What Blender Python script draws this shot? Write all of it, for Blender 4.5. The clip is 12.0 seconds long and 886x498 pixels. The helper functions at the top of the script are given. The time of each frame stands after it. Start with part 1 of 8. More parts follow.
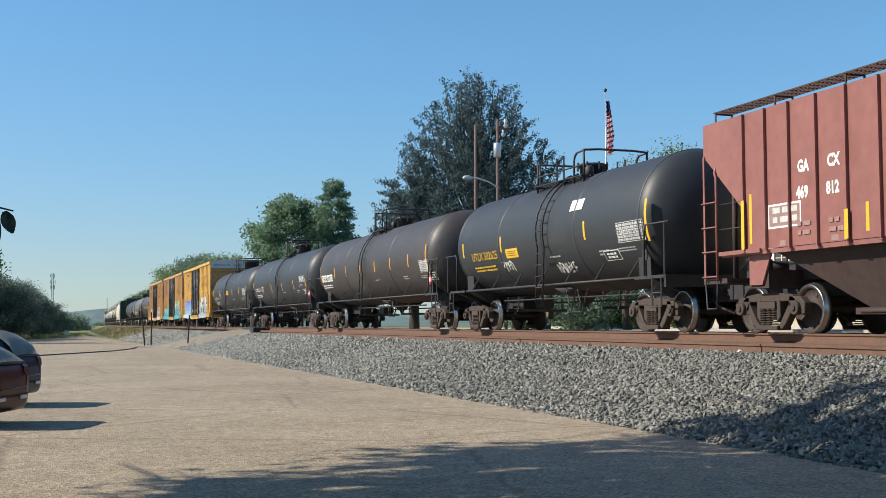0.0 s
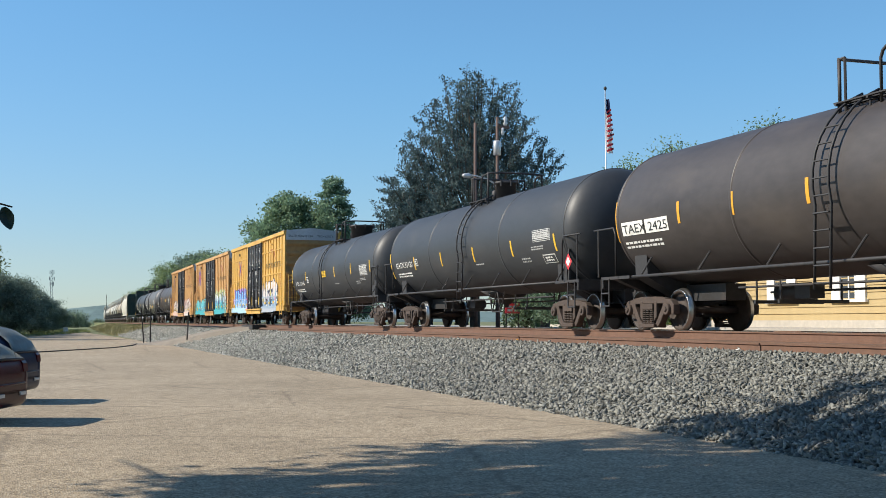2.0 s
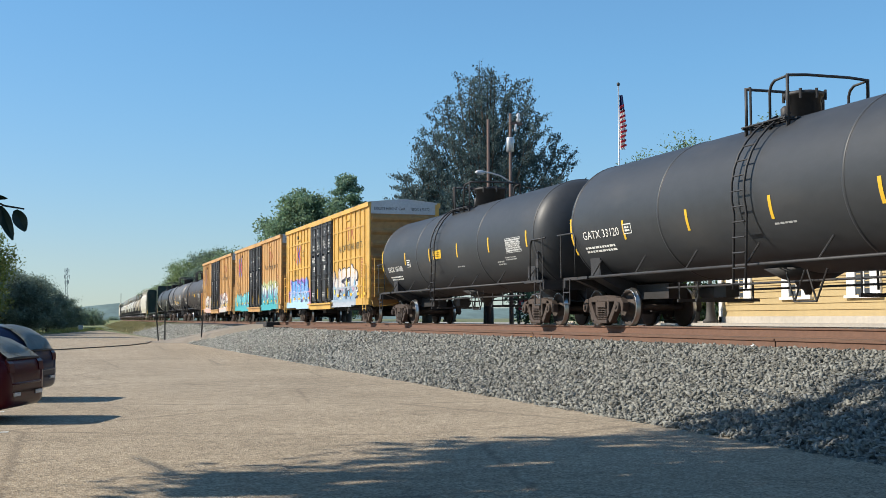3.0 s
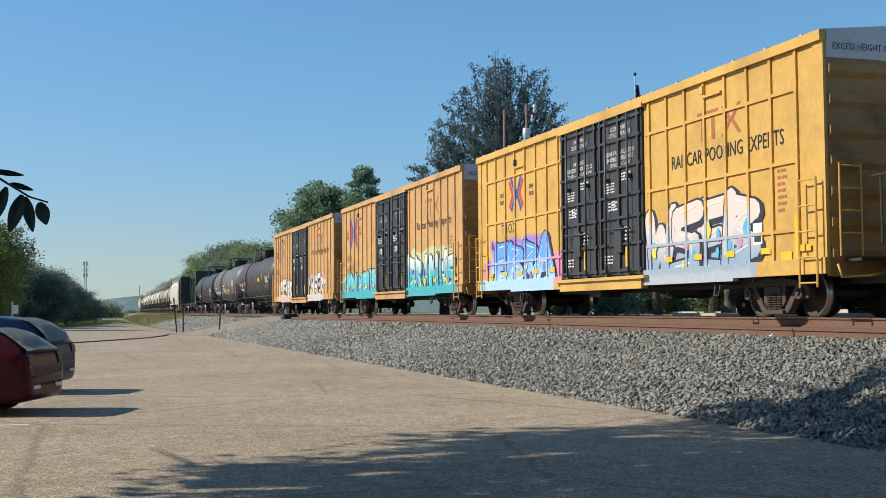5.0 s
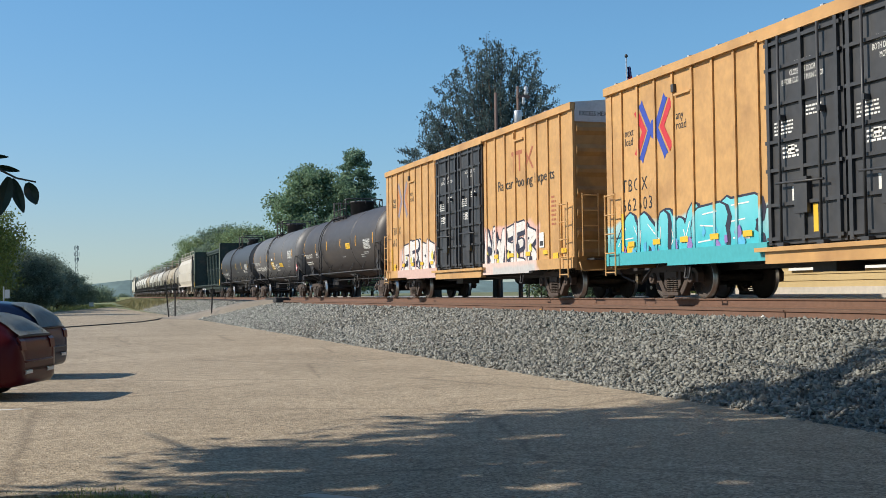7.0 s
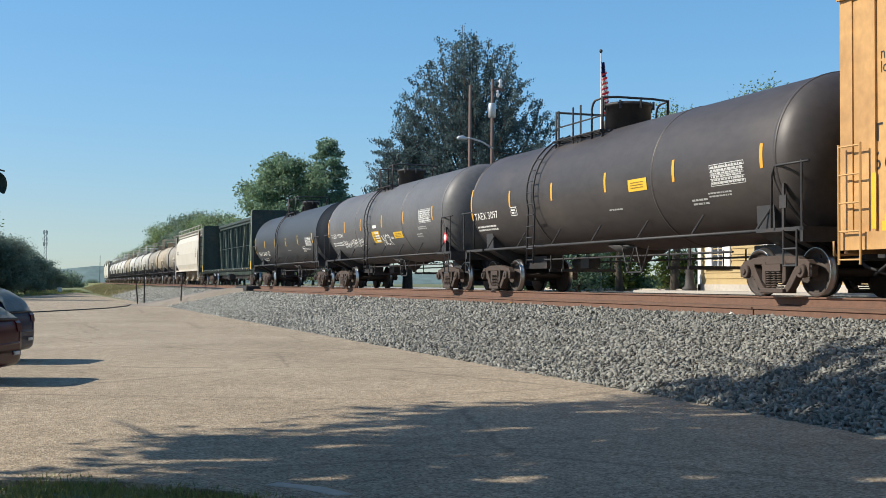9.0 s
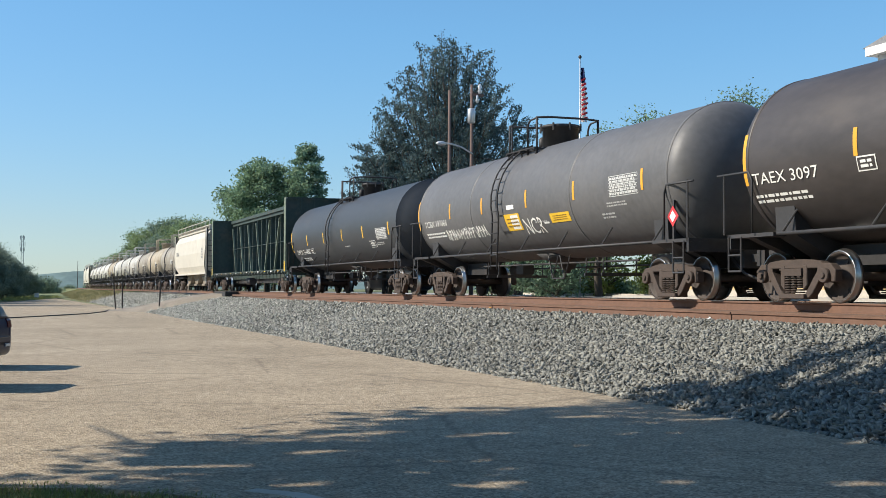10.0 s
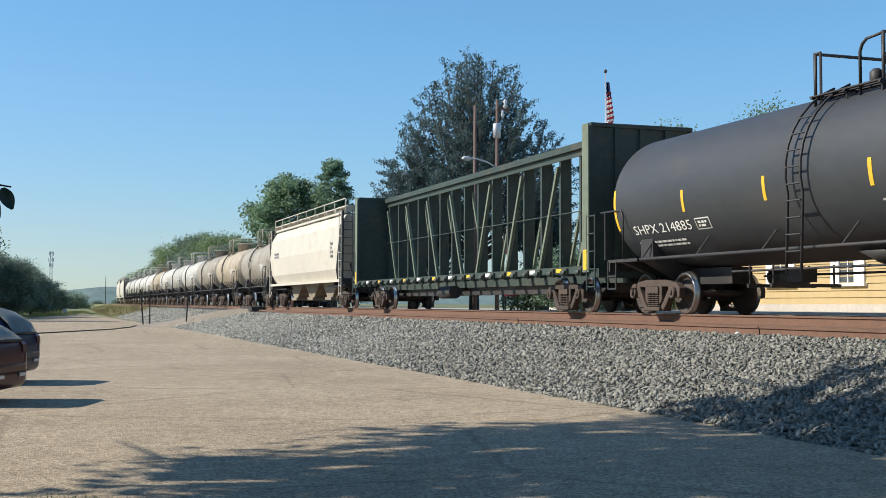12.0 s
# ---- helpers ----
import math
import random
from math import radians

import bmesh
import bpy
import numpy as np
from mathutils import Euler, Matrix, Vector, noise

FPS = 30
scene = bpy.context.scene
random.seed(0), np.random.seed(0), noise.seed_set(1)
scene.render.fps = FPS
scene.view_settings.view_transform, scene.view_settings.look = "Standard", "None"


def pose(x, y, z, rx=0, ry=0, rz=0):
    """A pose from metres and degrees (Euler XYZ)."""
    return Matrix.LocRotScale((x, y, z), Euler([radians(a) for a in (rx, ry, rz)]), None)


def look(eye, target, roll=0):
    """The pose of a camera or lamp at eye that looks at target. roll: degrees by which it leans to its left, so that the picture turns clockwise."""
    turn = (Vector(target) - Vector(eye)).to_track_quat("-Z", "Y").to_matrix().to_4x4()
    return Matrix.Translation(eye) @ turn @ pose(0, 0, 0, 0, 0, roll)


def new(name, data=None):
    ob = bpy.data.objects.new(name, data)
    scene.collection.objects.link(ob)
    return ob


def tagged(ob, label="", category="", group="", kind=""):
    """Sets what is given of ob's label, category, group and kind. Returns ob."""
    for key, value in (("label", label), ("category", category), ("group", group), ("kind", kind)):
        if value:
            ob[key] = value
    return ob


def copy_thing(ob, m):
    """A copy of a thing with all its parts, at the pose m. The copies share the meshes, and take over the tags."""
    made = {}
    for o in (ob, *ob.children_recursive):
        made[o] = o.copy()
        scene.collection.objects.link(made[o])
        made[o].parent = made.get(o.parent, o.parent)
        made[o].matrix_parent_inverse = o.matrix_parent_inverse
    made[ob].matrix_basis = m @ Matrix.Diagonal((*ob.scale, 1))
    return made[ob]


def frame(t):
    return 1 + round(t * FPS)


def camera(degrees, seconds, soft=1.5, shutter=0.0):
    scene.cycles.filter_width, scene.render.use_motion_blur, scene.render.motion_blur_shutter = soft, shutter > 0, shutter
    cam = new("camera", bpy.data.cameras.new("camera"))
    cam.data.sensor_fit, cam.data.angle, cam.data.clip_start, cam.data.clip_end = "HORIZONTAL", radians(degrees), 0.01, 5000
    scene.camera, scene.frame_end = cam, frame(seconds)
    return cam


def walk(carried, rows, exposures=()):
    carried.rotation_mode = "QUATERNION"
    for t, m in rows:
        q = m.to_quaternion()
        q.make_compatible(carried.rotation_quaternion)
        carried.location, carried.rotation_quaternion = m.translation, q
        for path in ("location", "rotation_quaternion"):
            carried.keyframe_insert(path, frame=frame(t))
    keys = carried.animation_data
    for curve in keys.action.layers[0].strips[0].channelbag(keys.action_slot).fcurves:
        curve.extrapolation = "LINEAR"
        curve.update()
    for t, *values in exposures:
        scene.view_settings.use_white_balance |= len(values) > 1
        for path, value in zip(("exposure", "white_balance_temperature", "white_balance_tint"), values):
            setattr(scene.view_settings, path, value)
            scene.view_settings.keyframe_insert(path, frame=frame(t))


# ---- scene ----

# the camera: held by hand at eye height on the car park, panning and tilting a little
EYE = (0.0, 0.0, 1.6)
LENS = 40.71
cam = camera(LENS, 12.0, soft=0.5)
TURNS = [
    (0, 3.57, 0.18, -18.76), (0.5, 3.59, 0.03, -19.01), (1, 3.58, -0.09, -19.19), (1.5, 3.51, -0.15, -19.03),
    (2, 3.46, 0.02, -18.80), (2.5, 3.39, 0.15, -18.45), (4.5, 3.06, 0.32, -17.50), (5, 2.90, 0.45, -17.32),
    (5.5, 2.48, 0.64, -17.51), (6, 2.29, 0.73, -17.56), (6.5, 2.20, 0.80, -17.70), (7, 2.07, 0.71, -17.70),
    (7.5, 1.95, 0.30, -17.67), (9.5, 1.63, -0.34, -19.69), (10, 1.92, -0.26, -20.08), (10.5, 2.11, 0.04, -19.53),
    (11, 2.29, 0.18, -19.14), (11.5, 2.55, -0.01, -18.98), (12, 2.63, -0.17, -18.84),
]
walk(cam, [(t, pose(*EYE, 90 + pitch, roll, yaw)) for t, pitch, roll, yaw in TURNS],
     exposures=[(0, 0.22), (2.5, 0.28), (4.5, 0.14), (5.5, 0.08), (7.5, 0.12), (9.5, 0.30), (10.5, 0.36), (12, 0.32)])

# daylight: a clear morning, the sun to the left of the camera
SUN_FROM = Vector((-0.95, 0.30, 0.0)).normalized()
SUN_HEIGHT = radians(36)
world = bpy.data.worlds.new("world")
scene.world = world
world.use_nodes = True
wn, wl = world.node_tree.nodes, world.node_tree.links
sky = wn.new("ShaderNodeTexSky")
sky.sky_type = "NISHITA"
sky.sun_disc = False
sky.sun_elevation = SUN_HEIGHT
sky.sun_rotation = math.atan2(SUN_FROM.x, SUN_FROM.y)
sky.air_density, sky.dust_density, sky.ozone_density = 1.0, 0.15, 1.2
wn["Background"].inputs["Strength"].default_value = 0.15
soften = wn.new("ShaderNodeGamma")
soften.inputs["Gamma"].default_value = 0.8
wl.new(sky.outputs["Color"], soften.inputs["Color"])
pale = wn.new("ShaderNodeRGBToBW")
wl.new(soften.outputs["Color"], pale.inputs["Color"])
haze = wn.new("ShaderNodeMapRange")
haze.inputs["From Min"].default_value, haze.inputs["From Max"].default_value = 2.6, 4.5
wl.new(pale.outputs["Val"], haze.inputs["Value"])
hue = wn.new("ShaderNodeMix")
hue.data_type = "RGBA"
hue.inputs["A"].default_value, hue.inputs["B"].default_value = (0.55, 0.92, 1.19, 1), (0.62, 0.78, 0.97, 1)
wl.new(haze.outputs[0], hue.inputs["Factor"])
tint = wn.new("ShaderNodeVectorMath")
tint.operation = "MULTIPLY"
wl.new(soften.outputs["Color"], tint.inputs[0])
wl.new(hue.outputs["Result"], tint.inputs[1])
wl.new(tint.outputs[0], wn["Background"].inputs["Color"])
sun = new("sun", bpy.data.lights.new("sun", "SUN"))
sun.data.energy, sun.data.angle, sun.data.color = 5.0, radians(0.53), (1.0, 0.92, 0.79)
sun_way = Vector((SUN_FROM.x * math.cos(SUN_HEIGHT), SUN_FROM.y * math.cos(SUN_HEIGHT), math.sin(SUN_HEIGHT)))
sun.matrix_basis = look(sun_way * 100, (0, 0, 0))


# ---- materials ----
def node_material(name):
    m = bpy.data.materials.new(name)
    m.use_nodes = True
    return m, m.node_tree.nodes, m.node_tree.links, m.node_tree.nodes["Principled BSDF"]


def surface(name, base, rough=0.6, metal=0.0, vary=0.2, big=0.6, small=12.0, bump=0.1, stain=None, stain_amount=0.0,
            stain_scale=1.5, by_object=0.0, by_island=0.0, bump_scale=None, spec=0.5, stretch=(1, 1, 1)):
    """A weathered surface: base colour varied at two scales, stains, fine relief."""
    m, n, l, p = node_material(name)
    co = n.new("ShaderNodeTexCoord")
    mp = n.new("ShaderNodeMapping")
    mp.inputs["Scale"].default_value = stretch
    l.new(co.outputs["Object"], mp.inputs["Vector"])
    def tex(scale, detail):
        t = n.new("ShaderNodeTexNoise")
        t.inputs["Scale"].default_value, t.inputs["Detail"].default_value = scale, detail
        l.new(mp.outputs["Vector"], t.inputs["Vector"])
        return t
    big_n, small_n = tex(big, 5), tex(small, 6)
    add = n.new("ShaderNodeMath"); add.operation = "ADD"
    l.new(big_n.outputs["Fac"], add.inputs[0]); l.new(small_n.outputs["Fac"], add.inputs[1])
    last = add.outputs[0]
    mean = 1.0
    for amount, kind, socket in ((by_object, "ShaderNodeObjectInfo", "Random"), (by_island, "ShaderNodeNewGeometry", "Random Per Island")):
        if amount:
            o = n.new(kind)
            k = n.new("ShaderNodeMath"); k.operation = "MULTIPLY_ADD"
            l.new(o.outputs[socket], k.inputs[0]); k.inputs[1].default_value = amount; l.new(last, k.inputs[2])
            last = k.outputs[0]
            mean += amount / 2
    spread = 0.35 + (by_object + by_island) / 2
    rng = n.new("ShaderNodeMapRange")
    rng.inputs["From Min"].default_value, rng.inputs["From Max"].default_value = mean - spread, mean + spread
    rng.inputs["To Min"].default_value, rng.inputs["To Max"].default_value = 1 - vary, 1 + vary
    l.new(last, rng.inputs["Value"])
    mul = n.new("ShaderNodeVectorMath"); mul.operation = "SCALE"
    mul.inputs[0].default_value = base
    l.new(rng.outputs[0], mul.inputs["Scale"])
    colour = mul.outputs[0]
    if stain:
        st = tex(stain_scale, 8)
        ramp = n.new("ShaderNodeMapRange")
        ramp.inputs["From Min"].default_value, ramp.inputs["From Max"].default_value = 0.52, 0.75
        ramp.inputs["To Max"].default_value = stain_amount
        l.new(st.outputs["Fac"], ramp.inputs["Value"])
        mix = n.new("ShaderNodeMix"); mix.data_type = "RGBA"
        l.new(ramp.outputs[0], mix.inputs["Factor"]); l.new(colour, mix.inputs["A"]); mix.inputs["B"].default_value = (*stain, 1)
        colour = mix.outputs["Result"]
    l.new(colour, p.inputs["Base Color"])
    p.inputs["Roughness"].default_value, p.inputs["Metallic"].default_value = rough, metal
    p.inputs["Specular IOR Level"].default_value = spec
    if bump:
        bt = tex(bump_scale or small * 3, 4)
        b = n.new("ShaderNodeBump")
        b.inputs["Strength"].default_value, b.inputs["Distance"].default_value = bump, 0.02
        l.new(bt.outputs["Fac"], b.inputs["Height"]); l.new(b.outputs[0], p.inputs["Normal"])
    return m


def glass_dark(name, base=(0.02, 0.025, 0.03)):
    return surface(name, base, rough=0.06, vary=0.05, bump=0)


TANK_BLACK = surface("tank_black", (0.037, 0.040, 0.045), rough=0.5, vary=0.25, big=0.5, small=6, bump=0.05,
                     stain=(0.070, 0.066, 0.063), stain_amount=0.5, stain_scale=0.8, by_object=0.5, stretch=(0.5, 1, 1))
TANK_BROWN = surface("tank_brown_black", (0.052, 0.044, 0.042), rough=0.5, vary=0.25, big=0.5, small=6, bump=0.05,
                     stain=(0.095, 0.078, 0.066), stain_amount=0.6, stain_scale=0.8, stretch=(0.5, 1, 1))
TANK_GREY = surface("tank_grey", (0.11, 0.108, 0.11), rough=0.52, vary=0.2, big=0.5, small=6, bump=0.05,
                    stain=(0.13, 0.12, 0.11), stain_amount=0.5, stain_scale=0.9)
TANK_CREAM = surface("tank_cream", (0.52, 0.505, 0.46), rough=0.55, vary=0.35, big=0.7, small=5, bump=0.05,
                     stain=(0.20, 0.14, 0.09), stain_amount=0.7, stain_scale=0.9, by_object=0.9)
TANK_TAN = surface("tank_tan", (0.31, 0.28, 0.23), rough=0.6, vary=0.25, big=0.7, small=5, bump=0.05, stain=(0.14, 0.10, 0.075), stain_amount=0.7, stain_scale=0.9)
TANK_SAND = surface("tank_sand", (0.40, 0.34, 0.25), rough=0.6, vary=0.25, big=0.7, small=5, bump=0.05, stain=(0.17, 0.12, 0.08), stain_amount=0.7, stain_scale=0.9)
FRAME_BLACK = surface("frame_black", (0.034, 0.033, 0.035), rough=0.6, vary=0.3, small=8, bump=0.08, stain=(0.065, 0.046, 0.036), stain_amount=0.6)
TRUCK_RUST = surface("truck_rust", (0.070, 0.049, 0.039), rough=0.8, vary=0.35, big=2, small=14, bump=0.2, stain=(0.03, 0.025, 0.022), stain_amount=0.8, stain_scale=2, by_object=0.6)
WHEEL_STEEL = surface("wheel_steel", (0.06, 0.045, 0.038), rough=0.75, metal=0.0, vary=0.3, small=10, bump=0.1)
TREAD_STEEL = surface("tread_steel", (0.45, 0.44, 0.43), rough=0.3, metal=1.0, vary=0.1, bump=0.03)
BOX_YELLOW = surface("box_yellow", (0.62, 0.37, 0.085), rough=0.5, vary=0.14, big=0.4, small=4, bump=0.04,
                     stain=(0.30, 0.16, 0.05), stain_amount=0.55, stain_scale=0.7, by_object=0.15)
BOX_ORANGE = surface("box_orange", (0.55, 0.315, 0.12), rough=0.55, vary=0.16, big=0.4, small=4, bump=0.04,
                     stain=(0.24, 0.12, 0.05), stain_amount=0.6, stain_scale=0.7, by_object=0.15)
DOOR_BLACK = surface("door_black", (0.042, 0.043, 0.047), rough=0.5, vary=0.25, small=6, bump=0.05, stain=(0.07, 0.06, 0.05), stain_amount=0.4)
ROOF_GALV = surface("roof_galvanised", (0.48, 0.50, 0.52), rough=0.5, metal=0.3, vary=0.15, bump=0.04)
END_BROWN = surface("end_brown", (0.36, 0.20, 0.07), rough=0.6, vary=0.2, small=5, bump=0.05, stain=(0.10, 0.06, 0.04), stain_amount=0.7)
HOPPER_RED = surface("hopper_red", (0.285, 0.112, 0.094), rough=0.55, vary=0.15, big=0.5, small=5, bump=0.04,
                     stain=(0.16, 0.06, 0.04), stain_amount=0.5, stain_scale=0.8)
# red hopper's underparts and walkway: stains, and their shade put into the dark brown
HOPPER_DARK = surface("hopper_dark", (0.062, 0.038, 0.034), rough=0.8, vary=0.3, big=0.8, small=6, bump=0.08, stain=(0.06, 0.045, 0.04), stain_amount=0.8, stain_scale=1.2)
# white hoppers' bays: rusty tan, with the shade under the body put into it
HOPPER_BAY = surface("hopper_bay", (0.24, 0.20, 0.15), rough=0.7, vary=0.25, big=0.8, small=6, bump=0.06, stain=(0.10, 0.075, 0.055), stain_amount=0.7, stain_scale=1.2)
HOPPER_WHITE = surface("hopper_white", (0.56, 0.52, 0.44), rough=0.5, vary=0.1, big=0.5, small=5, bump=0.03,
                       stain=(0.38, 0.32, 0.24), stain_amount=0.4, stain_scale=0.9)
BEAM_GREEN = surface("beam_green", (0.032, 0.052, 0.044), rough=0.6, vary=0.25, small=6, bump=0.06, stain=(0.10, 0.075, 0.05), stain_amount=0.5)
BEAM_PALE = surface("beam_pale_green", (0.15, 0.18, 0.13), rough=0.6, vary=0.25, small=6, bump=0.06, stain=(0.08, 0.08, 0.05), stain_amount=0.6)
PAINT_WHITE = surface("paint_white", (0.78, 0.77, 0.73), rough=0.55, vary=0.1, bump=0, stain=(0.45, 0.42, 0.38), stain_amount=0.4, stain_scale=3)
PAINT_YELLOW = surface("paint_yellow", (0.75, 0.46, 0.03), rough=0.5, vary=0.1, bump=0)
PAINT_ORANGE = surface("paint_amber", (0.72, 0.36, 0.03), rough=0.5, vary=0.1, bump=0)
PAINT_PRINT = surface("paint_small_print", (0.25, 0.14, 0.02), rough=0.5, vary=0.1, bump=0)
PAINT_RED = surface("paint_red", (0.55, 0.035, 0.045), rough=0.5, vary=0.1, bump=0)
PAINT_BLUE = surface("paint_blue", (0.035, 0.07, 0.38), rough=0.5, vary=0.1, bump=0)
PAINT_BLACK = surface("paint_black", (0.02, 0.02, 0.022), rough=0.5, vary=0.1, bump=0)
PAINT_FADED = surface("paint_faded_red", (0.36, 0.115, 0.055), rough=0.6, vary=0.15, bump=0)
PAINT_FAINT = surface("paint_faint_grey", (0.20, 0.20, 0.20), rough=0.6, vary=0.15, bump=0)
PAINT_FADED_GREY = surface("paint_faded_patch", (0.33, 0.20, 0.18), rough=0.6, vary=0.2, bump=0)
PAINT_STENCIL = surface("paint_stencil", (0.58, 0.58, 0.56), rough=0.6, vary=0.2, bump=0)
PAINT_FAINT_WHITE = surface("paint_worn_white", (0.42, 0.42, 0.41), rough=0.6, vary=0.2, bump=0)
RUST_STEEL = surface("rusty_rail", (0.16, 0.085, 0.055), rough=0.8, vary=0.2, big=1.5, small=9, bump=0.12, stain=(0.09, 0.05, 0.038), stain_amount=0.6)
RAIL_TOP = surface("rail_top", (0.5, 0.49, 0.47), rough=0.25, metal=1.0, vary=0.1, bump=0.02)
TIE_WOOD = surface("tie_wood", (0.085, 0.068, 0.056), rough=0.9, vary=0.3, big=2, small=20, bump=0.3, by_object=0.8)


# ---- building helpers ----
def box(bm, x0, x1, y0, y1, z0, z1):
    v = [bm.verts.new((x, y, z)) for z in (z0, z1) for x, y in ((x0, y0), (x1, y0), (x1, y1), (x0, y1))]
    for f in ((3, 2, 1, 0), (4, 5, 6, 7), (0, 1, 5, 4), (1, 2, 6, 5), (2, 3, 7, 6), (3, 0, 4, 7)):
        bm.faces.new([v[i] for i in f])


def prism(bm, outline, axis, a, b):
    """A closed outline, pushed along an axis from a to b. axis y: outline in x, z; axis x: in y, z; axis z: in x, y."""
    def at(p, d):
        return {"x": (d, p[0], p[1]), "y": (p[0], d, p[1]), "z": (p[0], p[1], d)}[axis]
    lo, hi = [bm.verts.new(at(p, a)) for p in outline], [bm.verts.new(at(p, b)) for p in outline]
    n = len(outline)
    bm.faces.new(lo); bm.faces.new(hi)
    for i in range(n):
        bm.faces.new((lo[i], lo[(i + 1) % n], hi[(i + 1) % n], hi[i]))


def tube(bm, p, q, r, n=8, r2=None, caps=True):
    """A round bar from p to q."""
    p, q = Vector(p), Vector(q)
    d = (q - p).normalized()
    side = d.orthogonal().normalized()
    up = d.cross(side)
    rings = []
    for c, rr in ((p, r), (q, r if r2 is None else r2)):
        rings.append([bm.verts.new(c + rr * (math.cos(2 * math.pi * i / n) * side + math.sin(2 * math.pi * i / n) * up)) for i in range(n)])
    for i in range(n):
        f = bm.faces.new((rings[0][i], rings[0][(i + 1) % n], rings[1][(i + 1) % n], rings[1][i]))
        f.smooth = n > 6
    if caps:
        bm.faces.new(rings[0][::-1]); bm.faces.new(rings[1])


def pipe(bm, points, r, n=6):
    """A bent round bar, swept in one piece."""
    pts = [Vector(p) for p in points]
    rings, side = [], None
    for i, p in enumerate(pts):
        d0 = (p - pts[i - 1]).normalized() if i else (pts[1] - p).normalized()
        d1 = (pts[i + 1] - p).normalized() if i + 1 < len(pts) else d0
        d = (d0 + d1).normalized()
        side = d.orthogonal() if side is None else side - d * side.dot(d)
        side.normalize()
        up = d.cross(side)
        grow = r / max(d.dot(d1), 0.5)
        rings.append([bm.verts.new(p + grow * (math.cos(2 * math.pi * k / n) * side + math.sin(2 * math.pi * k / n) * up)) for k in range(n)])
    for a, b in zip(rings, rings[1:]):
        for k in range(n):
            bm.faces.new((a[k], a[(k + 1) % n], b[(k + 1) % n], b[k])).smooth = True
    bm.faces.new(rings[0][::-1]); bm.faces.new(rings[-1])


def lathe(bm, profile, n=40, axis="x", smooth=True, centre=(0, 0, 0), caps=True):
    """A profile of (along, radius) turned round an axis."""
    rings = []
    c = Vector(centre)
    for a, r in profile:
        ring = []
        for i in range(n):
            t = 2 * math.pi * i / n
            u, w = r * math.cos(t), r * math.sin(t)
            ring.append(bm.verts.new(c + Vector({"x": (a, u, w), "y": (u, a, w), "z": (u, w, a)}[axis])))
        rings.append(ring)
    for a, b in zip(rings, rings[1:]):
        for i in range(n):
            f = bm.faces.new((a[i], a[(i + 1) % n], b[(i + 1) % n], b[i]))
            f.smooth = smooth
    if caps:
        bm.faces.new(rings[0][::-1]); bm.faces.new(rings[-1])


MESHES = {}


def finished(bm, name, material, bevel=0.0):
    if bevel:
        bmesh.ops.bevel(bm, geom=bm.edges[:], offset=bevel, segments=1, affect="EDGES", clamp_overlap=True)
    bmesh.ops.recalc_face_normals(bm, faces=bm.faces[:])
    me = bpy.data.meshes.new(name)
    bm.to_mesh(me)
    bm.free()
    me.materials.append(material)
    return me


def part(name, bm, material, parent, label="", key=None, at=(0, 0, 0), rz=0, bevel=0.0):
    """One mesh object under a thing or a part. bm: a bmesh, or a function that fills one; key: alike parts share their mesh."""
    if key is not None and key in MESHES:
        me = MESHES[key]
    else:
        if callable(bm):
            fill, bm = bm, bmesh.new()
            fill(bm)
        me = finished(bm, name, material, bevel)
        if key is not None:
            MESHES[key] = me
    ob = new(name, me)
    ob.parent = parent
    ob.matrix_basis = pose(*at, 0, 0, rz)
    if label:
        ob["label"] = label
    return ob


def thing(name, label, category, group="", kind="", at=(0, 0, 0), rz=0):
    ob = new(name)
    ob.empty_display_size = 0.2
    ob.matrix_basis = pose(*at, 0, 0, rz)
    return tagged(ob, label, category, group, kind)


def solid(name, bm, material, label="", category="", group="", kind="", at=(0, 0, 0), rz=0, bevel=0.0):
    """A top-level thing, or piece of the setting, of one mesh."""
    if callable(bm):
        fill, bm = bm, bmesh.new()
        fill(bm)
    ob = new(name, finished(bm, name, material, bevel))
    ob.matrix_basis = pose(*at, 0, 0, rz)
    return tagged(ob, label, category, group, kind)


def letters(text, height, squeeze=1.0, spacing=1.0, bold=0.0):
    """Triangles of a line of writing, in x and y, with its base line at y = 0, starting at x = 0."""
    cu = bpy.data.curves.new("writing", "FONT")
    cu.body, cu.size, cu.space_character = text, height / 0.7, spacing
    cu.resolution_u, cu.offset = 2, bold
    ob = bpy.data.objects.new("writing", cu)
    scene.collection.objects.link(ob)
    bpy.context.view_layer.update()
    me = bpy.data.meshes.new_from_object(ob.evaluated_get(bpy.context.evaluated_depsgraph_get()))
    bpy.data.objects.remove(ob)
    vs = [(v.co.x * squeeze, v.co.y) for v in me.vertices]
    fs = [tuple(p.vertices) for p in me.polygons]
    bpy.data.meshes.remove(me)
    return vs, fs


def bars(rows, rnd, width, height, gap=0.4):
    """Rows of small bars, as writing too small to read."""
    vs, fs = [], []
    h = height / (rows + (rows - 1) * gap)
    for r in range(rows):
        x, y = 0.0, height - h - r * h * (1 + gap)
        while x < width - h:
            w = min(rnd.uniform(1.2, 4) * h, width - x)
            k = len(vs)
            vs += [(x, y), (x + w, y), (x + w, y + h), (x, y + h)]
            fs.append((k, k + 1, k + 2, k + 3))
            x += w + h * 0.7
    return vs, fs


def lay(flat, place):
    """Flat triangles laid on a surface by place(x, y)."""
    me_v, me_f = flat
    def fill(bm):
        v = [bm.verts.new(place(x, y)) for x, y in me_v]
        for f in me_f:
            try:
                bm.faces.new([v[i] for i in f])
            except ValueError:
                pass
    return fill


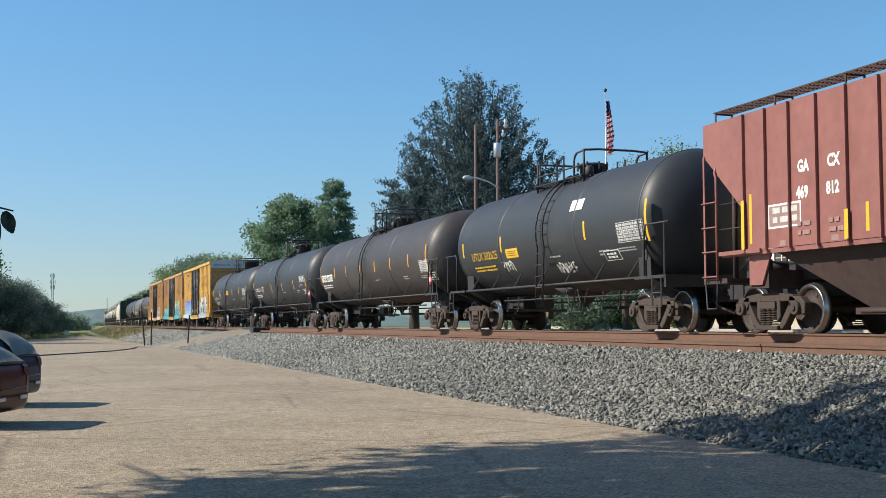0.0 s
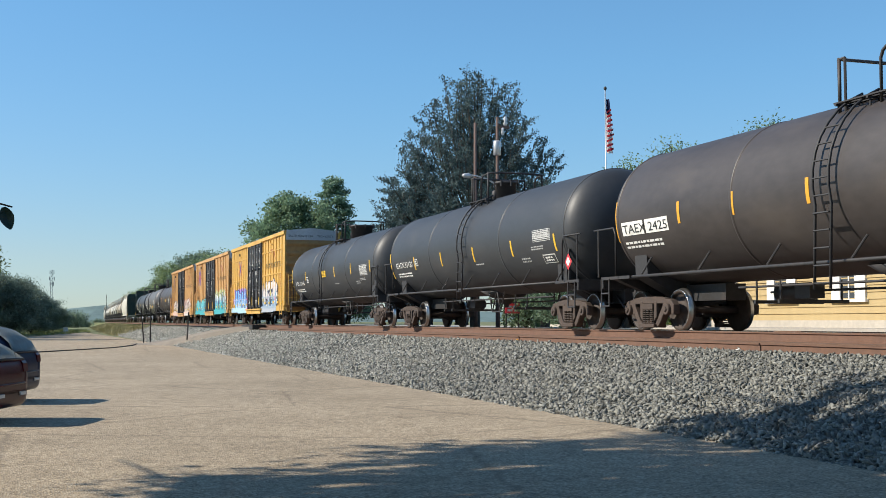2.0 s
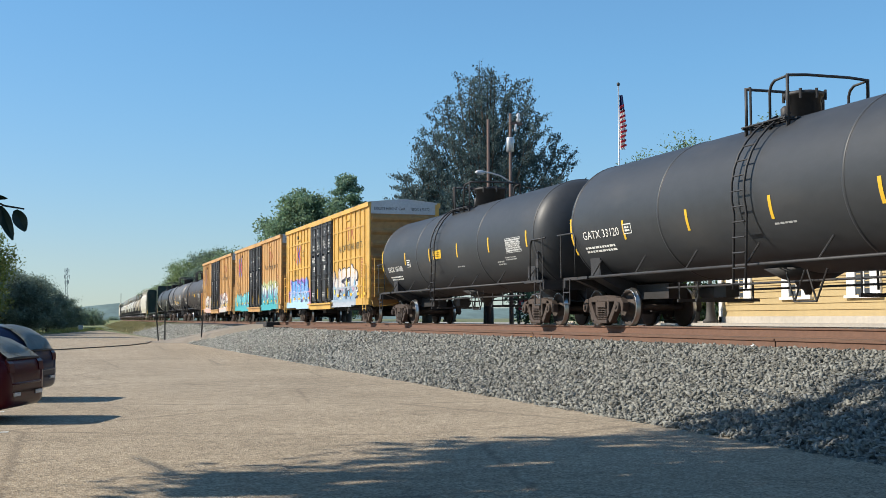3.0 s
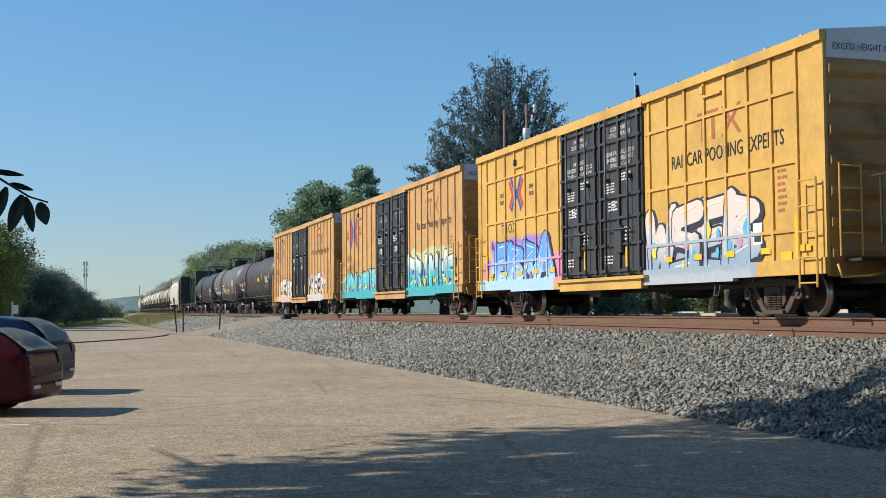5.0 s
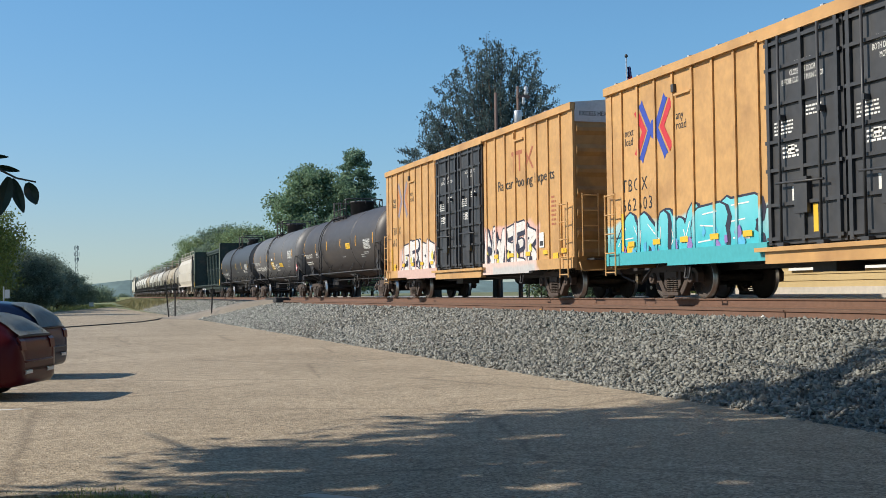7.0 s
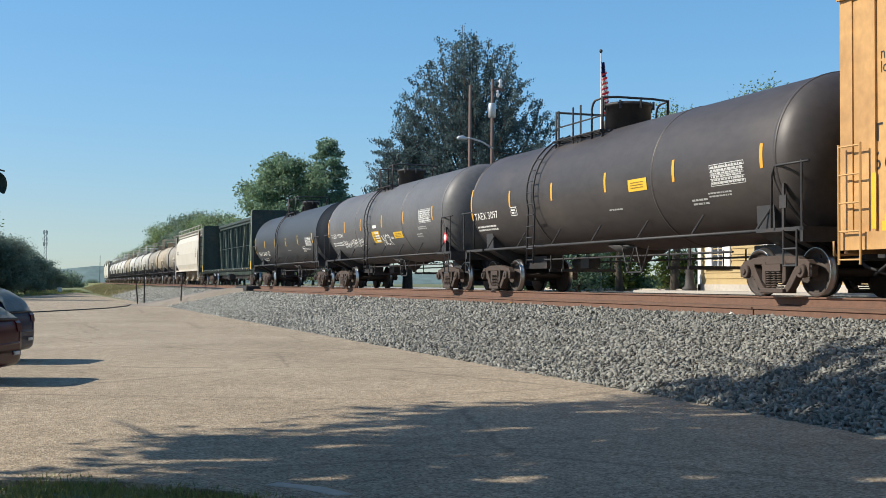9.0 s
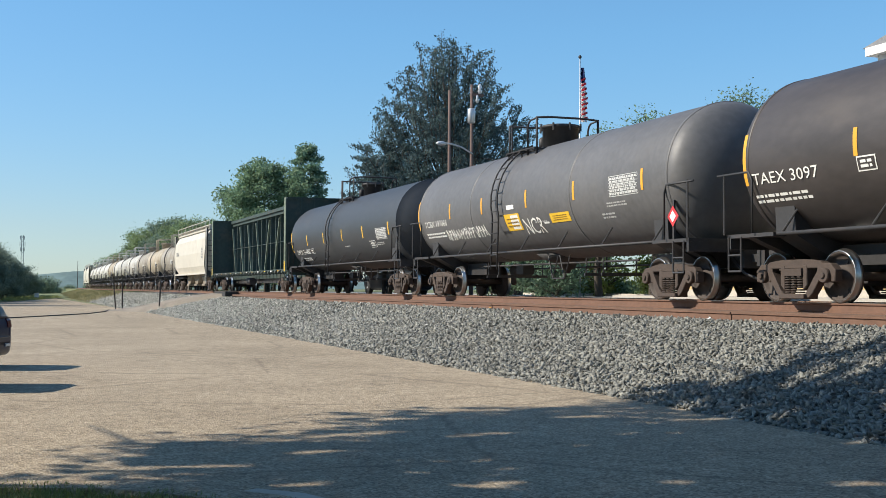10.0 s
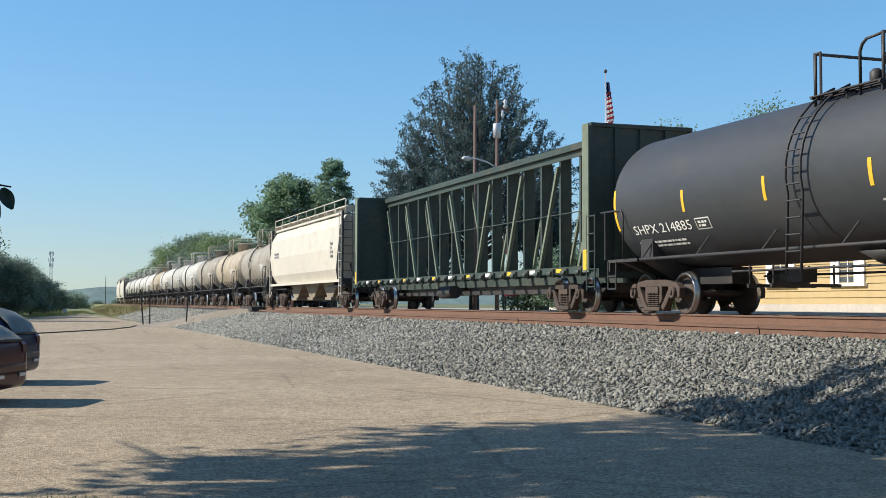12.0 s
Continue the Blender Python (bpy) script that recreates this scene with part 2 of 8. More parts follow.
def quad(x0, x1, y0, y1, nx=1, ny=1):
    vs = [(x0 + (x1 - x0) * i / nx, y0 + (y1 - y0) * j / ny) for j in range(ny + 1) for i in range(nx + 1)]
    fs = [(j * (nx + 1) + i, j * (nx + 1) + i + 1, (j + 1) * (nx + 1) + i + 1, (j + 1) * (nx + 1) + i) for j in range(ny) for i in range(nx)]
    return vs, fs


# ---- the railway's line ----
RAIL = 1.394           # top of rail
TRACK = 14.31          # centre line, metres to the right of the camera
BEND_FROM, BEND = 50.0, 6.48e-5


def line(s):
    """The track's centre at s metres along, and the turn of things that run on it."""
    d = max(s - BEND_FROM, 0.0)
    return TRACK + BEND * d * d, 90 - math.degrees(math.atan(2 * BEND * d))


# ---- rail cars; along x (far end +x), camera side +y, rail top z = 0 ----
WHEELSETS = []


def truck(car, x):
    """A two-axle truck with cast side frames, springs, bolster and turning wheelsets."""
    def middle(bm):
        box(bm, -0.22, 0.22, -1.05, 1.05, 0.42, 0.70)
        box(bm, -0.75, 0.75, -0.09, 0.09, 0.34, 0.46)
        for s in (-1, 1):
            box(bm, s * 0.45 - 0.05, s * 0.45 + 0.05, -0.8, 0.8, 0.30, 0.44)
            for w in (-0.62, 0.62):
                box(bm, s * 0.42 - 0.06, s * 0.42 + 0.06, w - 0.09, w + 0.09, 0.25, 0.6)
    body = part("truck", middle, FRAME_BLACK, car, key="truck", at=(x, 0, 0))
    for s in (-1, 1):
        def frame_side(bm, s=s):
            y0, y1 = s * 0.93, s * 1.09
            for w in (-1, 1):
                prism(bm, [(w * 1.12, 0.36), (w * 1.14, 0.56), (w * 1.0, 0.68), (w * 0.66, 0.70), (w * 0.64, 0.56), (w * 0.70, 0.36), (w * 0.78, 0.36), (w * 0.80, 0.58), (w * 1.0, 0.58), (w * 1.02, 0.36)], "y", y0, y1)
                prism(bm, [(w * 0.76, 0.46), (w * 0.68, 0.60), (w * 0.40, 0.24), (w * 0.24, 0.08), (w * 0.42, 0.08), (w * 0.52, 0.16)], "y", y0, y1)
                prism(bm, [(w * 0.26, 0.20), (w * 0.38, 0.30), (w * 0.38, 0.66), (w * 0.26, 0.66)], "y", y0 - s * 0.01, y1 + s * 0.01)
                tube(bm, (w * 0.89, s * 1.05, 0.47), (w * 0.89, s * 1.16, 0.47), 0.13, 14)
                tube(bm, (w * 0.89, s * 1.15, 0.47), (w * 0.89, s * 1.19, 0.47), 0.06, 8)
            prism(bm, [(-0.9, 0.60), (0.9, 0.60), (0.74, 0.72), (0.34, 0.76), (-0.34, 0.76), (-0.74, 0.72)], "y", y0, y1)
            box(bm, -0.36, 0.36, s * 1.0 - 0.16, s * 1.0 + 0.16, 0.06, 0.15)
        part("side_frame", frame_side, TRUCK_RUST, body, "rusty cast side frame", key=("side_frame", s), bevel=0.012)
        def coils(bm, s=s):
            for cx in (-0.17, 0.0, 0.17):
                for k in range(7):
                    lathe(bm, [(0.16 + k * 0.045, 0.055), (0.168 + k * 0.045, 0.078), (0.182 + k * 0.045, 0.078), (0.19 + k * 0.045, 0.055)], 10, "z", centre=(cx, s * 1.06, 0))
            box(bm, -0.27, 0.27, s * 1.02 - 0.12, s * 1.02 + 0.12, 0.47, 0.60)
        part("spring_nest", coils, TRUCK_RUST, body, "rusty coil springs", key=("springs", s))
    for w in (-1, 1):
        def axle(bm):
            tube(bm, (0, -1.12, 0), (0, 1.12, 0), 0.08, 12)
            for s in (-1, 1):
                prof = [(s * 0.66, 0.12), (s * 0.665, 0.40), (s * 0.68, 0.485), (s * 0.715, 0.485), (s * 0.725, 0.458), (s * 0.815, 0.452),
                        (s * 0.822, 0.40), (s * 0.76, 0.385), (s * 0.735, 0.20), (s * 0.79, 0.15), (s * 0.84, 0.12)]
                lathe(bm, prof, 28, "y")
                for a in range(3):
                    t = 2 * math.pi * a / 3
                    tube(bm, (0.29 * math.cos(t), s * 0.735, 0.29 * math.sin(t)), (0.29 * math.cos(t), s * 0.765, 0.29 * math.sin(t)), 0.035, 8)
        ws = part("wheelset", axle, WHEEL_STEEL, body, "steel wheels and axle", key="wheelset", at=(w * 0.89, 0, 0.457))
        for s in (-1, 1):
            part("tread", lambda bm, s=s: lathe(bm, [(s * 0.716, 0.47), (s * 0.717, 0.488), (s * 0.727, 0.461), (s * 0.817, 0.455), (s * 0.8245, 0.447), (s * 0.8245, 0.435)], 28, "y", caps=False),
                 TREAD_STEEL, body, "bright worn wheel rim", key=("tread", s), at=(w * 0.89, 0, 0.457))
        WHEELSETS.append(ws)
    return body


def coupler(car, x):
    d = 1 if x > 0 else -1
    def fill(bm):
        box(bm, min(x, x - d * 0.9), max(x, x - d * 0.9), -0.07, 0.07, 0.78, 0.94)
        box(bm, min(x - d * 0.02, x - d * 0.28), max(x - d * 0.02, x - d * 0.28), -0.14, 0.14, 0.70, 1.02)
        pipe(bm, [(x - d * 0.9, 0.30, 0.85), (x - d * 0.45, 0.32, 0.55), (x - d * 0.02, 0.2, 0.40)], 0.03)
    part("coupler", fill, FRAME_BLACK, car, "knuckle coupler and air hose", key=("coupler", round(x, 2)))


def on_shell(r, zc, lift=0.006):
    """Lays writing on the camera side of a tank: x reads from the far end to the near one, y is the height along the curve."""
    def place(x0, up0):
        def at(x, y):
            a = (up0 + y + 0.045) / r
            return (x0 - x, (r + lift) * math.cos(a), zc + (r + lift) * math.sin(a))
        return at
    return place


def tank_car(label, length, r, shell_len, zc, paint=TANK_BLACK, mark="", number="", number_at=None, marks=(), mark_paint=PAINT_YELLOW,
             text_paint=PAINT_WHITE, seed=1, extras=(), data_at=None, mark_mid=-0.17, ladder_x=1.0, centre=7.1, board=False, hood=0.65, mid=0.0, gear_paint=FRAME_BLACK, rail=None, lid=None, jacket=False):
    """A tank car: shell with domed ends, manway and railed platform, ladders, end platforms, trucks, marks and writing."""
    rnd = random.Random(seed)
    car = thing("tank_car", label, "tank car", "freight train")
    h = shell_len / 2
    kk = (round(r, 3), round(shell_len, 2), round(zc, 2), paint.name, jacket)
    def shell(bm):
        prof = []
        dome = r * 0.5
        for i in range(10):
            a = math.pi / 2 * i / 9
            prof.append((-h + dome - dome * math.cos(a), max(r * math.sin(a), 0.02)))
        if jacket:
            dome = r * 0.34
            prof = [(-h + dome * (i / 8) ** 2, max(r * 0.975 * i / 8, 0.02)) for i in range(9)] + [(-h + dome + 0.012, r)]
        for i in range(1, 12):
            x = -h + dome + (2 * h - 2 * dome) * i / 12
            prof.append((x, r))
        prof += [(-x, rr) for x, rr in prof[:10][::-1]]
        lathe(bm, prof, 56, "x", centre=(0, 0, zc))
        for f in bm.faces:
            f.smooth = True
        if jacket:
            for e in bm.edges:
                if all(abs(abs(v.co.x) - (h - dome - 0.012)) < 0.002 for v in e.verts):
                    e.smooth = False
    part("tank_shell", shell, paint, car, key=("shell", *kk))
    for x in () if jacket else (-h + r * 0.5, -h * 0.38, h * 0.38, h - r * 0.5):
        part("weld_band", lambda bm: lathe(bm, [(-0.05, r - 0.02), (-0.035, r + 0.012), (0.035, r + 0.012), (0.05, r - 0.02)], 56, "x"), paint, car, key=("band", *kk), at=(x, 0, zc))
    near, far = rail or (mid - 0.85, mid + 0.85)
    top = zc + r + hood
    lid_x, lid_r, lid_h = lid or (near + 0.45, 0.5, 0.44)
    def manway(bm):
        k = zc + r + lid_h
        lathe(bm, [(zc + r - 0.15, lid_r), (k, lid_r), (k + 0.01, lid_r + 0.08), (k + 0.07, lid_r + 0.08), (k + 0.10, lid_r), (k + 0.12, 0.1)], 24, "z")
    hatch = part("manway", manway, gear_paint, car, "round black manway hatch", key=("manway", *kk, lid_r, lid_h), at=(lid_x, 0, 0))
    for a in range(8):
        t = 2 * math.pi * a / 8
        part("bolt", lambda bm: tube(bm, (0, 0, zc + r + lid_h - 0.08), (0, 0, zc + r + lid_h + 0.12), 0.03, 6), gear_paint, hatch, key=("bolt", *kk, lid_h), at=((lid_r + 0.08) * math.cos(t), (lid_r + 0.08) * math.sin(t), 0))
    for x, a in ((0.95, 0.3), (1.2, -0.2)):
        part("valve", lambda bm: lathe(bm, [(zc + r - 0.1, 0.12), (zc + r + 0.2, 0.12), (zc + r + 0.26, 0.06)], 12, "z"), FRAME_BLACK, car, key=("valve", *kk), at=(x + near, a, 0))
    for y in (-0.9, 0.9):
        def deck(bm, y=y):
            for w in (-0.24, -0.1, 0.04):
                box(bm, near - 0.05, far + 0.05, y + w, y + w + 0.08, zc + r - 0.155, zc + r - 0.13)
            for x in (near, (near + far) / 2, far):
                box(bm, x - 0.025, x + 0.025, y - 0.24, y + 0.12, zc + r - 0.19, zc + r - 0.155)
                tube(bm, (x, y + 0.05, zc + r * 0.70), (x, y + 0.05, zc + r - 0.16), 0.02, 6)
        part("platform", deck, gear_paint, car, "steel top platform", key=("deck", y, *kk, near, far))
    foot = zc + r - 0.3
    part("handrail", lambda bm: (pipe(bm, [(far, 0.92, foot), (far, 0.92, top), (far, -0.92, top), (far, -0.92, foot)], 0.03), tube(bm, (far - 0.16, 0.92, foot), (far - 0.16, 0.92, top), 0.026, 6), tube(bm, (far - 0.16, 0.92, top), (far, 0.92, top), 0.026, 6)),
         gear_paint, car, "black tubular platform railing", key=("rail_far", *kk, hood, near, far))
    part("handrail", lambda bm: pipe(bm, [(near, 0.92, foot), (near, 0.92, top + 0.02), (near, 0.5, top + 0.05), (near, -0.5, top + 0.05), (near, -0.92, top + 0.02), (near, -0.92, foot)], 0.03), gear_paint, car, "black tubular platform railing", key=("rail_near", *kk, hood, near, far))
    if far - near > 2.4:
        for s in (-1, 1):
            part("mid_rail", lambda bm, s=s: pipe(bm, [(far, s * 0.92, foot + (top - foot) * 0.55), (near, s * 0.92, foot + (top - foot) * 0.55)], 0.022), gear_paint, car, key=("mid_rail", s, *kk, near, far))
            for x in (near + 1.25, near + 1.7):
                part("rail_post", lambda bm, s=s: tube(bm, (0, s * 0.92, foot), (0, s * 0.92, top), 0.026, 6), gear_paint, car, key=("rail_post", s, *kk, near, far), at=(x, 0, 0))
    for s in (-1, 1):
        part("handrail", lambda bm, s=s: pipe(bm, [(near + 0.6, s * 0.92, foot), (near + 0.6, s * 0.92, top - 0.2), (near + 0.54, s * 0.92, top - 0.08), (near + 0.42, s * 0.92, top - 0.01), (near, s * 0.92, top + 0.01)], 0.028), gear_paint, car, key=("rail_side", s, *kk, hood, near))
    for s in (-1, 1):
        def stile(bm, s=s):
            pts = [(0, s * (r + 0.12), 0.75)]
            for i in range(9):
                a = -0.25 + 1.45 * i / 8
                pts.append((0, s * (r + 0.13) * math.cos(a), zc + (r + 0.13) * math.sin(a)))
            pipe(bm, pts, 0.026)
        ladder = part("ladder", stile, FRAME_BLACK, car, "black steel side ladder", key=("ladder", s, *kk), at=(ladder_x - 0.22, 0, 0))
        part("stile", stile, FRAME_BLACK, ladder, key=("ladder", s, *kk), at=(0.44, 0, 0))
        for i in range(10):
            z = 0.85 + i * 0.3
            y = r + 0.12
            if z > zc - 0.25 * r:
                y = (r + 0.13) * math.cos(math.asin(min(max((z - zc) / (r + 0.13), -1), 0.96)))
            part("rung", lambda bm: tube(bm, (0, 0, 0), (0.44, 0, 0), 0.018, 6), FRAME_BLACK, ladder, key="rung", at=(0, s * y, z))
    zs = 1.22
    for s in (-1, 1):
        part("side_rail", lambda bm, s=s: tube(bm, (-h + 0.2, s * 1.42, zs), (h - 0.2, s * 1.42, zs), 0.035, 8), FRAME_BLACK, car, "grey side rail pipe", key=("siderail", s, *kk))
        n = 7
        for i in range(n):
            x = -h + 1.6 + (2 * h - 3.2) * i / (n - 1)
            part("rail_strut", lambda bm, s=s: tube(bm, (0, s * 1.42, zs), (-0.24, s * (r * 0.80), zc - r * 0.62), 0.022, 6), FRAME_BLACK, car, key=("strut", s, *kk), at=(x, 0, 0))
    def sill(bm):
        box(bm, -1.9, length / 2 - 0.55 - centre, -0.25, 0.25, 0.66, 1.02)
    for s in (-1, 1):
        part("stub_sill", sill, FRAME_BLACK, car, key=("sill", round(length, 2), centre), at=(s * centre, 0, 0), rz=0 if s > 0 else 180)
    for s in (-1, 1):
        x = s * (length / 2 - 1.35)
        def platform(bm, s=s):
            x0 = 0
            box(bm, -0.72, 0.72, -1.5, 1.5, 1.18, 1.25)
            box(bm, s * 0.66 - 0.05, s * 0.66 + 0.05, -1.5, 1.5, 0.98, 1.25)
            prism(bm, [(-1.5, 1.18), (-0.3, 0.7), (0.3, 0.7), (1.5, 1.18)], "x", -0.12, 0.12)
        part("end_platform", platform, FRAME_BLACK, car, "steel end platform", key=("endplat", s), at=(x, 0, 0))
        def saddle(bm, s=s):
            pts = [(-1.25, 1.2), (-0.45, 0.78), (0.45, 0.78), (1.25, 1.2)]
            arc = [(r * 1.0 * math.sin(a), zc - (r - 0.02) * math.cos(a)) for a in [0.95 - 1.9 * i / 12 for i in range(13)]]
            prism(bm, pts + arc, "x", -0.28, 0.28)
        part("saddle", saddle, FRAME_BLACK, car, "bolster saddle", key=("saddle", *kk), at=(s * centre, 0, 0))
        for y in (-1.55, 1.55):
            def hand(bm, s=s, y=y):
                pipe(bm, [(-s * 0.50, y, 1.25), (-s * 0.50, y, 2.22), (-s * 0.40, y, 2.38), (s * 0.62, y, 2.38)], 0.022)
                tube(bm, (s * 0.40, y, 1.25), (s * 0.40, y, 2.42), 0.022, 6)
            part("end_handrail", hand, FRAME_BLACK, car, key=("endhand", s, y), at=(x + s * 0.35, 0, 0))
            def step(bm, s=s, y=y):
                for dx in (-0.2, 0.2):
                    tube(bm, (dx, y, 0.55), (dx, y, 1.2), 0.02, 6)
                for z in (0.56, 0.86):
                    tube(bm, (-0.2, y, z), (0.2, y, z), 0.02, 6)
            part("sill_step", step, FRAME_BLACK, car, key=("step", y), at=(s * (length / 2 - 0.95), 0, 0))
        truck(car, s * centre)
        coupler(car, s * length / 2)
    def gear(bm):
        box(bm, 3.3, 3.8, -0.5, -0.15, 0.66, 0.95)
        tube(bm, (3.9, -0.6, 0.8), (4.9, -0.6, 0.8), 0.2, 14)
        for x in (-1.6, -0.9):
            tube(bm, (x, 0.7, 1.1), (x + 0.35, 0.7, 0.5), 0.02, 6)
            tube(bm, (x + 0.62, 0.7, 1.1), (x + 0.35, 0.7, 0.5), 0.02, 6)
        tube(bm, (-1.25, 0.7, 0.5), (-0.55, 0.7, 0.5), 0.02, 6)
        tube(bm, (-4.8, 0.5, 0.9), (4.8, 0.5, 0.9), 0.025, 6)
        tube(bm, (-5.2, -0.55, 0.82), (5.2, -0.55, 0.82), 0.025, 6)
        for x in (-3.6, -2.7, 2.9, 3.7):
            box(bm, x - 0.03, x + 0.03, -0.75, 0.85, 0.55, 0.62)
            for y in (-0.6, 0.8):
                tube(bm, (x, y, 0.58), (x, y, 1.0), 0.02, 6)
    part("brake_gear", gear, FRAME_BLACK, car, "air tank, valves and brake rods", key="brake_gear")
    def outlet(bm):
        lathe(bm, [(zc - r - 0.40, 0.06), (zc - r - 0.30, 0.10), (zc - r - 0.26, 0.2), (zc - r - 0.14, 0.26), (zc - r - 0.08, 0.5), (zc - r + 0.12, 0.85)], 18, "z")
    part("outlet_valve", outlet, FRAME_BLACK, car, "bottom outlet valve", key=("outlet", *kk))
    place = on_shell(r, zc)
    for x in marks:
        end = abs(x) > h - r * 0.75
        lo, hi = (mark_mid - 0.48, mark_mid + 0.48) if end else (mark_mid - 0.23, mark_mid + 0.23)
        part("reflector", lay(quad(0, 0.1, lo, hi, 1, 6), place(x + 0.05, 0)), mark_paint, car, "yellow reflective strip")
    if mark:
        x, up, tall, wide, panel = number_at
        vs, fs = letters(mark + " " + number, tall, 1.0)
        full = max(v[0] for v in vs)
        if panel:
            half = wide * 0.48
            for k in (0, 1):
                part("number_panel", lay(quad(0, half, -0.05, tall + 0.06, 3, 3), on_shell(r, zc, 0.007)(x - k * (half + wide * 0.04), up)), PAINT_WHITE, car, "white number panel")
        part("writing", lay(([(v * wide * 0.96 / full + wide * 0.02, y) for v, y in vs], fs), on_shell(r, zc, 0.013)(x, up)), PAINT_BLACK if panel else text_paint, car, "painted car number")
        part("writing", lay(bars(2, rnd, wide * 0.8, 0.16, 0.9), place(x, up - 0.36)), text_paint, car, "small painted lines")
    dx, dup, dw, dh = data_at or (-h + r * 0.5 + 2.2, -0.5, 1.2, 0.42)
    vs, fs = bars(6, rnd, dw - 0.08, dh - 0.06, 0.9)
    vs = [(x + 0.04, y + 0.03) for x, y in vs]
    for k in range(7):
        for x0, x1, y0, y1 in ((0, dw, dh * k / 6 - 0.007, dh * k / 6 + 0.007), (dw * k / 6 - 0.008, dw * k / 6 + 0.008, 0, dh)):
            fs.append(tuple(range(len(vs), len(vs) + 4)))
            vs += [(x0, y0), (x1, y0), (x1, y1), (x0, y1)]
    part("data_panel", lay((vs, fs), place(dx, dup)), PAINT_STENCIL, car, "pale ruled data stencil")
    part("writing", lay(bars(2, rnd, dw * 0.7, 0.1, 0.9), place(dx + 0.2, dup - 0.22)), PAINT_FAINT_WHITE, car)
    part("writing", lay(bars(1, rnd, 0.7, 0.04), place(-h * 0.12, -0.75)), PAINT_FAINT_WHITE, car)
    part("writing", lay(bars(2, rnd, 0.6, 0.13, 1.0), place(-h * 0.55, -0.85)), PAINT_FAINT_WHITE, car)
    for kind, x, up, w, hh in extras:
        if kind == "plate":
            part("sticker", lay(quad(0, w, 0, hh, 4, 3), on_shell(r, zc, 0.008)(x, up)), PAINT_YELLOW, car, "yellow notice plate")
            part("writing", lay(bars(3, rnd, w * 0.7, hh * 0.5, 1.8), on_shell(r, zc, 0.014)(x - w * 0.15, up + hh * 0.25)), PAINT_PRINT, car)
        elif kind == "white":
            part("sticker", lay(quad(0, w, 0, hh, 4, 3), on_shell(r, zc, 0.008)(x, up)), PAINT_WHITE, car, "white painted patch")
        elif kind == "boxed":
            part("stencil", lay(quad(0, w, 0, hh, 2, 2), on_shell(r, zc, 0.008)(x, up)), PAINT_WHITE, car, "small boxed stencil")
            part("stencil", lay(quad(0.025, w - 0.025, 0.025, hh - 0.025, 2, 2), on_shell(r, zc, 0.013)(x, up)), paint, car)
            part("writing", lay(bars(2, rnd, w * 0.6, hh * 0.5, 0.6), on_shell(r, zc, 0.018)(x - w * 0.2, up + hh * 0.25)), PAINT_WHITE, car)
        elif kind == "scrawl":
            vs, fs, strokes = [], [], []
            count = max(int(w / (hh * 0.55)), 2)
            for i in range(count):
                cell = w / count
                p = [(cell * (i + rnd.uniform(0.05, 0.9)), hh * rnd.uniform(0, 1)) for _ in range(2)]
                p = [(cell * (i + 0.1), hh * rnd.choice((0, 0.1))), (cell * (i + rnd.uniform(0, 0.3)), hh * rnd.uniform(0.85, 1.05)), p[0], (cell * (i + 0.85), hh * rnd.choice((0.0, 0.9, 0.5)))]
                strokes += list(zip(p, p[1:]))
                if rnd.random() < 0.6:
                    strokes.append(((cell * (i + 0.1), hh * 0.45), (cell * (i + 0.9), hh * rnd.uniform(0.4, 0.7))))
            for (xa, ya), (xb, yb) in strokes:
                d = Vector((xb - xa, yb - ya)); d.normalize()
                nx, ny = -d.y * 0.022, d.x * 0.022
                k = len(vs)
                vs += [(xa - nx, ya - ny), (xb - nx, yb - ny), (xb + nx, yb + ny), (xa + nx, ya + ny)]
                fs.append((k, k + 1, k + 2, k + 3))
            part("scrawl", lay((vs, fs), on_shell(r, zc, 0.011)(x, up)), PAINT_WHITE, car, "white spray-paint scrawl")
        elif kind == "words":
            part("writing", lay(letters(w, hh, 0.9), on_shell(r, zc, 0.01)(x, up)), PAINT_WHITE, car, "white hand-sprayed word")
    # hazard placard on its holder at the near end
    xp = -h + r * 0.42
    def holder(bm):
        box(bm, xp - 0.03, xp + 0.03, 1.44, 1.48, 1.25, 2.05)
        box(bm, xp - 0.1, xp + 0.1, 1.46, 1.485, 1.6, 1.84)
    part("placard_holder", holder, FRAME_BLACK, car)
    def diamond(k, lift):
        return lay(([(0, -k), (k, 0), (0, k), (-k, 0)], [(0, 1, 2, 3)]), lambda x, y: (xp + x, 1.485 + lift, 1.72 + y))
    if board:
        part("placard", diamond(0.22, 0.004), PAINT_RED, car, "red diamond hazard placard")
        part("placard", diamond(0.125, 0.009), PAINT_WHITE, car)
    return car


def ladder_on(car, x, y, z0, z1, mat, d=1, w=0.22, n=None):
    """Grab irons one over another, standing off a side, with stiles."""
    n = n or int((z1 - z0) / 0.38)
    stile = lambda bm: tube(bm, (0, 0, z0), (0, 0, z1), 0.022, 6)
    ladder = part("ladder", stile, mat, car, "steel end ladder", key=("stile", z0, z1, mat.name), at=(x - w, y, 0))
    part("stile", stile, mat, ladder, key=("stile", z0, z1, mat.name), at=(2 * w, 0, 0))
    for i in range(n):
        z = z0 + 0.08 + (z1 - z0 - 0.12) * i / max(n - 1, 1)
        part("rung", lambda bm: tube(bm, (0, 0, 0), (2 * w, 0, 0), 0.017, 6), mat, ladder, key=("end_rung", w, mat.name), at=(0, 0, z))
    return ladder


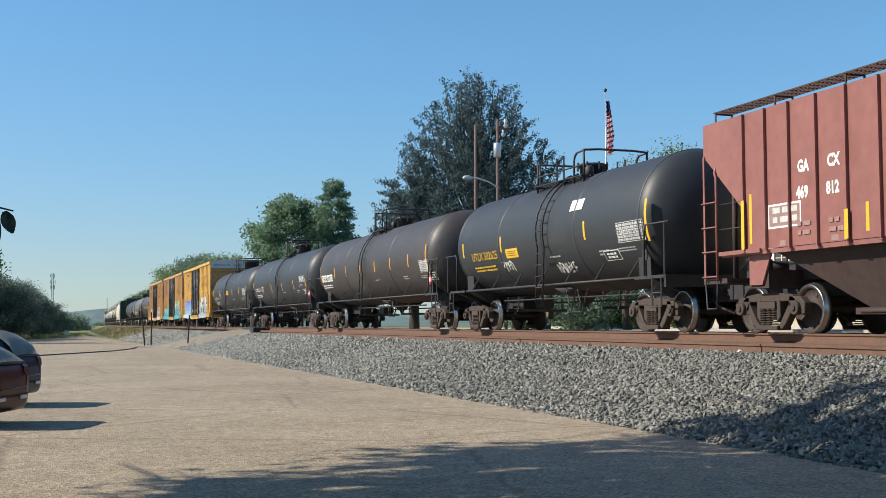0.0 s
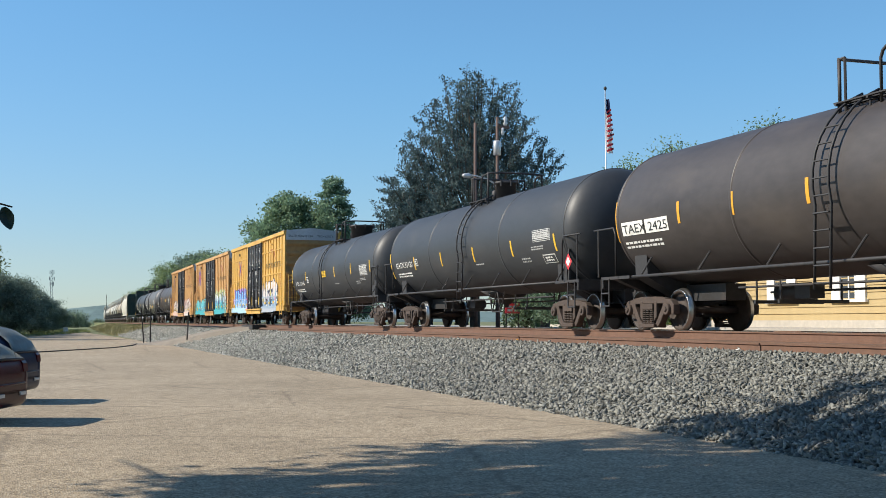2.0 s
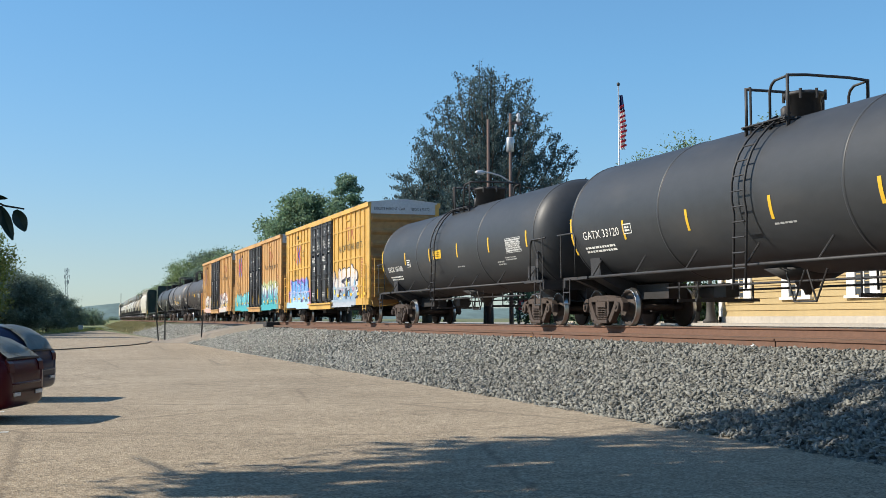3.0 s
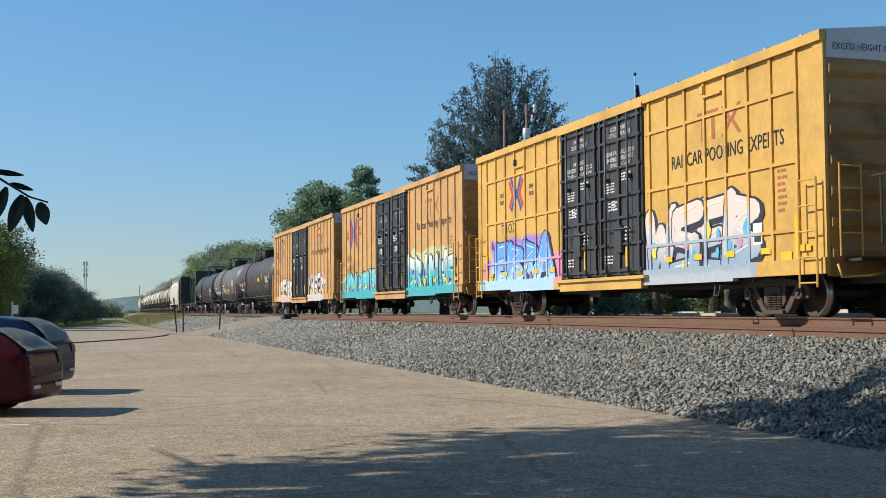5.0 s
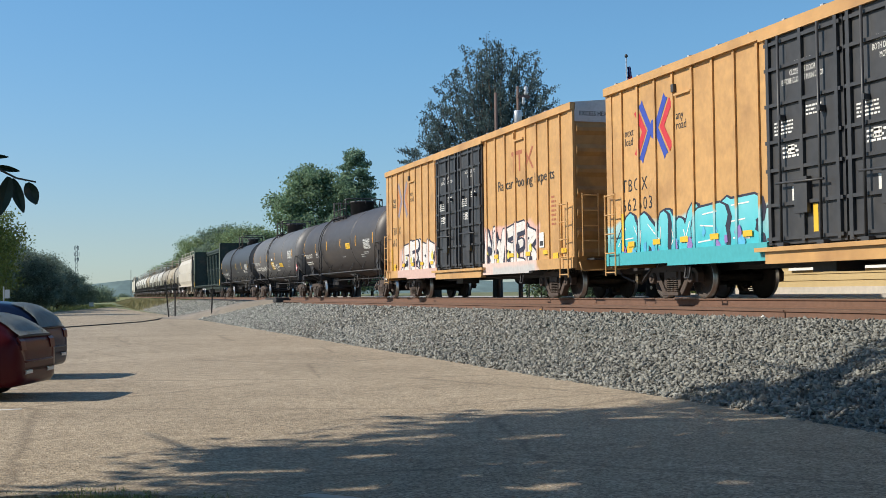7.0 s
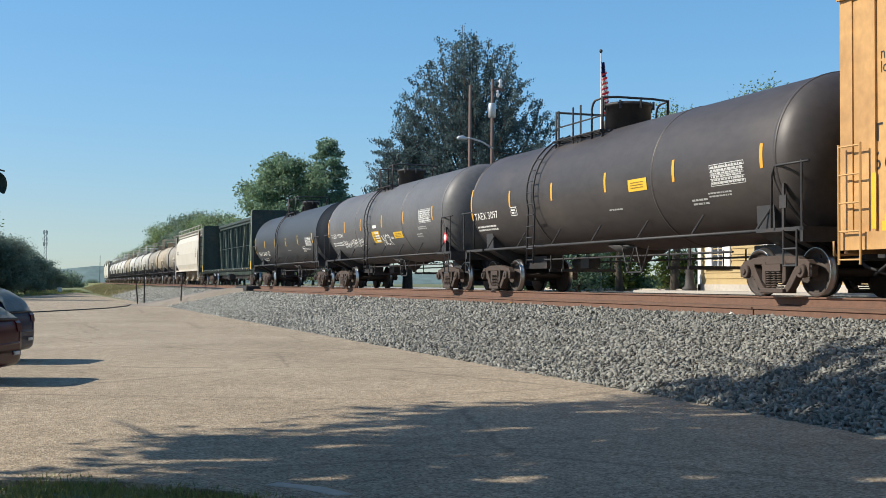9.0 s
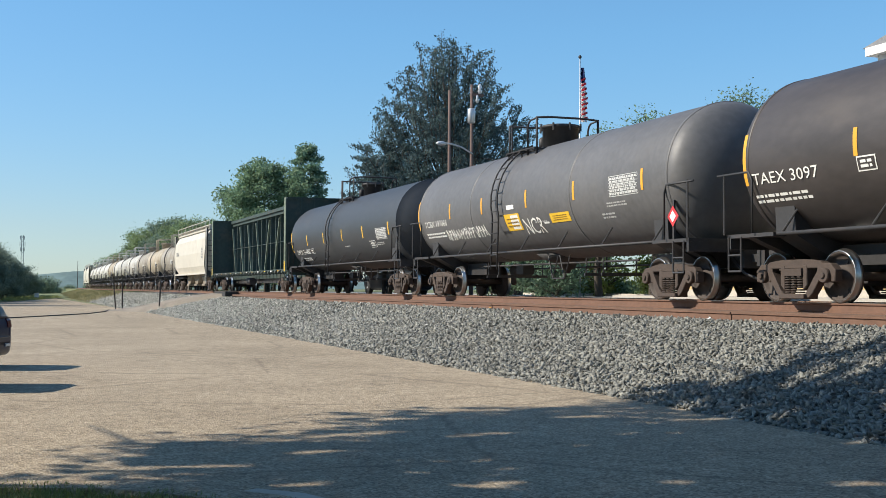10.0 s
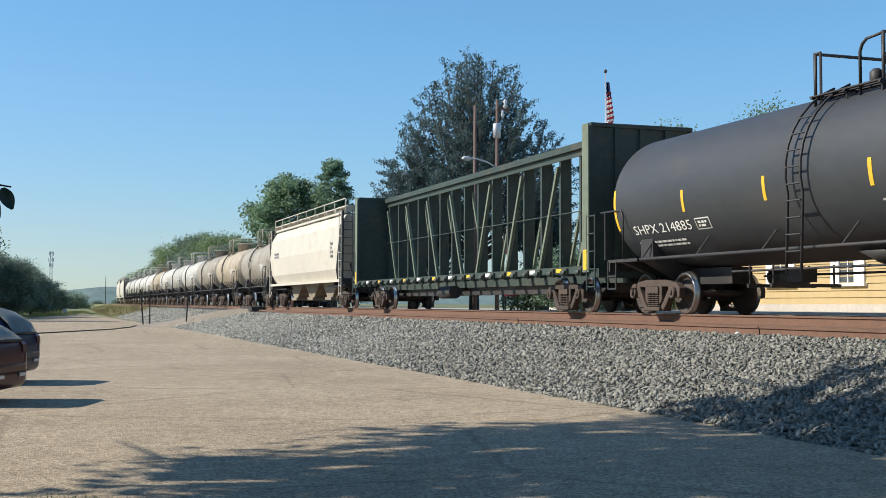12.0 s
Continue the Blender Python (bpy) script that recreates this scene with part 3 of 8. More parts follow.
def paint_spray(name, base, zones, seed):
    """Boxcar paint with a sprayed ground over its lower part. zones: (x from, x to, ground z, top z, low colour, high colour, ragged) in the car's space."""
    m = base.copy()
    m.name = name
    n, l = m.node_tree.nodes, m.node_tree.links
    p = n["Principled BSDF"]
    colour = p.inputs["Base Color"].links[0].from_socket
    co = n.new("ShaderNodeTexCoord")
    sep = n.new("ShaderNodeSeparateXYZ")
    l.new(co.outputs["Object"], sep.inputs[0])
    shift = n.new("ShaderNodeMapping")
    shift.inputs["Location"].default_value = (seed * 3.7, 0, seed)
    shift.inputs["Scale"].default_value = (1, 0.0, 0.8)
    l.new(co.outputs["Object"], shift.inputs[0])
    def math_node(op, a, b, c=None):
        k = n.new("ShaderNodeMath"); k.operation = op
        for i, v in enumerate((a, b, c)):
            if v is None:
                continue
            if isinstance(v, (int, float)):
                k.inputs[i].default_value = v
            else:
                l.new(v, k.inputs[i])
        return k.outputs[0]
    def cloud(scale, detail):
        t = n.new("ShaderNodeTexNoise"); t.inputs["Scale"].default_value, t.inputs["Detail"].default_value = scale, detail
        l.new(shift.outputs[0], t.inputs["Vector"])
        return t.outputs["Fac"]
    wide, fine = cloud(1.1, 2), cloud(5.0, 3)
    facing = math_node("GREATER_THAN", sep.outputs[1], 0.5)
    for x0, x1, z0, z1, low, high, ragged in zones:
        def soft(value, edge, way):
            k = n.new("ShaderNodeMapRange")
            k.inputs["From Min"].default_value, k.inputs["From Max"].default_value = (edge - 0.05, edge + 0.05) if way > 0 else (edge + 0.05, edge - 0.05)
            l.new(value, k.inputs["Value"])
            return k.outputs[0]
        wob = math_node("MULTIPLY", math_node("SUBTRACT", wide, 0.5), ragged)
        zz = math_node("ADD", sep.outputs[2], wob)
        xx = math_node("ADD", sep.outputs[0], wob)
        mask = math_node("MULTIPLY", math_node("MULTIPLY", soft(zz, z1, -1), soft(sep.outputs[2], z0, 1)), math_node("MULTIPLY", soft(xx, x0, 1), soft(xx, x1, -1)))
        mask = math_node("MULTIPLY", mask, facing)
        ramp = n.new("ShaderNodeMapRange")
        ramp.inputs["From Min"].default_value, ramp.inputs["From Max"].default_value = z0 + 0.25 + 0.4 * (z1 - z0), z1 + 0.15
        l.new(math_node("MULTIPLY_ADD", fine, 0.5, sep.outputs[2]), ramp.inputs["Value"])
        tone = n.new("ShaderNodeMix"); tone.data_type = "RGBA"
        l.new(ramp.outputs[0], tone.inputs["Factor"]); tone.inputs["A"].default_value = (*low, 1); tone.inputs["B"].default_value = (*high, 1)
        mix = n.new("ShaderNodeMix"); mix.data_type = "RGBA"
        l.new(mask, mix.inputs["Factor"]); l.new(colour, mix.inputs["A"]); l.new(tone.outputs["Result"], mix.inputs["B"])
        colour = mix.outputs["Result"]
    worn = n.new("ShaderNodeMapRange")
    worn.inputs["From Min"].default_value, worn.inputs["From Max"].default_value, worn.inputs["To Min"].default_value, worn.inputs["To Max"].default_value = 0.3, 0.7, 0.90, 1.06
    l.new(cloud(9.0, 6), worn.inputs["Value"])
    rub = n.new("ShaderNodeVectorMath"); rub.operation = "SCALE"
    l.new(colour, rub.inputs[0]); l.new(worn.outputs[0], rub.inputs["Scale"])
    l.new(rub.outputs[0], p.inputs["Base Color"])
    return m


def graded(name, low, high, z0, z1):
    """Spray paint that fades from one colour at its foot to another at its head."""
    m = surface(name, low, rough=0.5, vary=0.12, big=1.2, small=6, bump=0)
    n, l = m.node_tree.nodes, m.node_tree.links
    p = n["Principled BSDF"]
    was = p.inputs["Base Color"].links[0].from_socket
    co = n.new("ShaderNodeTexCoord")
    sep = n.new("ShaderNodeSeparateXYZ")
    l.new(co.outputs["Object"], sep.inputs[0])
    wob = n.new("ShaderNodeTexNoise"); wob.inputs["Scale"].default_value = 1.6
    l.new(co.outputs["Object"], wob.inputs["Vector"])
    add = n.new("ShaderNodeMath"); add.operation = "MULTIPLY_ADD"
    l.new(wob.outputs["Fac"], add.inputs[0]); add.inputs[1].default_value = 0.9; l.new(sep.outputs[2], add.inputs[2])
    r = n.new("ShaderNodeMapRange")
    r.inputs["From Min"].default_value, r.inputs["From Max"].default_value = z0 + 0.45, z1 + 0.45
    l.new(add.outputs[0], r.inputs["Value"])
    mix = n.new("ShaderNodeMix"); mix.data_type = "RGBA"
    l.new(r.outputs[0], mix.inputs["Factor"]); l.new(was, mix.inputs["A"]); mix.inputs["B"].default_value = (*high, 1)
    l.new(mix.outputs["Result"], p.inputs["Base Color"])
    return m


STROKES = (
    (((0.12, 0.0), (0.16, 0.98)), ((0.16, 0.94), (0.82, 0.76), (0.22, 0.48)), ((0.34, 0.5), (0.92, 0.02))),
    (((0.18, 0.0), (0.14, 1.0)), ((0.14, 0.95), (0.92, 1.0)), ((0.16, 0.5), (0.78, 0.56)), ((0.18, 0.05), (0.96, 0.0))),
    (((0.04, 1.0), (0.28, 0.04), (0.5, 0.72), (0.74, 0.02), (0.97, 1.05)),),
    (((0.04, 0.0), (0.52, 1.04), (0.95, 0.0)), ((0.24, 0.34), (0.78, 0.38))),
    (((0.12, 0.0), (0.12, 1.02)), ((0.12, 0.95), (0.86, 0.8), (0.24, 0.52), (0.92, 0.26), (0.12, 0.03))),
    (((0.92, 0.94), (0.2, 0.86), (0.16, 0.56), (0.86, 0.46), (0.86, 0.1), (0.06, 0.02))),
    (((0.1, 0.0), (0.14, 1.0), (0.84, 0.04), (0.9, 1.06)),),
)


def spray_letters(car, x_from, x_to, z0, z1, count, fill, edge, seed, slant, fat, accents):
    """Big sprayed shapes nobody can read: fat crooked strokes with an outline and a thrown shadow, along the lower side."""
    rnd = random.Random(seed)
    cell, tall = (x_to - x_from) / count, z1 - z0
    def capsule(a, b, w):
        d = (b - a).normalized() if (b - a).length > 1e-6 else Vector((1, 0))
        q = Vector((-d.y, d.x))
        out = []
        for c, sgn in ((b, 1), (a, -1)):
            for i in range(5):
                t = math.pi * (i / 4 - 0.5)
                out.append(c + sgn * (d * math.cos(t) + q * math.sin(t)) * w)
        return out
    for i in range(count):
        base = x_to - cell * (i + 1)
        glyph = STROKES[(seed + i * 3) % len(STROKES)]
        if isinstance(glyph[0][0], float):
            glyph = (glyph,)
        grow, drop = rnd.uniform(0.92, 1.12), rnd.uniform(-0.08, 0.06)
        w = cell * fat * 0.5
        segs = []
        for poly in glyph:
            pts = []
            for u, v in poly:
                u = 1 - u
                pts.append(Vector((base + cell * (0.5 + (u - 0.5) * 1.05 - slant * v + rnd.uniform(-0.03, 0.03)), z0 + w * 0.8 + (tall - 1.6 * w) * (v * grow + drop))))
            segs += list(zip(pts, pts[1:]))
        rise = 0.014 * (i % 2)
        for name, mat, g, off, lift in (("spray_shadow", edge, 0.075, Vector((-0.07, -0.05)), 0.003), ("spray_outline", edge, 0.05, Vector((0, 0)), 0.0045), ("spray_stroke", fill, 0.0, Vector((0, 0)), 0.0085)):
            vs, fs, ys = [], [], []
            for k, (a, b) in enumerate(segs):
                ring = capsule(a + off, b + off, w * (1.0 - 0.1 * (k % 3)) + g)
                fs.append(tuple(range(len(vs), len(vs) + len(ring))))
                vs += [(p.x, min(max(p.y, z0 - 0.02), z1 + 0.25), SIDE - 0.06 + lift + rise + 0.0004 * k) for p in ring]
            def fill_in(bm, vs=vs, fs=fs):
                v = [bm.verts.new((x, y, z)) for x, z, y in vs]
                for f in fs:
                    bm.faces.new([v[q] for q in f])
            part(name, fill_in, mat, car)
        vs, fs = [], []
        for k, (a, b) in enumerate(segs):
            if (b - a).length < 0.25:
                continue
            d = (b - a).normalized(); q = Vector((-d.y, d.x))
            if q.y < 0 or (abs(q.y) < 0.2 and q.x < 0):
                q = -q
            c0, c1 = a.lerp(b, 0.15) + q * w * 0.45, a.lerp(b, 0.8) + q * w * 0.45
            n0 = len(vs)
            vs += [tuple(c0 - q * 0.014), tuple(c1 - q * 0.014), tuple(c1 + q * 0.014), tuple(c0 + q * 0.014)]
            fs.append((n0, n0 + 1, n0 + 2, n0 + 3))
        part("spray_highlight", lay((vs, fs), lambda x, z, rise=rise: (x, SIDE - 0.0475 + rise + 0.002, z)), accents[0], car)
        for k in range(3):
            x, z, r = base + cell * rnd.uniform(0.1, 0.9), rnd.uniform(z0 + 0.12, z1 - 0.55), rnd.uniform(0.05, 0.14)
            pts = [(x + r * math.cos(t) * rnd.uniform(0.5, 1.3), z + r * math.sin(t) * rnd.uniform(0.7, 1.9)) for t in [q * math.pi / 4 for q in range(8)]]
            part("spray_dot", lay((pts, [tuple(range(8))]), lambda x, z, k=k: (x, SIDE - 0.0285 + 0.0006 * k, z)), accents[1 + (i + k) % (len(accents) - 1)], car)


BODY = 18.84
SIDE = 1.58


def boxcar(label, left_paint, right_paint, base, number, seed, slogan="Railcar Pooling Experts", ribbed=False, sprays=(), emblem=(7.03, 3.85, 0.92, 0.74), emblem_paints=None, number_x=8.64):
    """A high box car: post-ribbed sides, two plug doors on each side, galvanised roof, ribbed ends, ladders."""
    rnd = random.Random(seed)
    car = thing("boxcar", label, "boxcar", "freight train")
    h = BODY / 2
    z0, z1, eave = 0.95, 4.98, 5.15
    sill = 0.74
    D = 2.43
    for s in (-1, 1):
        for lo, hi, paint in ((D, h, left_paint), (-h, -D, right_paint)):
            paint = paint if s > 0 else base
            def panel(bm, lo=lo, hi=hi, s=s):
                y = (s * (SIDE - 0.13), s * (SIDE - 0.06))
                box(bm, lo, hi, min(y), max(y), z0, z1)
            wall = part("side_panel", panel, paint, car, "painted steel side panel")
            way = 1 if lo > 0 else -1
            for x in [way * (2.72 + 0.837 * i) for i in range(8)]:
                def post(bm, x=x, s=s):
                    y = (s * (SIDE - 0.07), s * (SIDE - 0.018))
                    box(bm, x - 0.04, x + 0.04, min(y), max(y), z0 + 0.12, z1)
                part("side_post", post, paint, wall)
            corner = sorted((way * (h - 0.30), way * (h + 0.012)))
            part("corner_post", lambda bm, s=s, corner=corner: box(bm, corner[0], corner[1], min(s * (SIDE - 0.10), s * (SIDE - 0.035)), max(s * (SIDE - 0.10), s * (SIDE - 0.035)), z0 + 0.1, z1), paint, wall)
            for z in (1.62, 2.90, 4.23) if ribbed else ():
                def rib(bm, z=z, lo=lo, hi=hi, s=s, way=way):
                    y = (s * (SIDE - 0.07), s * (SIDE - 0.022))
                    ends = sorted((way * (D + 0.1), way * (h - 0.80)))
                    box(bm, ends[0], ends[1], min(y), max(y), z - 0.032, z + 0.032)
                part("side_rib", rib, paint, wall)
            deep = sorted((way * D, way * 6.35))
            shallow = sorted((way * 6.35, way * (h + 0.01)))
            part("side_sill", lambda bm, s=s, deep=deep: box(bm, deep[0], deep[1], min(s * (SIDE - 0.1), s * (SIDE + 0.012)), max(s * (SIDE - 0.1), s * (SIDE + 0.012)), sill - 0.01, z0 + 0.13), paint, wall)
            part("side_sill", lambda bm, s=s, shallow=shallow: box(bm, shallow[0], shallow[1], min(s * (SIDE - 0.1), s * (SIDE + 0.008)), max(s * (SIDE - 0.1), s * (SIDE + 0.008)), sill + 0.05, z0 + 0.13), paint, wall)
        for x, z in ((6.0, 4.52), (-5.2, 4.72)):
            part("card_holder", lambda bm, s=s, x=x, z=z: box(bm, x - 0.06, x + 0.06, min(s * (SIDE - 0.06), s * (SIDE + 0.01)), max(s * (SIDE - 0.06), s * (SIDE + 0.01)), z, z + 0.17), DOOR_BLACK if x > 0 else base, car, key=("card", s, x, base.name))
            part("ledge", lambda bm, s=s, x=x, z=z: box(bm, x - 0.75, x - 0.04, min(s * (SIDE - 0.06), s * (SIDE - 0.0)), max(s * (SIDE - 0.06), s * (SIDE - 0.0)), z - 0.10, z - 0.05), base, car, key=("ledge", s, x, base.name))
        # plug doors
        for lo in (-D, 0.0):
            def door(bm, lo=lo, s=s):
                y = (s * (SIDE - 0.09), s * (SIDE - 0.01))
                box(bm, lo + 0.03, lo + D - 0.03, min(y), max(y), z0 + 0.06, z1 - 0.05)
            leaf = part("door", door, DOOR_BLACK, car, "black steel plug door")
            for z in (1.12, 1.75, 2.4, 2.93, 3.62, 4.3, 4.78):
                part("door_rib", lambda bm, lo=lo, s=s, z=z: box(bm, lo + 0.06, lo + D - 0.06, min(s * (SIDE - 0.02), s * (SIDE + 0.045)), max(s * (SIDE - 0.02), s * (SIDE + 0.045)), z - 0.032, z + 0.032), DOOR_BLACK, leaf)
            for k in (0.04, 0.5, 0.96):
                x = lo + 0.08 + (D - 0.16) * k
                part("door_stile", lambda bm, x=x, s=s: box(bm, x - 0.045, x + 0.045, min(s * (SIDE - 0.02), s * (SIDE + 0.05)), max(s * (SIDE - 0.02), s * (SIDE + 0.05)), z0 + 0.1, z1 - 0.08), DOOR_BLACK, leaf)
            for k in (0.25, 0.75):
                x = lo + D * k
                part("lock_rod", lambda bm, x=x, s=s: tube(bm, (x, s * (SIDE + 0.095), z0 - 0.02), (x, s * (SIDE + 0.095), z1 - 0.1), 0.028, 8), DOOR_BLACK, leaf, "vertical door lock rod")
                part("rod_bracket", lambda bm, x=x, s=s: box(bm, x - 0.10, x + 0.10, min(s * SIDE, s * (SIDE + 0.13)), max(s * SIDE, s * (SIDE + 0.13)), z0 - 0.06, z0 + 0.09), DOOR_BLACK, leaf)
                part("rod_guide", lambda bm, x=x, s=s: box(bm, x - 0.06, x + 0.06, min(s * SIDE, s * (SIDE + 0.12)), max(s * SIDE, s * (SIDE + 0.12)), 3.30, 3.40), DOOR_BLACK, leaf)
            part("lock_bar", lambda bm, lo=lo, s=s: tube(bm, (lo + D * 0.2, s * (SIDE + 0.11), 2.1), (lo + D * 0.8, s * (SIDE + 0.11), 2.14), 0.022, 8), DOOR_BLACK, leaf)
            part("lock_case", lambda bm, lo=lo, s=s: box(bm, lo + D * 0.42, lo + D * 0.58, min(s * SIDE, s * (SIDE + 0.09)), max(s * SIDE, s * (SIDE + 0.09)), 1.55, 2.2), DOOR_BLACK, leaf)
            if s > 0:
                flat = lambda x0, up: (lambda x, y: (x0 - x, SIDE - 0.006, up + y))
                notice = (("IMPORTANT", "CLOSE THIS DOOR", "BEFORE CLOSING MAIN DOOR", "", "IMPORTANTE", "CIERRE ESTA PUERTA ANTES DE", "CERRAR LA PUERTA PRINCIPAL") if lo == 0 else
                          ("CLOSE AND LOCK", "BOTH DOORS BEFORE", "MOVING CAR", "", "CIERRE Y PONGA EL SEGURO", "EN AMBAS PUERTAS ANTES", "DE MOVER EL CARRO"))
                for k, words in enumerate(notice if ribbed else notice[:3]):
                    if words:
                        vs, fs = letters(words, 0.105, 0.78 if ribbed else 0.62)
                        half = max(v[0] for v in vs) / 2
                        part("writing", lay((vs, fs), flat(lo + D / 2 + half, 4.55 - 0.15 * k - (0.3 if not ribbed else 0))), PAINT_WHITE, leaf, "white stencilled notice")
                for ux, uz, w, hh, rows in ((0.3, 3.05, 0.6, 0.3, 4), (1.3, 3.3, 0.5, 0.22, 3), (0.55, 2.6, 0.5, 0.26, 3), (1.2, 1.85, 0.5, 0.4, 4), (0.3, 1.3, 0.5, 0.25, 3))[:5 if ribbed else 3]:
                    part("writing", lay(bars(rows, rnd, w, hh * 0.8, 1.1), flat(lo + D - ux, uz)), PAINT_WHITE, leaf)
                part("sticker", lay(quad(0, 0.14, 0, 0.5), flat(lo + D * 0.40, 1.2)), PAINT_YELLOW, leaf)
                part("sticker", lay(quad(0, 0.2, 0, 0.17), flat(lo + D * 0.7, 2.66)), PAINT_WHITE, leaf)
                part("sticker", lay(quad(0, 0.2, 0, 0.26), flat(lo + D * 0.66, 1.80)), PAINT_WHITE, leaf)
        part("door_sill", lambda bm, s=s: (box(bm, -D - 0.25, D + 0.25, min(s * (SIDE - 0.1), s * (SIDE + 0.14)), max(s * (SIDE - 0.1), s * (SIDE + 0.14)), z0 - 0.06, z0 + 0.02),
             box(bm, -D + 0.02, D - 0.02, min(s * (SIDE - 0.1), s * (SIDE + 0.07)), max(s * (SIDE - 0.1), s * (SIDE + 0.07)), sill - 0.08, z0 - 0.06)), base, car, "yellow door track")
        part("eave", lambda bm, s=s: box(bm, -h - 0.02, h + 0.02, min(s * (SIDE - 0.12), s * (SIDE + 0.03)), max(s * (SIDE - 0.12), s * (SIDE + 0.03)), z1 - 0.02, eave), base, car)
        part("door_header", lambda bm, s=s: box(bm, -D - 0.1, D + 0.1, min(s * (SIDE - 0.05), s * (SIDE + 0.06)), max(s * (SIDE - 0.05), s * (SIDE + 0.06)), z1 - 0.08, z1 + 0.02), base, car)
    def roof(bm):
        prism(bm, [(-SIDE + 0.02, eave - 0.06), (SIDE - 0.02, eave - 0.06), (SIDE - 0.02, eave + 0.01), (0, eave + 0.16), (-SIDE + 0.02, eave + 0.01)], "x", -h, h)
        for i in range(16):
            x = -h + 0.6 + (2 * h - 1.2) * i / 15
            prism(bm, [(-SIDE, eave), (SIDE, eave), (SIDE, eave + 0.04), (0, eave + 0.20), (-SIDE, eave + 0.04)], "x", x - 0.04, x + 0.04)
    part("roof", roof, ROOF_GALV, car, "galvanised steel roof")
    for s in (-1, 1):
        def end(bm, s=s):
            x = (s * (h - 0.08), s * (h + 0.004))
            box(bm, min(x), max(x), -SIDE + 0.101, SIDE - 0.101, sill, eave - 0.061)
        wall = part("end_wall", end, END_BROWN, car, "weathered corrugated end wall")
        for i in range(7):
            z = 1.15 + i * 0.55
            if z < 4.5:
                part("end_rib", lambda bm, s=s, z=z: prism(bm, [(s * h, z - 0.16), (s * (h + 0.07), z - 0.05), (s * (h + 0.07), z + 0.05), (s * h, z + 0.16)], "y", -SIDE + 0.13, SIDE - 0.13), END_BROWN, wall)
        part("end_band", lambda bm, s=s: box(bm, min(s * (h - 0.02), s * (h + 0.02)), max(s * (h - 0.02), s * (h + 0.02)), -SIDE + 0.101, SIDE - 0.101, eave - 0.50, eave - 0.063), ROOF_GALV, wall, "pale band at the top of the end")
        part("end_corner", lambda bm, s=s: box(bm, min(s * (h - 0.01), s * (h + 0.03)), max(s * (h - 0.01), s * (h + 0.03)), -SIDE + 0.101, -SIDE + 0.2, sill, eave - 0.07), base, wall)
        if s < 0:
            for words, y0 in ((("EXCESS HEIGHT CAR", 1.35), ("TBOX 675172", -0.25)) if ribbed else (("EXCESS HEIGHT CAR", 1.35),)):
                part("writing", lay(letters(words, 0.12, 0.85), lambda x, y, y0=y0: (-h - 0.026, y0 - x, eave - 0.34 + y)), PAINT_BLACK, wall, "dark painted words")
        for y in (-1.0, 1.0):
            ladder_on(car, s * (h - 0.38), y * (SIDE + 0.09), 0.55, 2.53, base, n=5, w=0.27)
        part("brake_platform", lambda bm, s=s: box(bm, min(s * h, s * (h + 0.5)), max(s * h, s * (h + 0.5)), -1.2, 1.2, 1.0, 1.05), FRAME_BLACK, car)
        def grab(bm, s=s):
            for z in (1.5, 1.9, 2.3, 2.7):
                tube(bm, (s * (h + 0.14), 1.35, z), (s * (h + 0.14), 0.9, z), 0.018, 6)
            for y in (1.35, 0.9):
                tube(bm, (s * (h + 0.14), y, 1.1), (s * (h + 0.14), y, 2.75), 0.018, 6)
        part("end_ladder", grab, base, car)
        part("brake_wheel", lambda bm, s=s: lathe(bm, [(s * (h + 0.2), 0.22), (s * (h + 0.22), 0.26), (s * (h + 0.24), 0.22)], 16, "x", centre=(0, -0.9, 1.9)), FRAME_BLACK, car)
        part("cut_lever", lambda bm, s=s: pipe(bm, [(s * (h + 0.25), 1.5, 0.95), (s * (h + 0.3), 1.45, 0.72), (s * (h + 0.34), 0.9, 0.74), (s * (h + 0.4), 0.2, 0.92)], 0.02), base, car, "painted uncoupling lever")
        truck(car, s * 7.05)
        coupler(car, s * 10.26)
    def under(bm):
        box(bm, -9.6, 9.6, -0.3, 0.3, 0.62, 0.98)
        box(bm, -h, h, -SIDE + 0.14, SIDE - 0.14, 0.95, 1.02)
        for x in (-4.5, -2.2, 0, 2.2, 4.5):
            box(bm, x - 0.1, x + 0.1, -SIDE + 0.2, SIDE - 0.2, 0.8, 1.0)
        tube(bm, (-1.2, -0.8, 0.68), (0.4, -0.8, 0.68), 0.24, 14)
        box(bm, 1.0, 1.7, 0.5, 1.1, 0.5, 0.9)
        tube(bm, (-5, 0.6, 0.7), (5, 0.6, 0.7), 0.03, 6)
    part("underframe", under, FRAME_BLACK, car)
    for x in (-5.6, 5.6):
        part("hose_hanger", lambda bm, x=x: pipe(bm, [(x - 0.1, SIDE - 0.1, 0.75), (x - 0.1, SIDE - 0.05, 0.45), (x + 0.1, SIDE - 0.05, 0.45), (x + 0.1, SIDE - 0.1, 0.75)], 0.02), FRAME_BLACK, car, key=("hanger", x))
    flat = lambda x0, up, lift=0.0: (lambda x, y: (x0 - x, SIDE - 0.054 + lift, up + y))
    # crossed chevrons, blue inside and red outside
    ex, ez, ew, eh = emblem
    red, blue = emblem_paints or (PAINT_RED, PAINT_BLUE)
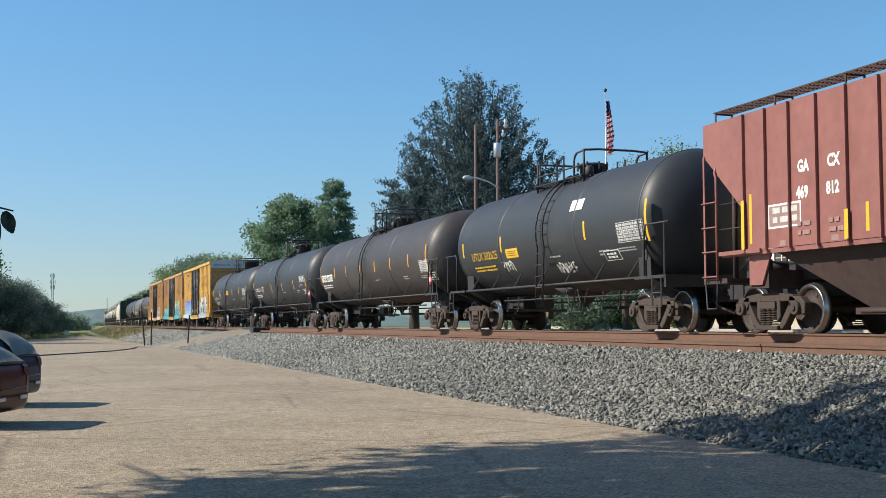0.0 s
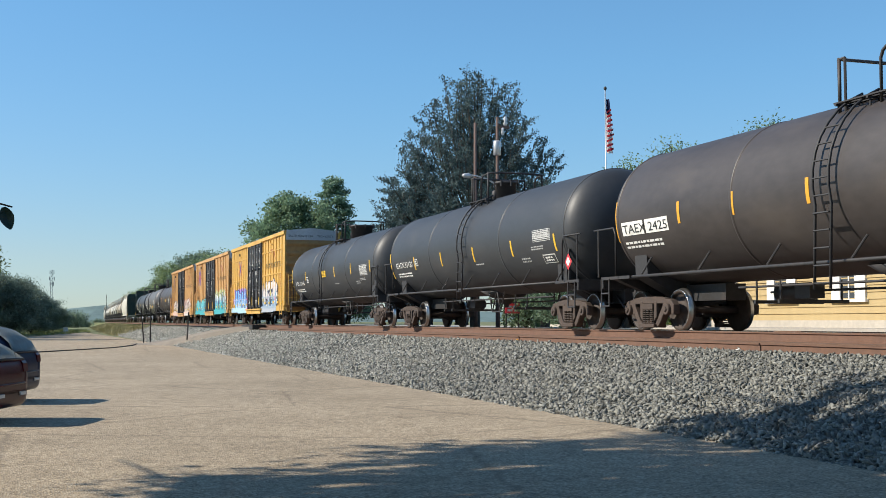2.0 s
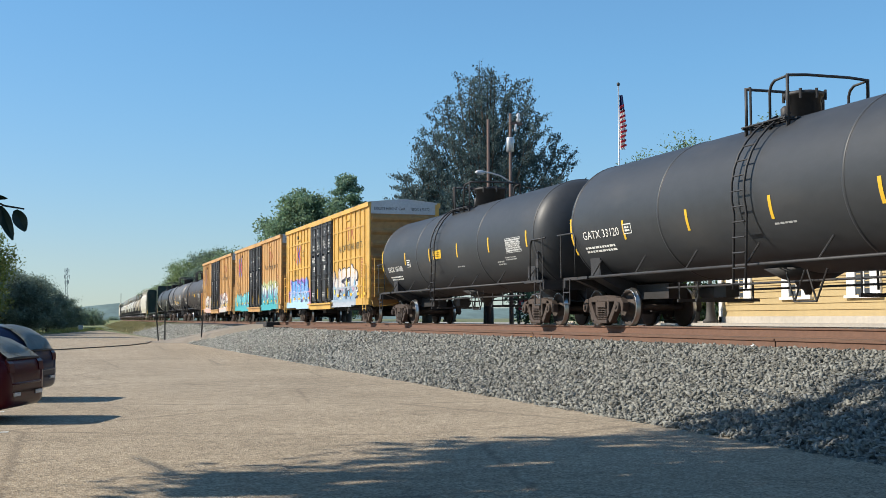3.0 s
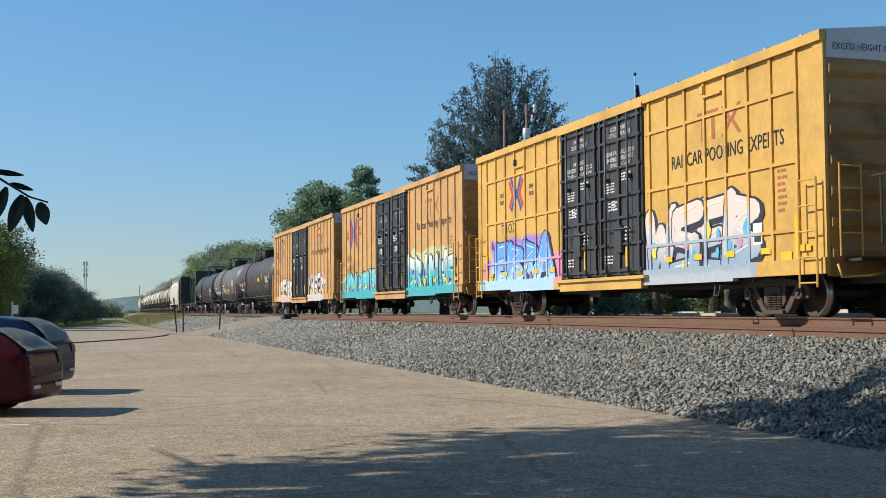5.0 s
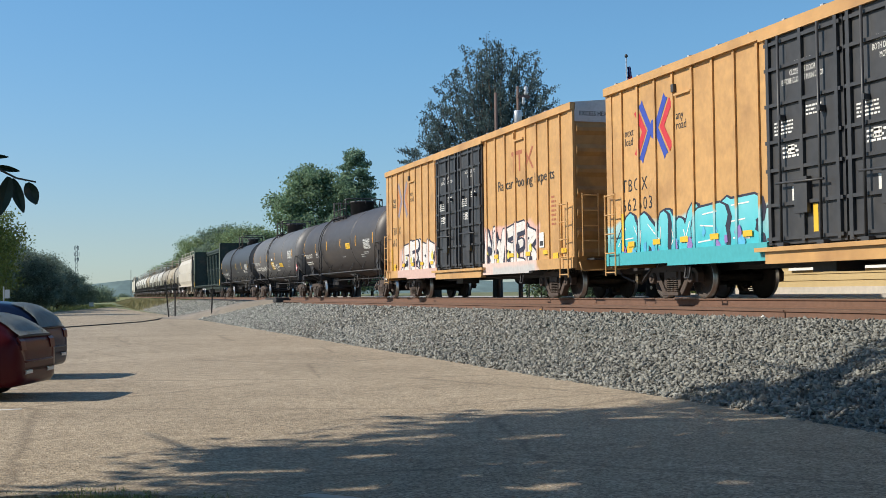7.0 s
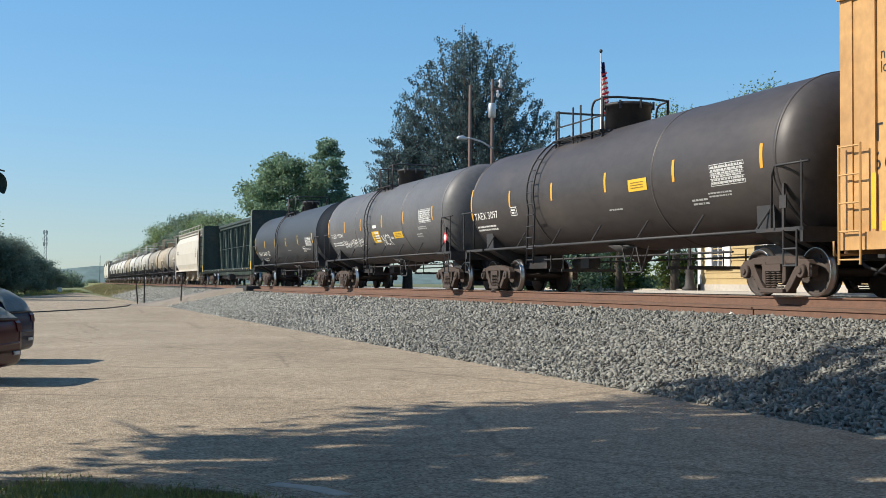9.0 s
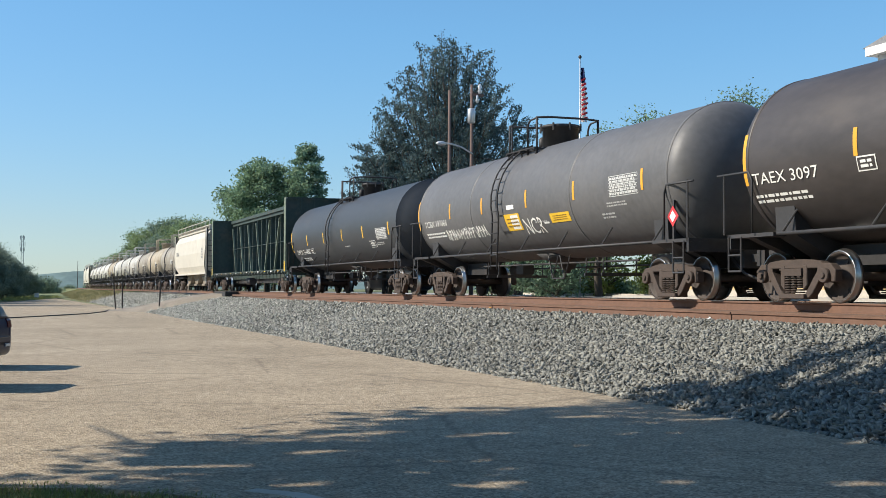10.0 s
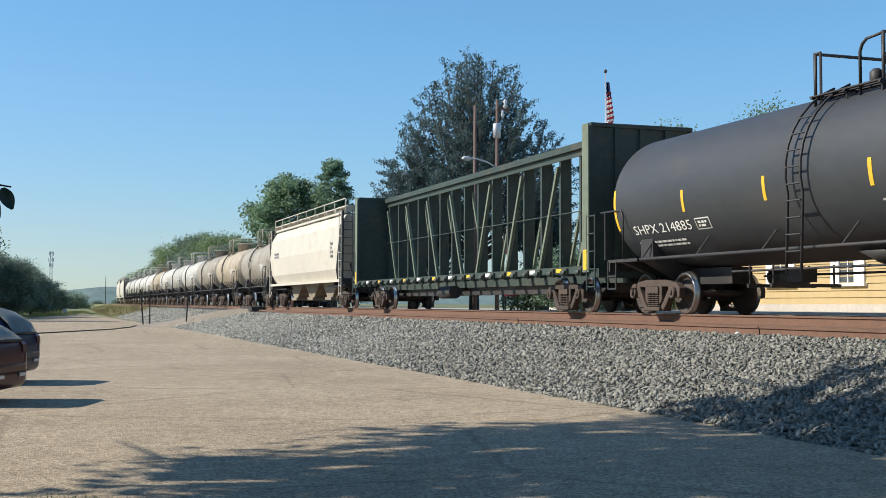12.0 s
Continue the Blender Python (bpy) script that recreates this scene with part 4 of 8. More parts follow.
    for sx in (-1, 1):
        for sz in (-1, 1):
            for pts, paint, lift in (([(0.03, 0.0), (0.27, 0.0), (0.76, 0.84), (0.66, 0.86), (0.56, 1.0), (0.50, 0.84)], blue, 0.0), ([(0.34, 0.0), (0.58, 0.0), (1.0, 0.64), (0.90, 0.70), (0.84, 0.82)], red, 0.001)):
                part("emblem", lay(([(x * ew * sx, z * eh * sz) for x, z in pts], [tuple(range(len(pts)))]), flat(ex, ez, lift)), paint, car, "red and blue painted emblem")
    part("emblem", lay(([(0.15 * ew * math.cos(a), 0.3 * eh * math.sin(a)) for a in [i * math.pi / 6 for i in range(12)]], [tuple(range(12))]), flat(ex, ez, 0.004)), blue, car)
    for word, wx, wz in (("next", ex + 1.42, ez - 0.02), ("load", ex + 1.42, ez - 0.24), ("any", ex - 1.06, ez + 0.06), ("road", ex - 1.06, ez - 0.16)):
        part("writing", lay(letters(word, 0.19, 0.9), flat(wx, wz)), PAINT_BLACK, car, "small black painted words")
    part("writing", lay(letters(number[0], 0.30, 0.95, 1.3), flat(number_x, 2.52)), PAINT_BLACK, car, "black painted car number")
    part("writing", lay(letters(number[1], 0.30, 0.95, 1.3), flat(number_x + (0.9 if ribbed else 0.0), 2.06)), PAINT_BLACK, car, "black painted car number")
    # faded emblem and words on the other half
    lx, lz = -4.92, 3.72
    for xa, xb, za, zb in ((0, 0.86, 0.50, 0.62), (0.15, 0.27, 0, 0.5), (0.58, 0.70, 0, 0.5)):
        part("emblem", lay(quad(xa, xb, za, zb), flat(lx, lz)), PAINT_FADED, car, "faded red painted emblem")
    for d in (1, -1):
        for o in (0.0, 0.3):
            a, b = (0.0, 0.62) if d > 0 else (0.62, 0.0)
            part("emblem", lay(([(0.98 + o, a), (1.10 + o, a), (1.38 + o, (a + b) / 2), (1.26 + o, (a + b) / 2)] if o == 0 else [(1.62, b), (1.74, b), (1.44, (a + b) / 2), (1.32, (a + b) / 2)], [(0, 1, 2, 3)]), flat(lx, lz, 0.002 + 0.001 * d)), PAINT_FADED, car)
    vs, fs = letters(slogan, 0.30, 1.0)
    full = max(v[0] for v in vs)
    part("writing", lay(([(x * 4.4 / full, y) for x, y in vs], fs), flat(-3.74, 3.27, 0.005)), PAINT_BLACK, car, "faded slogan in dark letters")
    for spray in sprays:
        spray_letters(car, *spray)
    part("writing", lay(bars(7, rnd, 0.3, 0.8, 1.2), flat(-7.9, 2.0)), PAINT_FADED, car)
    for k in range(5):
        part("reflector", lay(quad(0, 0.34, 0, 0.12), flat(h - 1.1 - k * 1.25, 1.22, 0.037)), PAINT_YELLOW, car, "yellow reflective strip")
        part("reflector", lay(quad(0, 0.34, 0, 0.12), flat(-D - 1.0 - k * 1.3, 1.22, 0.037)), PAINT_YELLOW, car, "yellow reflective strip")
    for x in (-8.48, 8.62):
        part("reflector", lay(quad(0, 0.10, 0, 0.9), flat(x, 1.12 if not ribbed else 1.0, 0.039)), PAINT_YELLOW, car, "tall yellow reflective strip")
        part("sticker", lay(quad(0, 0.36, 0, 0.26), flat(x + 0.5 if x < 0 else x - 0.2, 0.98, 0.01)), PAINT_YELLOW, car, "yellow notice plate")
    part("sticker", lay(quad(0, 0.32, 0, 0.42), flat(-7.05, 1.42, 0.02)), PAINT_WHITE, car, "small white label")
    part("sticker", lay(quad(0.04, 0.28, 0.05, 0.18), flat(-7.05, 1.42, 0.024)), DOOR_BLACK, car)
    return car


def hopper_car(label, length, paint):
    """A covered hopper: tall body with sloped ends and plain round sides, roof with a railed walkway, bays beneath."""
    rnd = random.Random(7)
    car = thing("hopper_car", label, "hopper car", "freight train")
    h = length / 2 - 0.95
    top, low = 4.35, 1.25
    slope = 1.9
    def body(bm):
        prof = [(1.35, low), (1.56, low + 0.5), (1.6, 2.7), (1.5, 3.7), (1.2, 4.2), (0.6, top)]
        ring = prof + [(-y, z) for y, z in prof[::-1]]
        n = len(ring)
        hx = lambda z: h - 0.1 - slope * max(0.0, 2.2 - z) * 0.6
        a = [bm.verts.new((-hx(z), y, z)) for y, z in ring]
        b = [bm.verts.new((hx(z), y, z)) for y, z in ring]
        for i in range(n):
            bm.faces.new((a[i], a[(i + 1) % n], b[(i + 1) % n], b[i]))
        bm.faces.new(a[::-1]); bm.faces.new(b)
    part("body", body, paint, car)
    for s in (-1, 1):
        part("side_sill", lambda bm, s=s: box(bm, -h, h, min(s * 1.38, s * 1.55), max(s * 1.38, s * 1.55), low - 0.08, low + 0.04), paint, car)
        part("roof_edge", lambda bm, s=s: box(bm, -h + 0.3, h - 0.3, min(s * 1.2, s * 1.3), max(s * 1.2, s * 1.3), top - 0.1, top), paint, car)
    def walkway(bm):
        for s in (-1, 1):
            box(bm, -h - 0.2, h + 0.2, min(s * 0.75, s * 1.25), max(s * 0.75, s * 1.25), top + 0.2, top + 0.25)
            for i in range(10):
                x = -h + (2 * h) * i / 9
                box(bm, x - 0.03, x + 0.03, min(s * 0.75, s * 1.3), max(s * 0.75, s * 1.3), top - 0.05, top + 0.2)
    part("roof_walk", walkway, paint, car, "steel roof walkway")
    for i in range(5):
        part("hatch", lambda bm, i=i: lathe(bm, [(top, 0.3), (top + 0.14, 0.3), (top + 0.2, 0.1)], 16, "z", centre=(-h + 1.6 + (2 * h - 3.2) * i / 4, 0, 0)), paint, car)
    for s in (-1, 1):
        def rail_(bm, s=s):
            for z in (top + 0.55,):
                tube(bm, (-h, s * 1.28, z), (h, s * 1.28, z), 0.025, 6)
            for i in range(9):
                x = -h + 2 * h * i / 8
                tube(bm, (x, s * 1.28, top - 0.1), (x, s * 1.28, top + 0.55), 0.022, 6)
        part("roof_rail", rail_, paint, car)
    for s in (-1, 1):
        def end_frame(bm, s=s):
            box(bm, min(s * (h - 0.4), s * (h + 0.35)), max(s * (h - 0.4), s * (h + 0.35)), -1.5, 1.5, 1.05, 1.18)
            for y in (-1.42, 1.42):
                box(bm, min(s * (h - 0.05), s * (h + 0.05)), max(s * (h - 0.05), s * (h + 0.05)), y - 0.05, y + 0.05, 1.1, top)
            for y in (-0.8, 0.8):
                tube(bm, (s * h, y, 1.1), (s * (h - 1.2), y, 2.3), 0.06, 6)
        part("end_frame", end_frame, FRAME_BLACK, car)
        part("shear_plate", lambda bm, s=s: (box(bm, min(s * (h - 3.4), s * (h + 0.2)), max(s * (h - 3.4), s * (h + 0.2)), -1.3, 1.3, 0.96, 1.05), box(bm, min(s * (h - 2.1), s * (h - 2.0)), max(s * (h - 2.1), s * (h - 2.0)), -1.3, 1.3, 1.0, 1.7), box(bm, min(s * (h - 1.2), s * (h - 1.1)), max(s * (h - 1.2), s * (h - 1.1)), -1.2, 1.2, 1.0, 2.3)), FRAME_BLACK, car, "dark steel end structure")
        for y in (-1, 1):
            ladder_on(car, s * (h + 0.08), y * 1.54, 0.55, top, paint, n=11)
            def cross_ladder(bm, s=s, y=y):
                for z in [0.6 + 0.36 * i for i in range(11)]:
                    tube(bm, (s * (h + 0.32), y * 1.5, z), (s * (h + 0.32), y * 1.05, z), 0.017, 6)
                for yy in (1.5, 1.05):
                    tube(bm, (s * (h + 0.32), y * yy, 0.6), (s * (h + 0.32), y * yy, top), 0.02, 6)
            part("end_ladder", cross_ladder, FRAME_BLACK, car)
        truck(car, s * (h - 1.15))
        coupler(car, s * length / 2)
    for i in range(3):
        x = (-h * 0.48, 0, h * 0.48)[i]
        def bay(bm, x=x):
            a = [(x - 1.75, low), (x + 1.75, low), (x + 0.5, 0.5), (x - 0.5, 0.5)]
            prism(bm, a, "y", -0.95, 0.95)
            box(bm, x - 0.6, x + 0.6, -1.05, 1.05, 0.36, 0.52)
        part("bay", bay, HOPPER_BAY, car, "sloped discharge bay", bevel=0.02)
    part("centre_sill", lambda bm: box(bm, -length / 2 + 0.5, length / 2 - 0.5, -0.25, 0.25, 0.68, 1.05), FRAME_BLACK, car)
    flat = lambda x0, up, lift=0.0: (lambda x, y: (x0 - x, 1.605 + lift, up + y))
    part("writing", lay(bars(4, rnd, 0.5, 0.7, 0.5), flat(-h + 1.6, 2.3)), PAINT_FAINT, car)
    part("writing", lay(bars(2, rnd, 1.3, 0.3, 0.5), flat(h - 1.4, 2.7)), PAINT_FAINT, car)
    return car


def ribbed_hopper(label, length, paint, number):
    """A covered hopper with flat sides between thin outside posts, open ends under sloped floors, three bays beneath."""
    rnd = random.Random(7)
    car = thing("hopper_car", label, "hopper car", "freight train")
    h, top, low, wide = length / 2 - 0.95, 4.22, 1.58, 1.46
    foot = h - 1.4
    shape = [(-h, top), (-h, 3.57), (-foot, 2.53), (-foot, low), (foot, low), (foot, 2.53), (h, 3.57), (h, top)]
    body = part("body", lambda bm: prism(bm, [(-h + 0.03, top), (-h + 0.03, 3.55), (-foot + 0.9, low + 0.02), (foot - 0.9, low + 0.02), (h - 0.03, 3.55), (h - 0.03, top)], "y", -wide + 0.012, wide - 0.012), paint, car)
    part("roof", lambda bm: prism(bm, [(-wide, top), (wide, top), (0.7, top + 0.12), (-0.7, top + 0.12)], "x", -h, h), paint, car)
    posts = [5.86, 5.14, 4.40, 3.59, 2.77] + [1.93 - 0.779 * i for i in range(11)]
    for s in (-1, 1):
        part("side_sheet", lambda bm, s=s: prism(bm, shape, "y", s * (wide - 0.01), s * wide), paint, body)
        for x in posts:
            part("side_post", lambda bm: (box(bm, -0.014, 0.014, -0.03, 0.03, low - 0.03, top - 0.01), box(bm, -0.06, 0.06, -0.03, 0.04, low - 0.05, low - 0.032)), paint, body, key="hopper_post", at=(x, s * (wide + 0.03), 0))
        part("side_sill", lambda bm, s=s: box(bm, -h + 0.6, h - 0.6, min(s * 1.30, s * 1.445), max(s * 1.30, s * 1.445), low - 0.09, low - 0.004), paint, car)
        def walk_deck(bm, s=s):
            for k in range(6):
                y = s * (0.78 + 0.084 * k)
                box(bm, -h, h, y - 0.012, y + 0.012, top + 0.262, top + 0.288)
            for i in range(57):
                x = -h + 2 * h * i / 56
                box(bm, x - 0.012, x + 0.012, min(s * 0.77, s * 1.21), max(s * 0.77, s * 1.21), top + 0.266, top + 0.284)
        deck = part("roof_walk", walk_deck, HOPPER_DARK, car, "dark steel grating walkway")
        for i in range(8):
            part("walk_bracket", lambda bm, s=s: pipe(bm, [(0, s * 1.19, top), (0, s * 1.19, top + 0.25), (0, s * 0.8, top + 0.25), (0, s * 0.8, top + 0.08)], 0.018), HOPPER_DARK, deck, key=("walk_bracket", s), at=(-h + 0.06 + (2 * h - 0.12) * i / 7, 0, 0))
    for i in range(5):
        part("hatch", lambda bm: lathe(bm, [(0, 0.3), (0.14, 0.3), (0.2, 0.1)], 16, "z"), paint, car, key="hopper_hatch", at=(-h + 1.6 + (2 * h - 3.2) * i / 4, 0, top + 0.11))
    for s in (-1, 1):
        for y in (-1, 1):
            ladder = part("ladder", lambda bm, y=y: box(bm, -0.03, 0.03, -0.012, 0.012, 1.05, 3.57), paint, car, "dull red steel end ladder", at=(s * (h - 0.04), y * 1.475, 0))
            part("stile", lambda bm, s=s, y=y: pipe(bm, [(0, 0, 1.05), (0, 0, 3.1), (s * 0.05, 0, 3.2), (s * 0.05, -y * 0.05, 3.4)], 0.03), paint, ladder, at=(-s * 0.45, 0, 0))
            for z in (1.12, 1.62, 2.11, 2.61):
                part("rung", lambda bm, s=s, y=y: tube(bm, (s * 0.06, y * 0.03, 0), (-s * 0.5, y * 0.03, 0), 0.016, 6), paint, ladder, at=(0, 0, z))
            part("stirrup", lambda bm, s=s: pipe(bm, [(0, 0, 1.1), (-s * 0.06, 0, 0.48), (-s * 0.42, 0, 0.48), (-s * 0.45, 0, 1.1)], 0.016), FRAME_BLACK, ladder)
            for z in (2.05, 2.55):
                part("grab_iron", lambda bm, s=s, y=y: pipe(bm, [(s * (h - 0.48), y * 1.44, z), (s * (foot + 0.5), y * 1.44, z), (s * (foot - 0.05), y * 1.44, z)], 0.011), FRAME_BLACK, car)
            part("side_sill_end", lambda bm, s=s, y=y: box(bm, min(s * (foot - 0.6), s * (h - 0.58)), max(s * (foot - 0.6), s * (h - 0.58)), min(y * 1.462, y * 1.50), max(y * 1.462, y * 1.50), low - 0.06, low + 0.02), paint, car)
            part("bolster_plate", lambda bm, s=s, y=y: prism(bm, [(s * (foot + 0.02), low - 0.09), (s * (foot - 0.69), low - 0.09), (s * (foot - 0.40), 0.92), (s * (foot + 0.02), 0.92)], "y", y * 1.28, y * 1.32), paint, car)
        part("end_sill", lambda bm, s=s: box(bm, min(s * (h - 0.75), s * (h + 0.12)), max(s * (h - 0.75), s * (h + 0.12)), -1.42, 1.42, 0.98, 1.08), HOPPER_DARK, car)
        # added black filler: stands in for the shaded void between bolster and bay
        part("centre_web", lambda bm, s=s: prism(bm, [(s * (foot - 0.1), 2.3), (s * (foot - 0.1), 1.02), (s * (foot - 3.3), 1.02), (s * (foot - 2.0), low - 0.02), (s * (foot - 0.95), low - 0.02)], "y", -0.5, 0.5), FRAME_BLACK, car, "added dark filler in the shaded void over the centre sill")
        part("bolster", lambda bm, s=s: box(bm, min(s * (foot - 0.55), s * (foot + 0.02)), max(s * (foot - 0.55), s * (foot + 0.02)), -1.275, 1.275, 0.86, 1.2), HOPPER_DARK, car)
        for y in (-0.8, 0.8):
            part("end_post", lambda bm, s=s, y=y: tube(bm, (s * (h - 0.1), y, 1.05), (s * (h - 0.1), y, 3.56), 0.06, 8), HOPPER_DARK, car)
        part("brake_gear", lambda bm, s=s: (tube(bm, (s * (h - 0.75), -0.2, 1.3), (s * (h - 0.75), 0.45, 1.3), 0.14, 12), box(bm, min(s * (h - 1.1), s * (h - 0.95)), max(s * (h - 1.1), s * (h - 0.95)), 0.6, 1.1, 1.08, 1.45)), FRAME_BLACK, car)
        truck(car, s * 5.7)
        coupler(car, s * length / 2)
    for a, b, c, d in ((5.3, 1.8, 3.1, 2.1), (1.75, -1.75, 0.5, -0.5), (-1.8, -5.3, -2.1, -3.1)):
        def bay(bm, a=a, b=b, c=c, d=d):
            up = [bm.verts.new((x, y, low + 0.01)) for x, y in ((a, 1.29), (b, 1.29), (b, -1.29), (a, -1.29))]
            dn = [bm.verts.new((x, y, 0.46)) for x, y in ((c, 0.8), (d, 0.8), (d, -0.8), (c, -0.8))]
            bm.faces.new(up); bm.faces.new(dn[::-1])
            for i in range(4):
                bm.faces.new((up[i], dn[i], dn[(i + 1) % 4], up[(i + 1) % 4]))
            bmesh.ops.recalc_face_normals(bm, faces=bm.faces[:])
        hollow = part("bay", bay, HOPPER_DARK, car, "grimy discharge bay with shade in its dark colour")
        part("gate", lambda bm, c=c, d=d: (box(bm, d - 0.15, c + 0.15, -1.0, 1.0, 0.34, 0.455), tube(bm, (d, 1.0, 0.4), (c, 1.0, 0.4), 0.04, 8)), HOPPER_DARK, hollow)
    part("centre_sill", lambda bm: box(bm, -length / 2 + 0.5, length / 2 - 0.5, -0.25, 0.25, 0.68, 0.975), FRAME_BLACK, car)
    flat = lambda x0, up, lift=0.0: (lambda x, y: (x0 - x, wide + 0.004 + lift, up + y))
    for word, x, z in number:
        part("writing", lay(letters(word, 0.205, 0.8, 1.0, 0.014), flat(x, z, 0.002)), PAINT_WHITE, car, "bold white painted car number")
    part("sticker", lay(quad(-0.04, 0.97, -0.04, 0.41), flat(5.06, 1.97)), PAINT_WHITE, car, "white painted border")
    part("sticker", lay(quad(0, 0.93, 0, 0.37), flat(5.06, 1.97, 0.004)), PAINT_FADED_GREY, car, "grey painted-over patch")
    part("writing", lay(bars(2, rnd, 0.75, 0.28, 0.6), flat(4.95, 2.03, 0.008)), PAINT_STENCIL, car)
    for x, z, tall in ((5.72, 1.7, 0.95), (2.34, 1.7, 0.48), (-1.5, 1.6, 0.5), (-5.6, 1.6, 0.9)):
        part("reflector", lay(quad(0, 0.085, 0, tall), flat(x, z)), PAINT_YELLOW, car, "yellow reflective strip")
    for x, tall in ((5.86, 0.94), (2.77, 0.5)):
        part("reflector", lambda bm, x=x, tall=tall: box(bm, x - 0.05, x + 0.05, wide + 0.061, wide + 0.067, 1.6, 1.6 + tall), PAINT_YELLOW, car, "yellow reflective strip on a post")
    for x, z in ((4.19, 1.92), (4.19, 1.76), (3.3, 1.92), (3.3, 1.76)):
        part("writing", lay(bars(1, rnd, 0.4, 0.08, 0.8), flat(x, z, 0.012)), PAINT_FADED_GREY, car)
    for x in (4.75, 3.25):
        part("sticker", lay(quad(0, 0.2, 0, 0.1), flat(x, 1.6)), PAINT_FADED_GREY, car, "small pale stencil patch")
    return car


def centrebeam(label, length):
    """A lumber flat car: deck, full bulkheads at both ends and a trussed beam along the middle."""
    car = thing("centerbeam_flatcar", label, "flat car", "freight train")
    h = length / 2 - 0.85
    top = 4.62
    def deck(bm):
        box(bm, -h, h, -0.45, 0.45, 0.75, 1.06)
        for s in (-1, 1):
            prism(bm, [(-h, 0.98), (h, 0.98), (h, 1.16), (-h, 1.16)], "y", s * 1.30, s * 1.44)
        n = 24
        for i in range(n):
            x = -h + 0.2 + (2 * h - 0.4) * i / (n - 1)
            box(bm, x - 0.08, x + 0.08, -1.36, 1.36, 0.96, 1.10)
    part("deck", deck, BEAM_GREEN, car, "open steel deck")
    for s in (-1, 1):
        def bulk(bm, s=s):
            x = (s * (h - 0.26), s * (h - 0.06))
            box(bm, min(x), max(x), -1.355, 1.355, 1.06, top)
        plate = part("bulkhead", bulk, BEAM_GREEN, car, "dark green end bulkhead")
        for y, w, lo, hi, za, zb in ((-1.42, 0.06, h - 0.34, h, 1.0, top - 0.03), (1.42, 0.06, h - 0.34, h, 1.0, top - 0.03), (-0.7, 0.07, h - 0.058, h, 1.06, top - 0.035), (0, 0.07, h - 0.058, h, 1.06, top - 0.035), (0.7, 0.07, h - 0.058, h, 1.06, top - 0.035)):
            part("bulkhead_post", lambda bm, s=s, y=y, w=w, lo=lo, hi=hi, za=za, zb=zb: box(bm, min(s * lo, s * hi), max(s * lo, s * hi), y - w, y + w, za, zb), BEAM_GREEN, plate)
        part("bulkhead_cap", lambda bm, s=s: box(bm, min(s * (h - 0.34), s * h), max(s * (h - 0.34), s * h), -1.42, 1.42, top - 0.028, top + 0.07), BEAM_GREEN, plate)
        part("reflector", lambda bm, s=s: box(bm, min(s * (h - 0.28), s * (h - 0.08)), max(s * (h - 0.28), s * (h - 0.08)), 1.512, 1.518, 1.05, 1.55), PAINT_YELLOW, car, "yellow reflective strip")
        part("corner_post", lambda bm, s=s: box(bm, min(s * (h - 0.35), s * (h + 0.01)), max(s * (h - 0.35), s * (h + 0.01)), 1.482, 1.51, 1.0, top + 0.05), BEAM_PALE, car)
        truck(car, s * (h - 2.3))
        coupler(car, s * length / 2)
        ladder_on(car, s * (h + 0.12), 1.5, 0.55, 2.4, BEAM_GREEN, n=5)
        part("end_sill", lambda bm, s=s: box(bm, min(s * (h - 0.1), s * (h + 0.45)), max(s * (h - 0.1), s * (h + 0.45)), -1.45, 1.45, 0.86, 1.08), BEAM_GREEN, car)
    part("top_chord", lambda bm: (box(bm, -h + 0.3, h - 0.3, -0.30, 0.30, top - 0.16, top + 0.02), box(bm, -h + 0.3, h - 0.3, 0.16, 0.20, top - 0.34, top - 0.16)), BEAM_GREEN, car)
    n = 16
    for i in range(n + 1):
        x = -h + 0.6 + (2 * h - 1.2) * i / n
        part("beam_post", lambda bm: box(bm, -0.055, 0.055, -0.17, 0.17, 1.06, top - 0.16), BEAM_GREEN, car, key="beam_post", at=(x, 0, 0))
    for i in range(n):
        x0 = -h + 0.6 + (2 * h - 1.2) * i / n
        x1 = -h + 0.6 + (2 * h - 1.2) * (i + 1) / n
        z0, z1 = (1.1, top - 0.5) if i >= n / 2 else (top - 0.5, 1.1)
        if i % 2:
            part("diagonal", lambda bm, x0=x0, x1=x1, z0=z0, z1=z1: prism(bm, [(x0 - 0.06, z0), (x0 + 0.06, z0), (x1 + 0.06, z1), (x1 - 0.06, z1)], "y", 0.17, 0.27), BEAM_PALE, car, "pale green diagonal brace")
        else:
            part("diagonal", lambda bm, x0=x0, x1=x1, z0=z0, z1=z1: prism(bm, [(x0 - 0.05, z0), (x0 + 0.05, z0), (x1 + 0.05, z1), (x1 - 0.05, z1)], "y", -0.16, -0.08), BEAM_PALE, car, "pale green diagonal brace")
    part("middle_chord", lambda bm: tube(bm, (-h + 0.4, 0.24, 2.75), (h - 0.4, 0.24, 2.75), 0.018, 6), BEAM_GREEN, car)
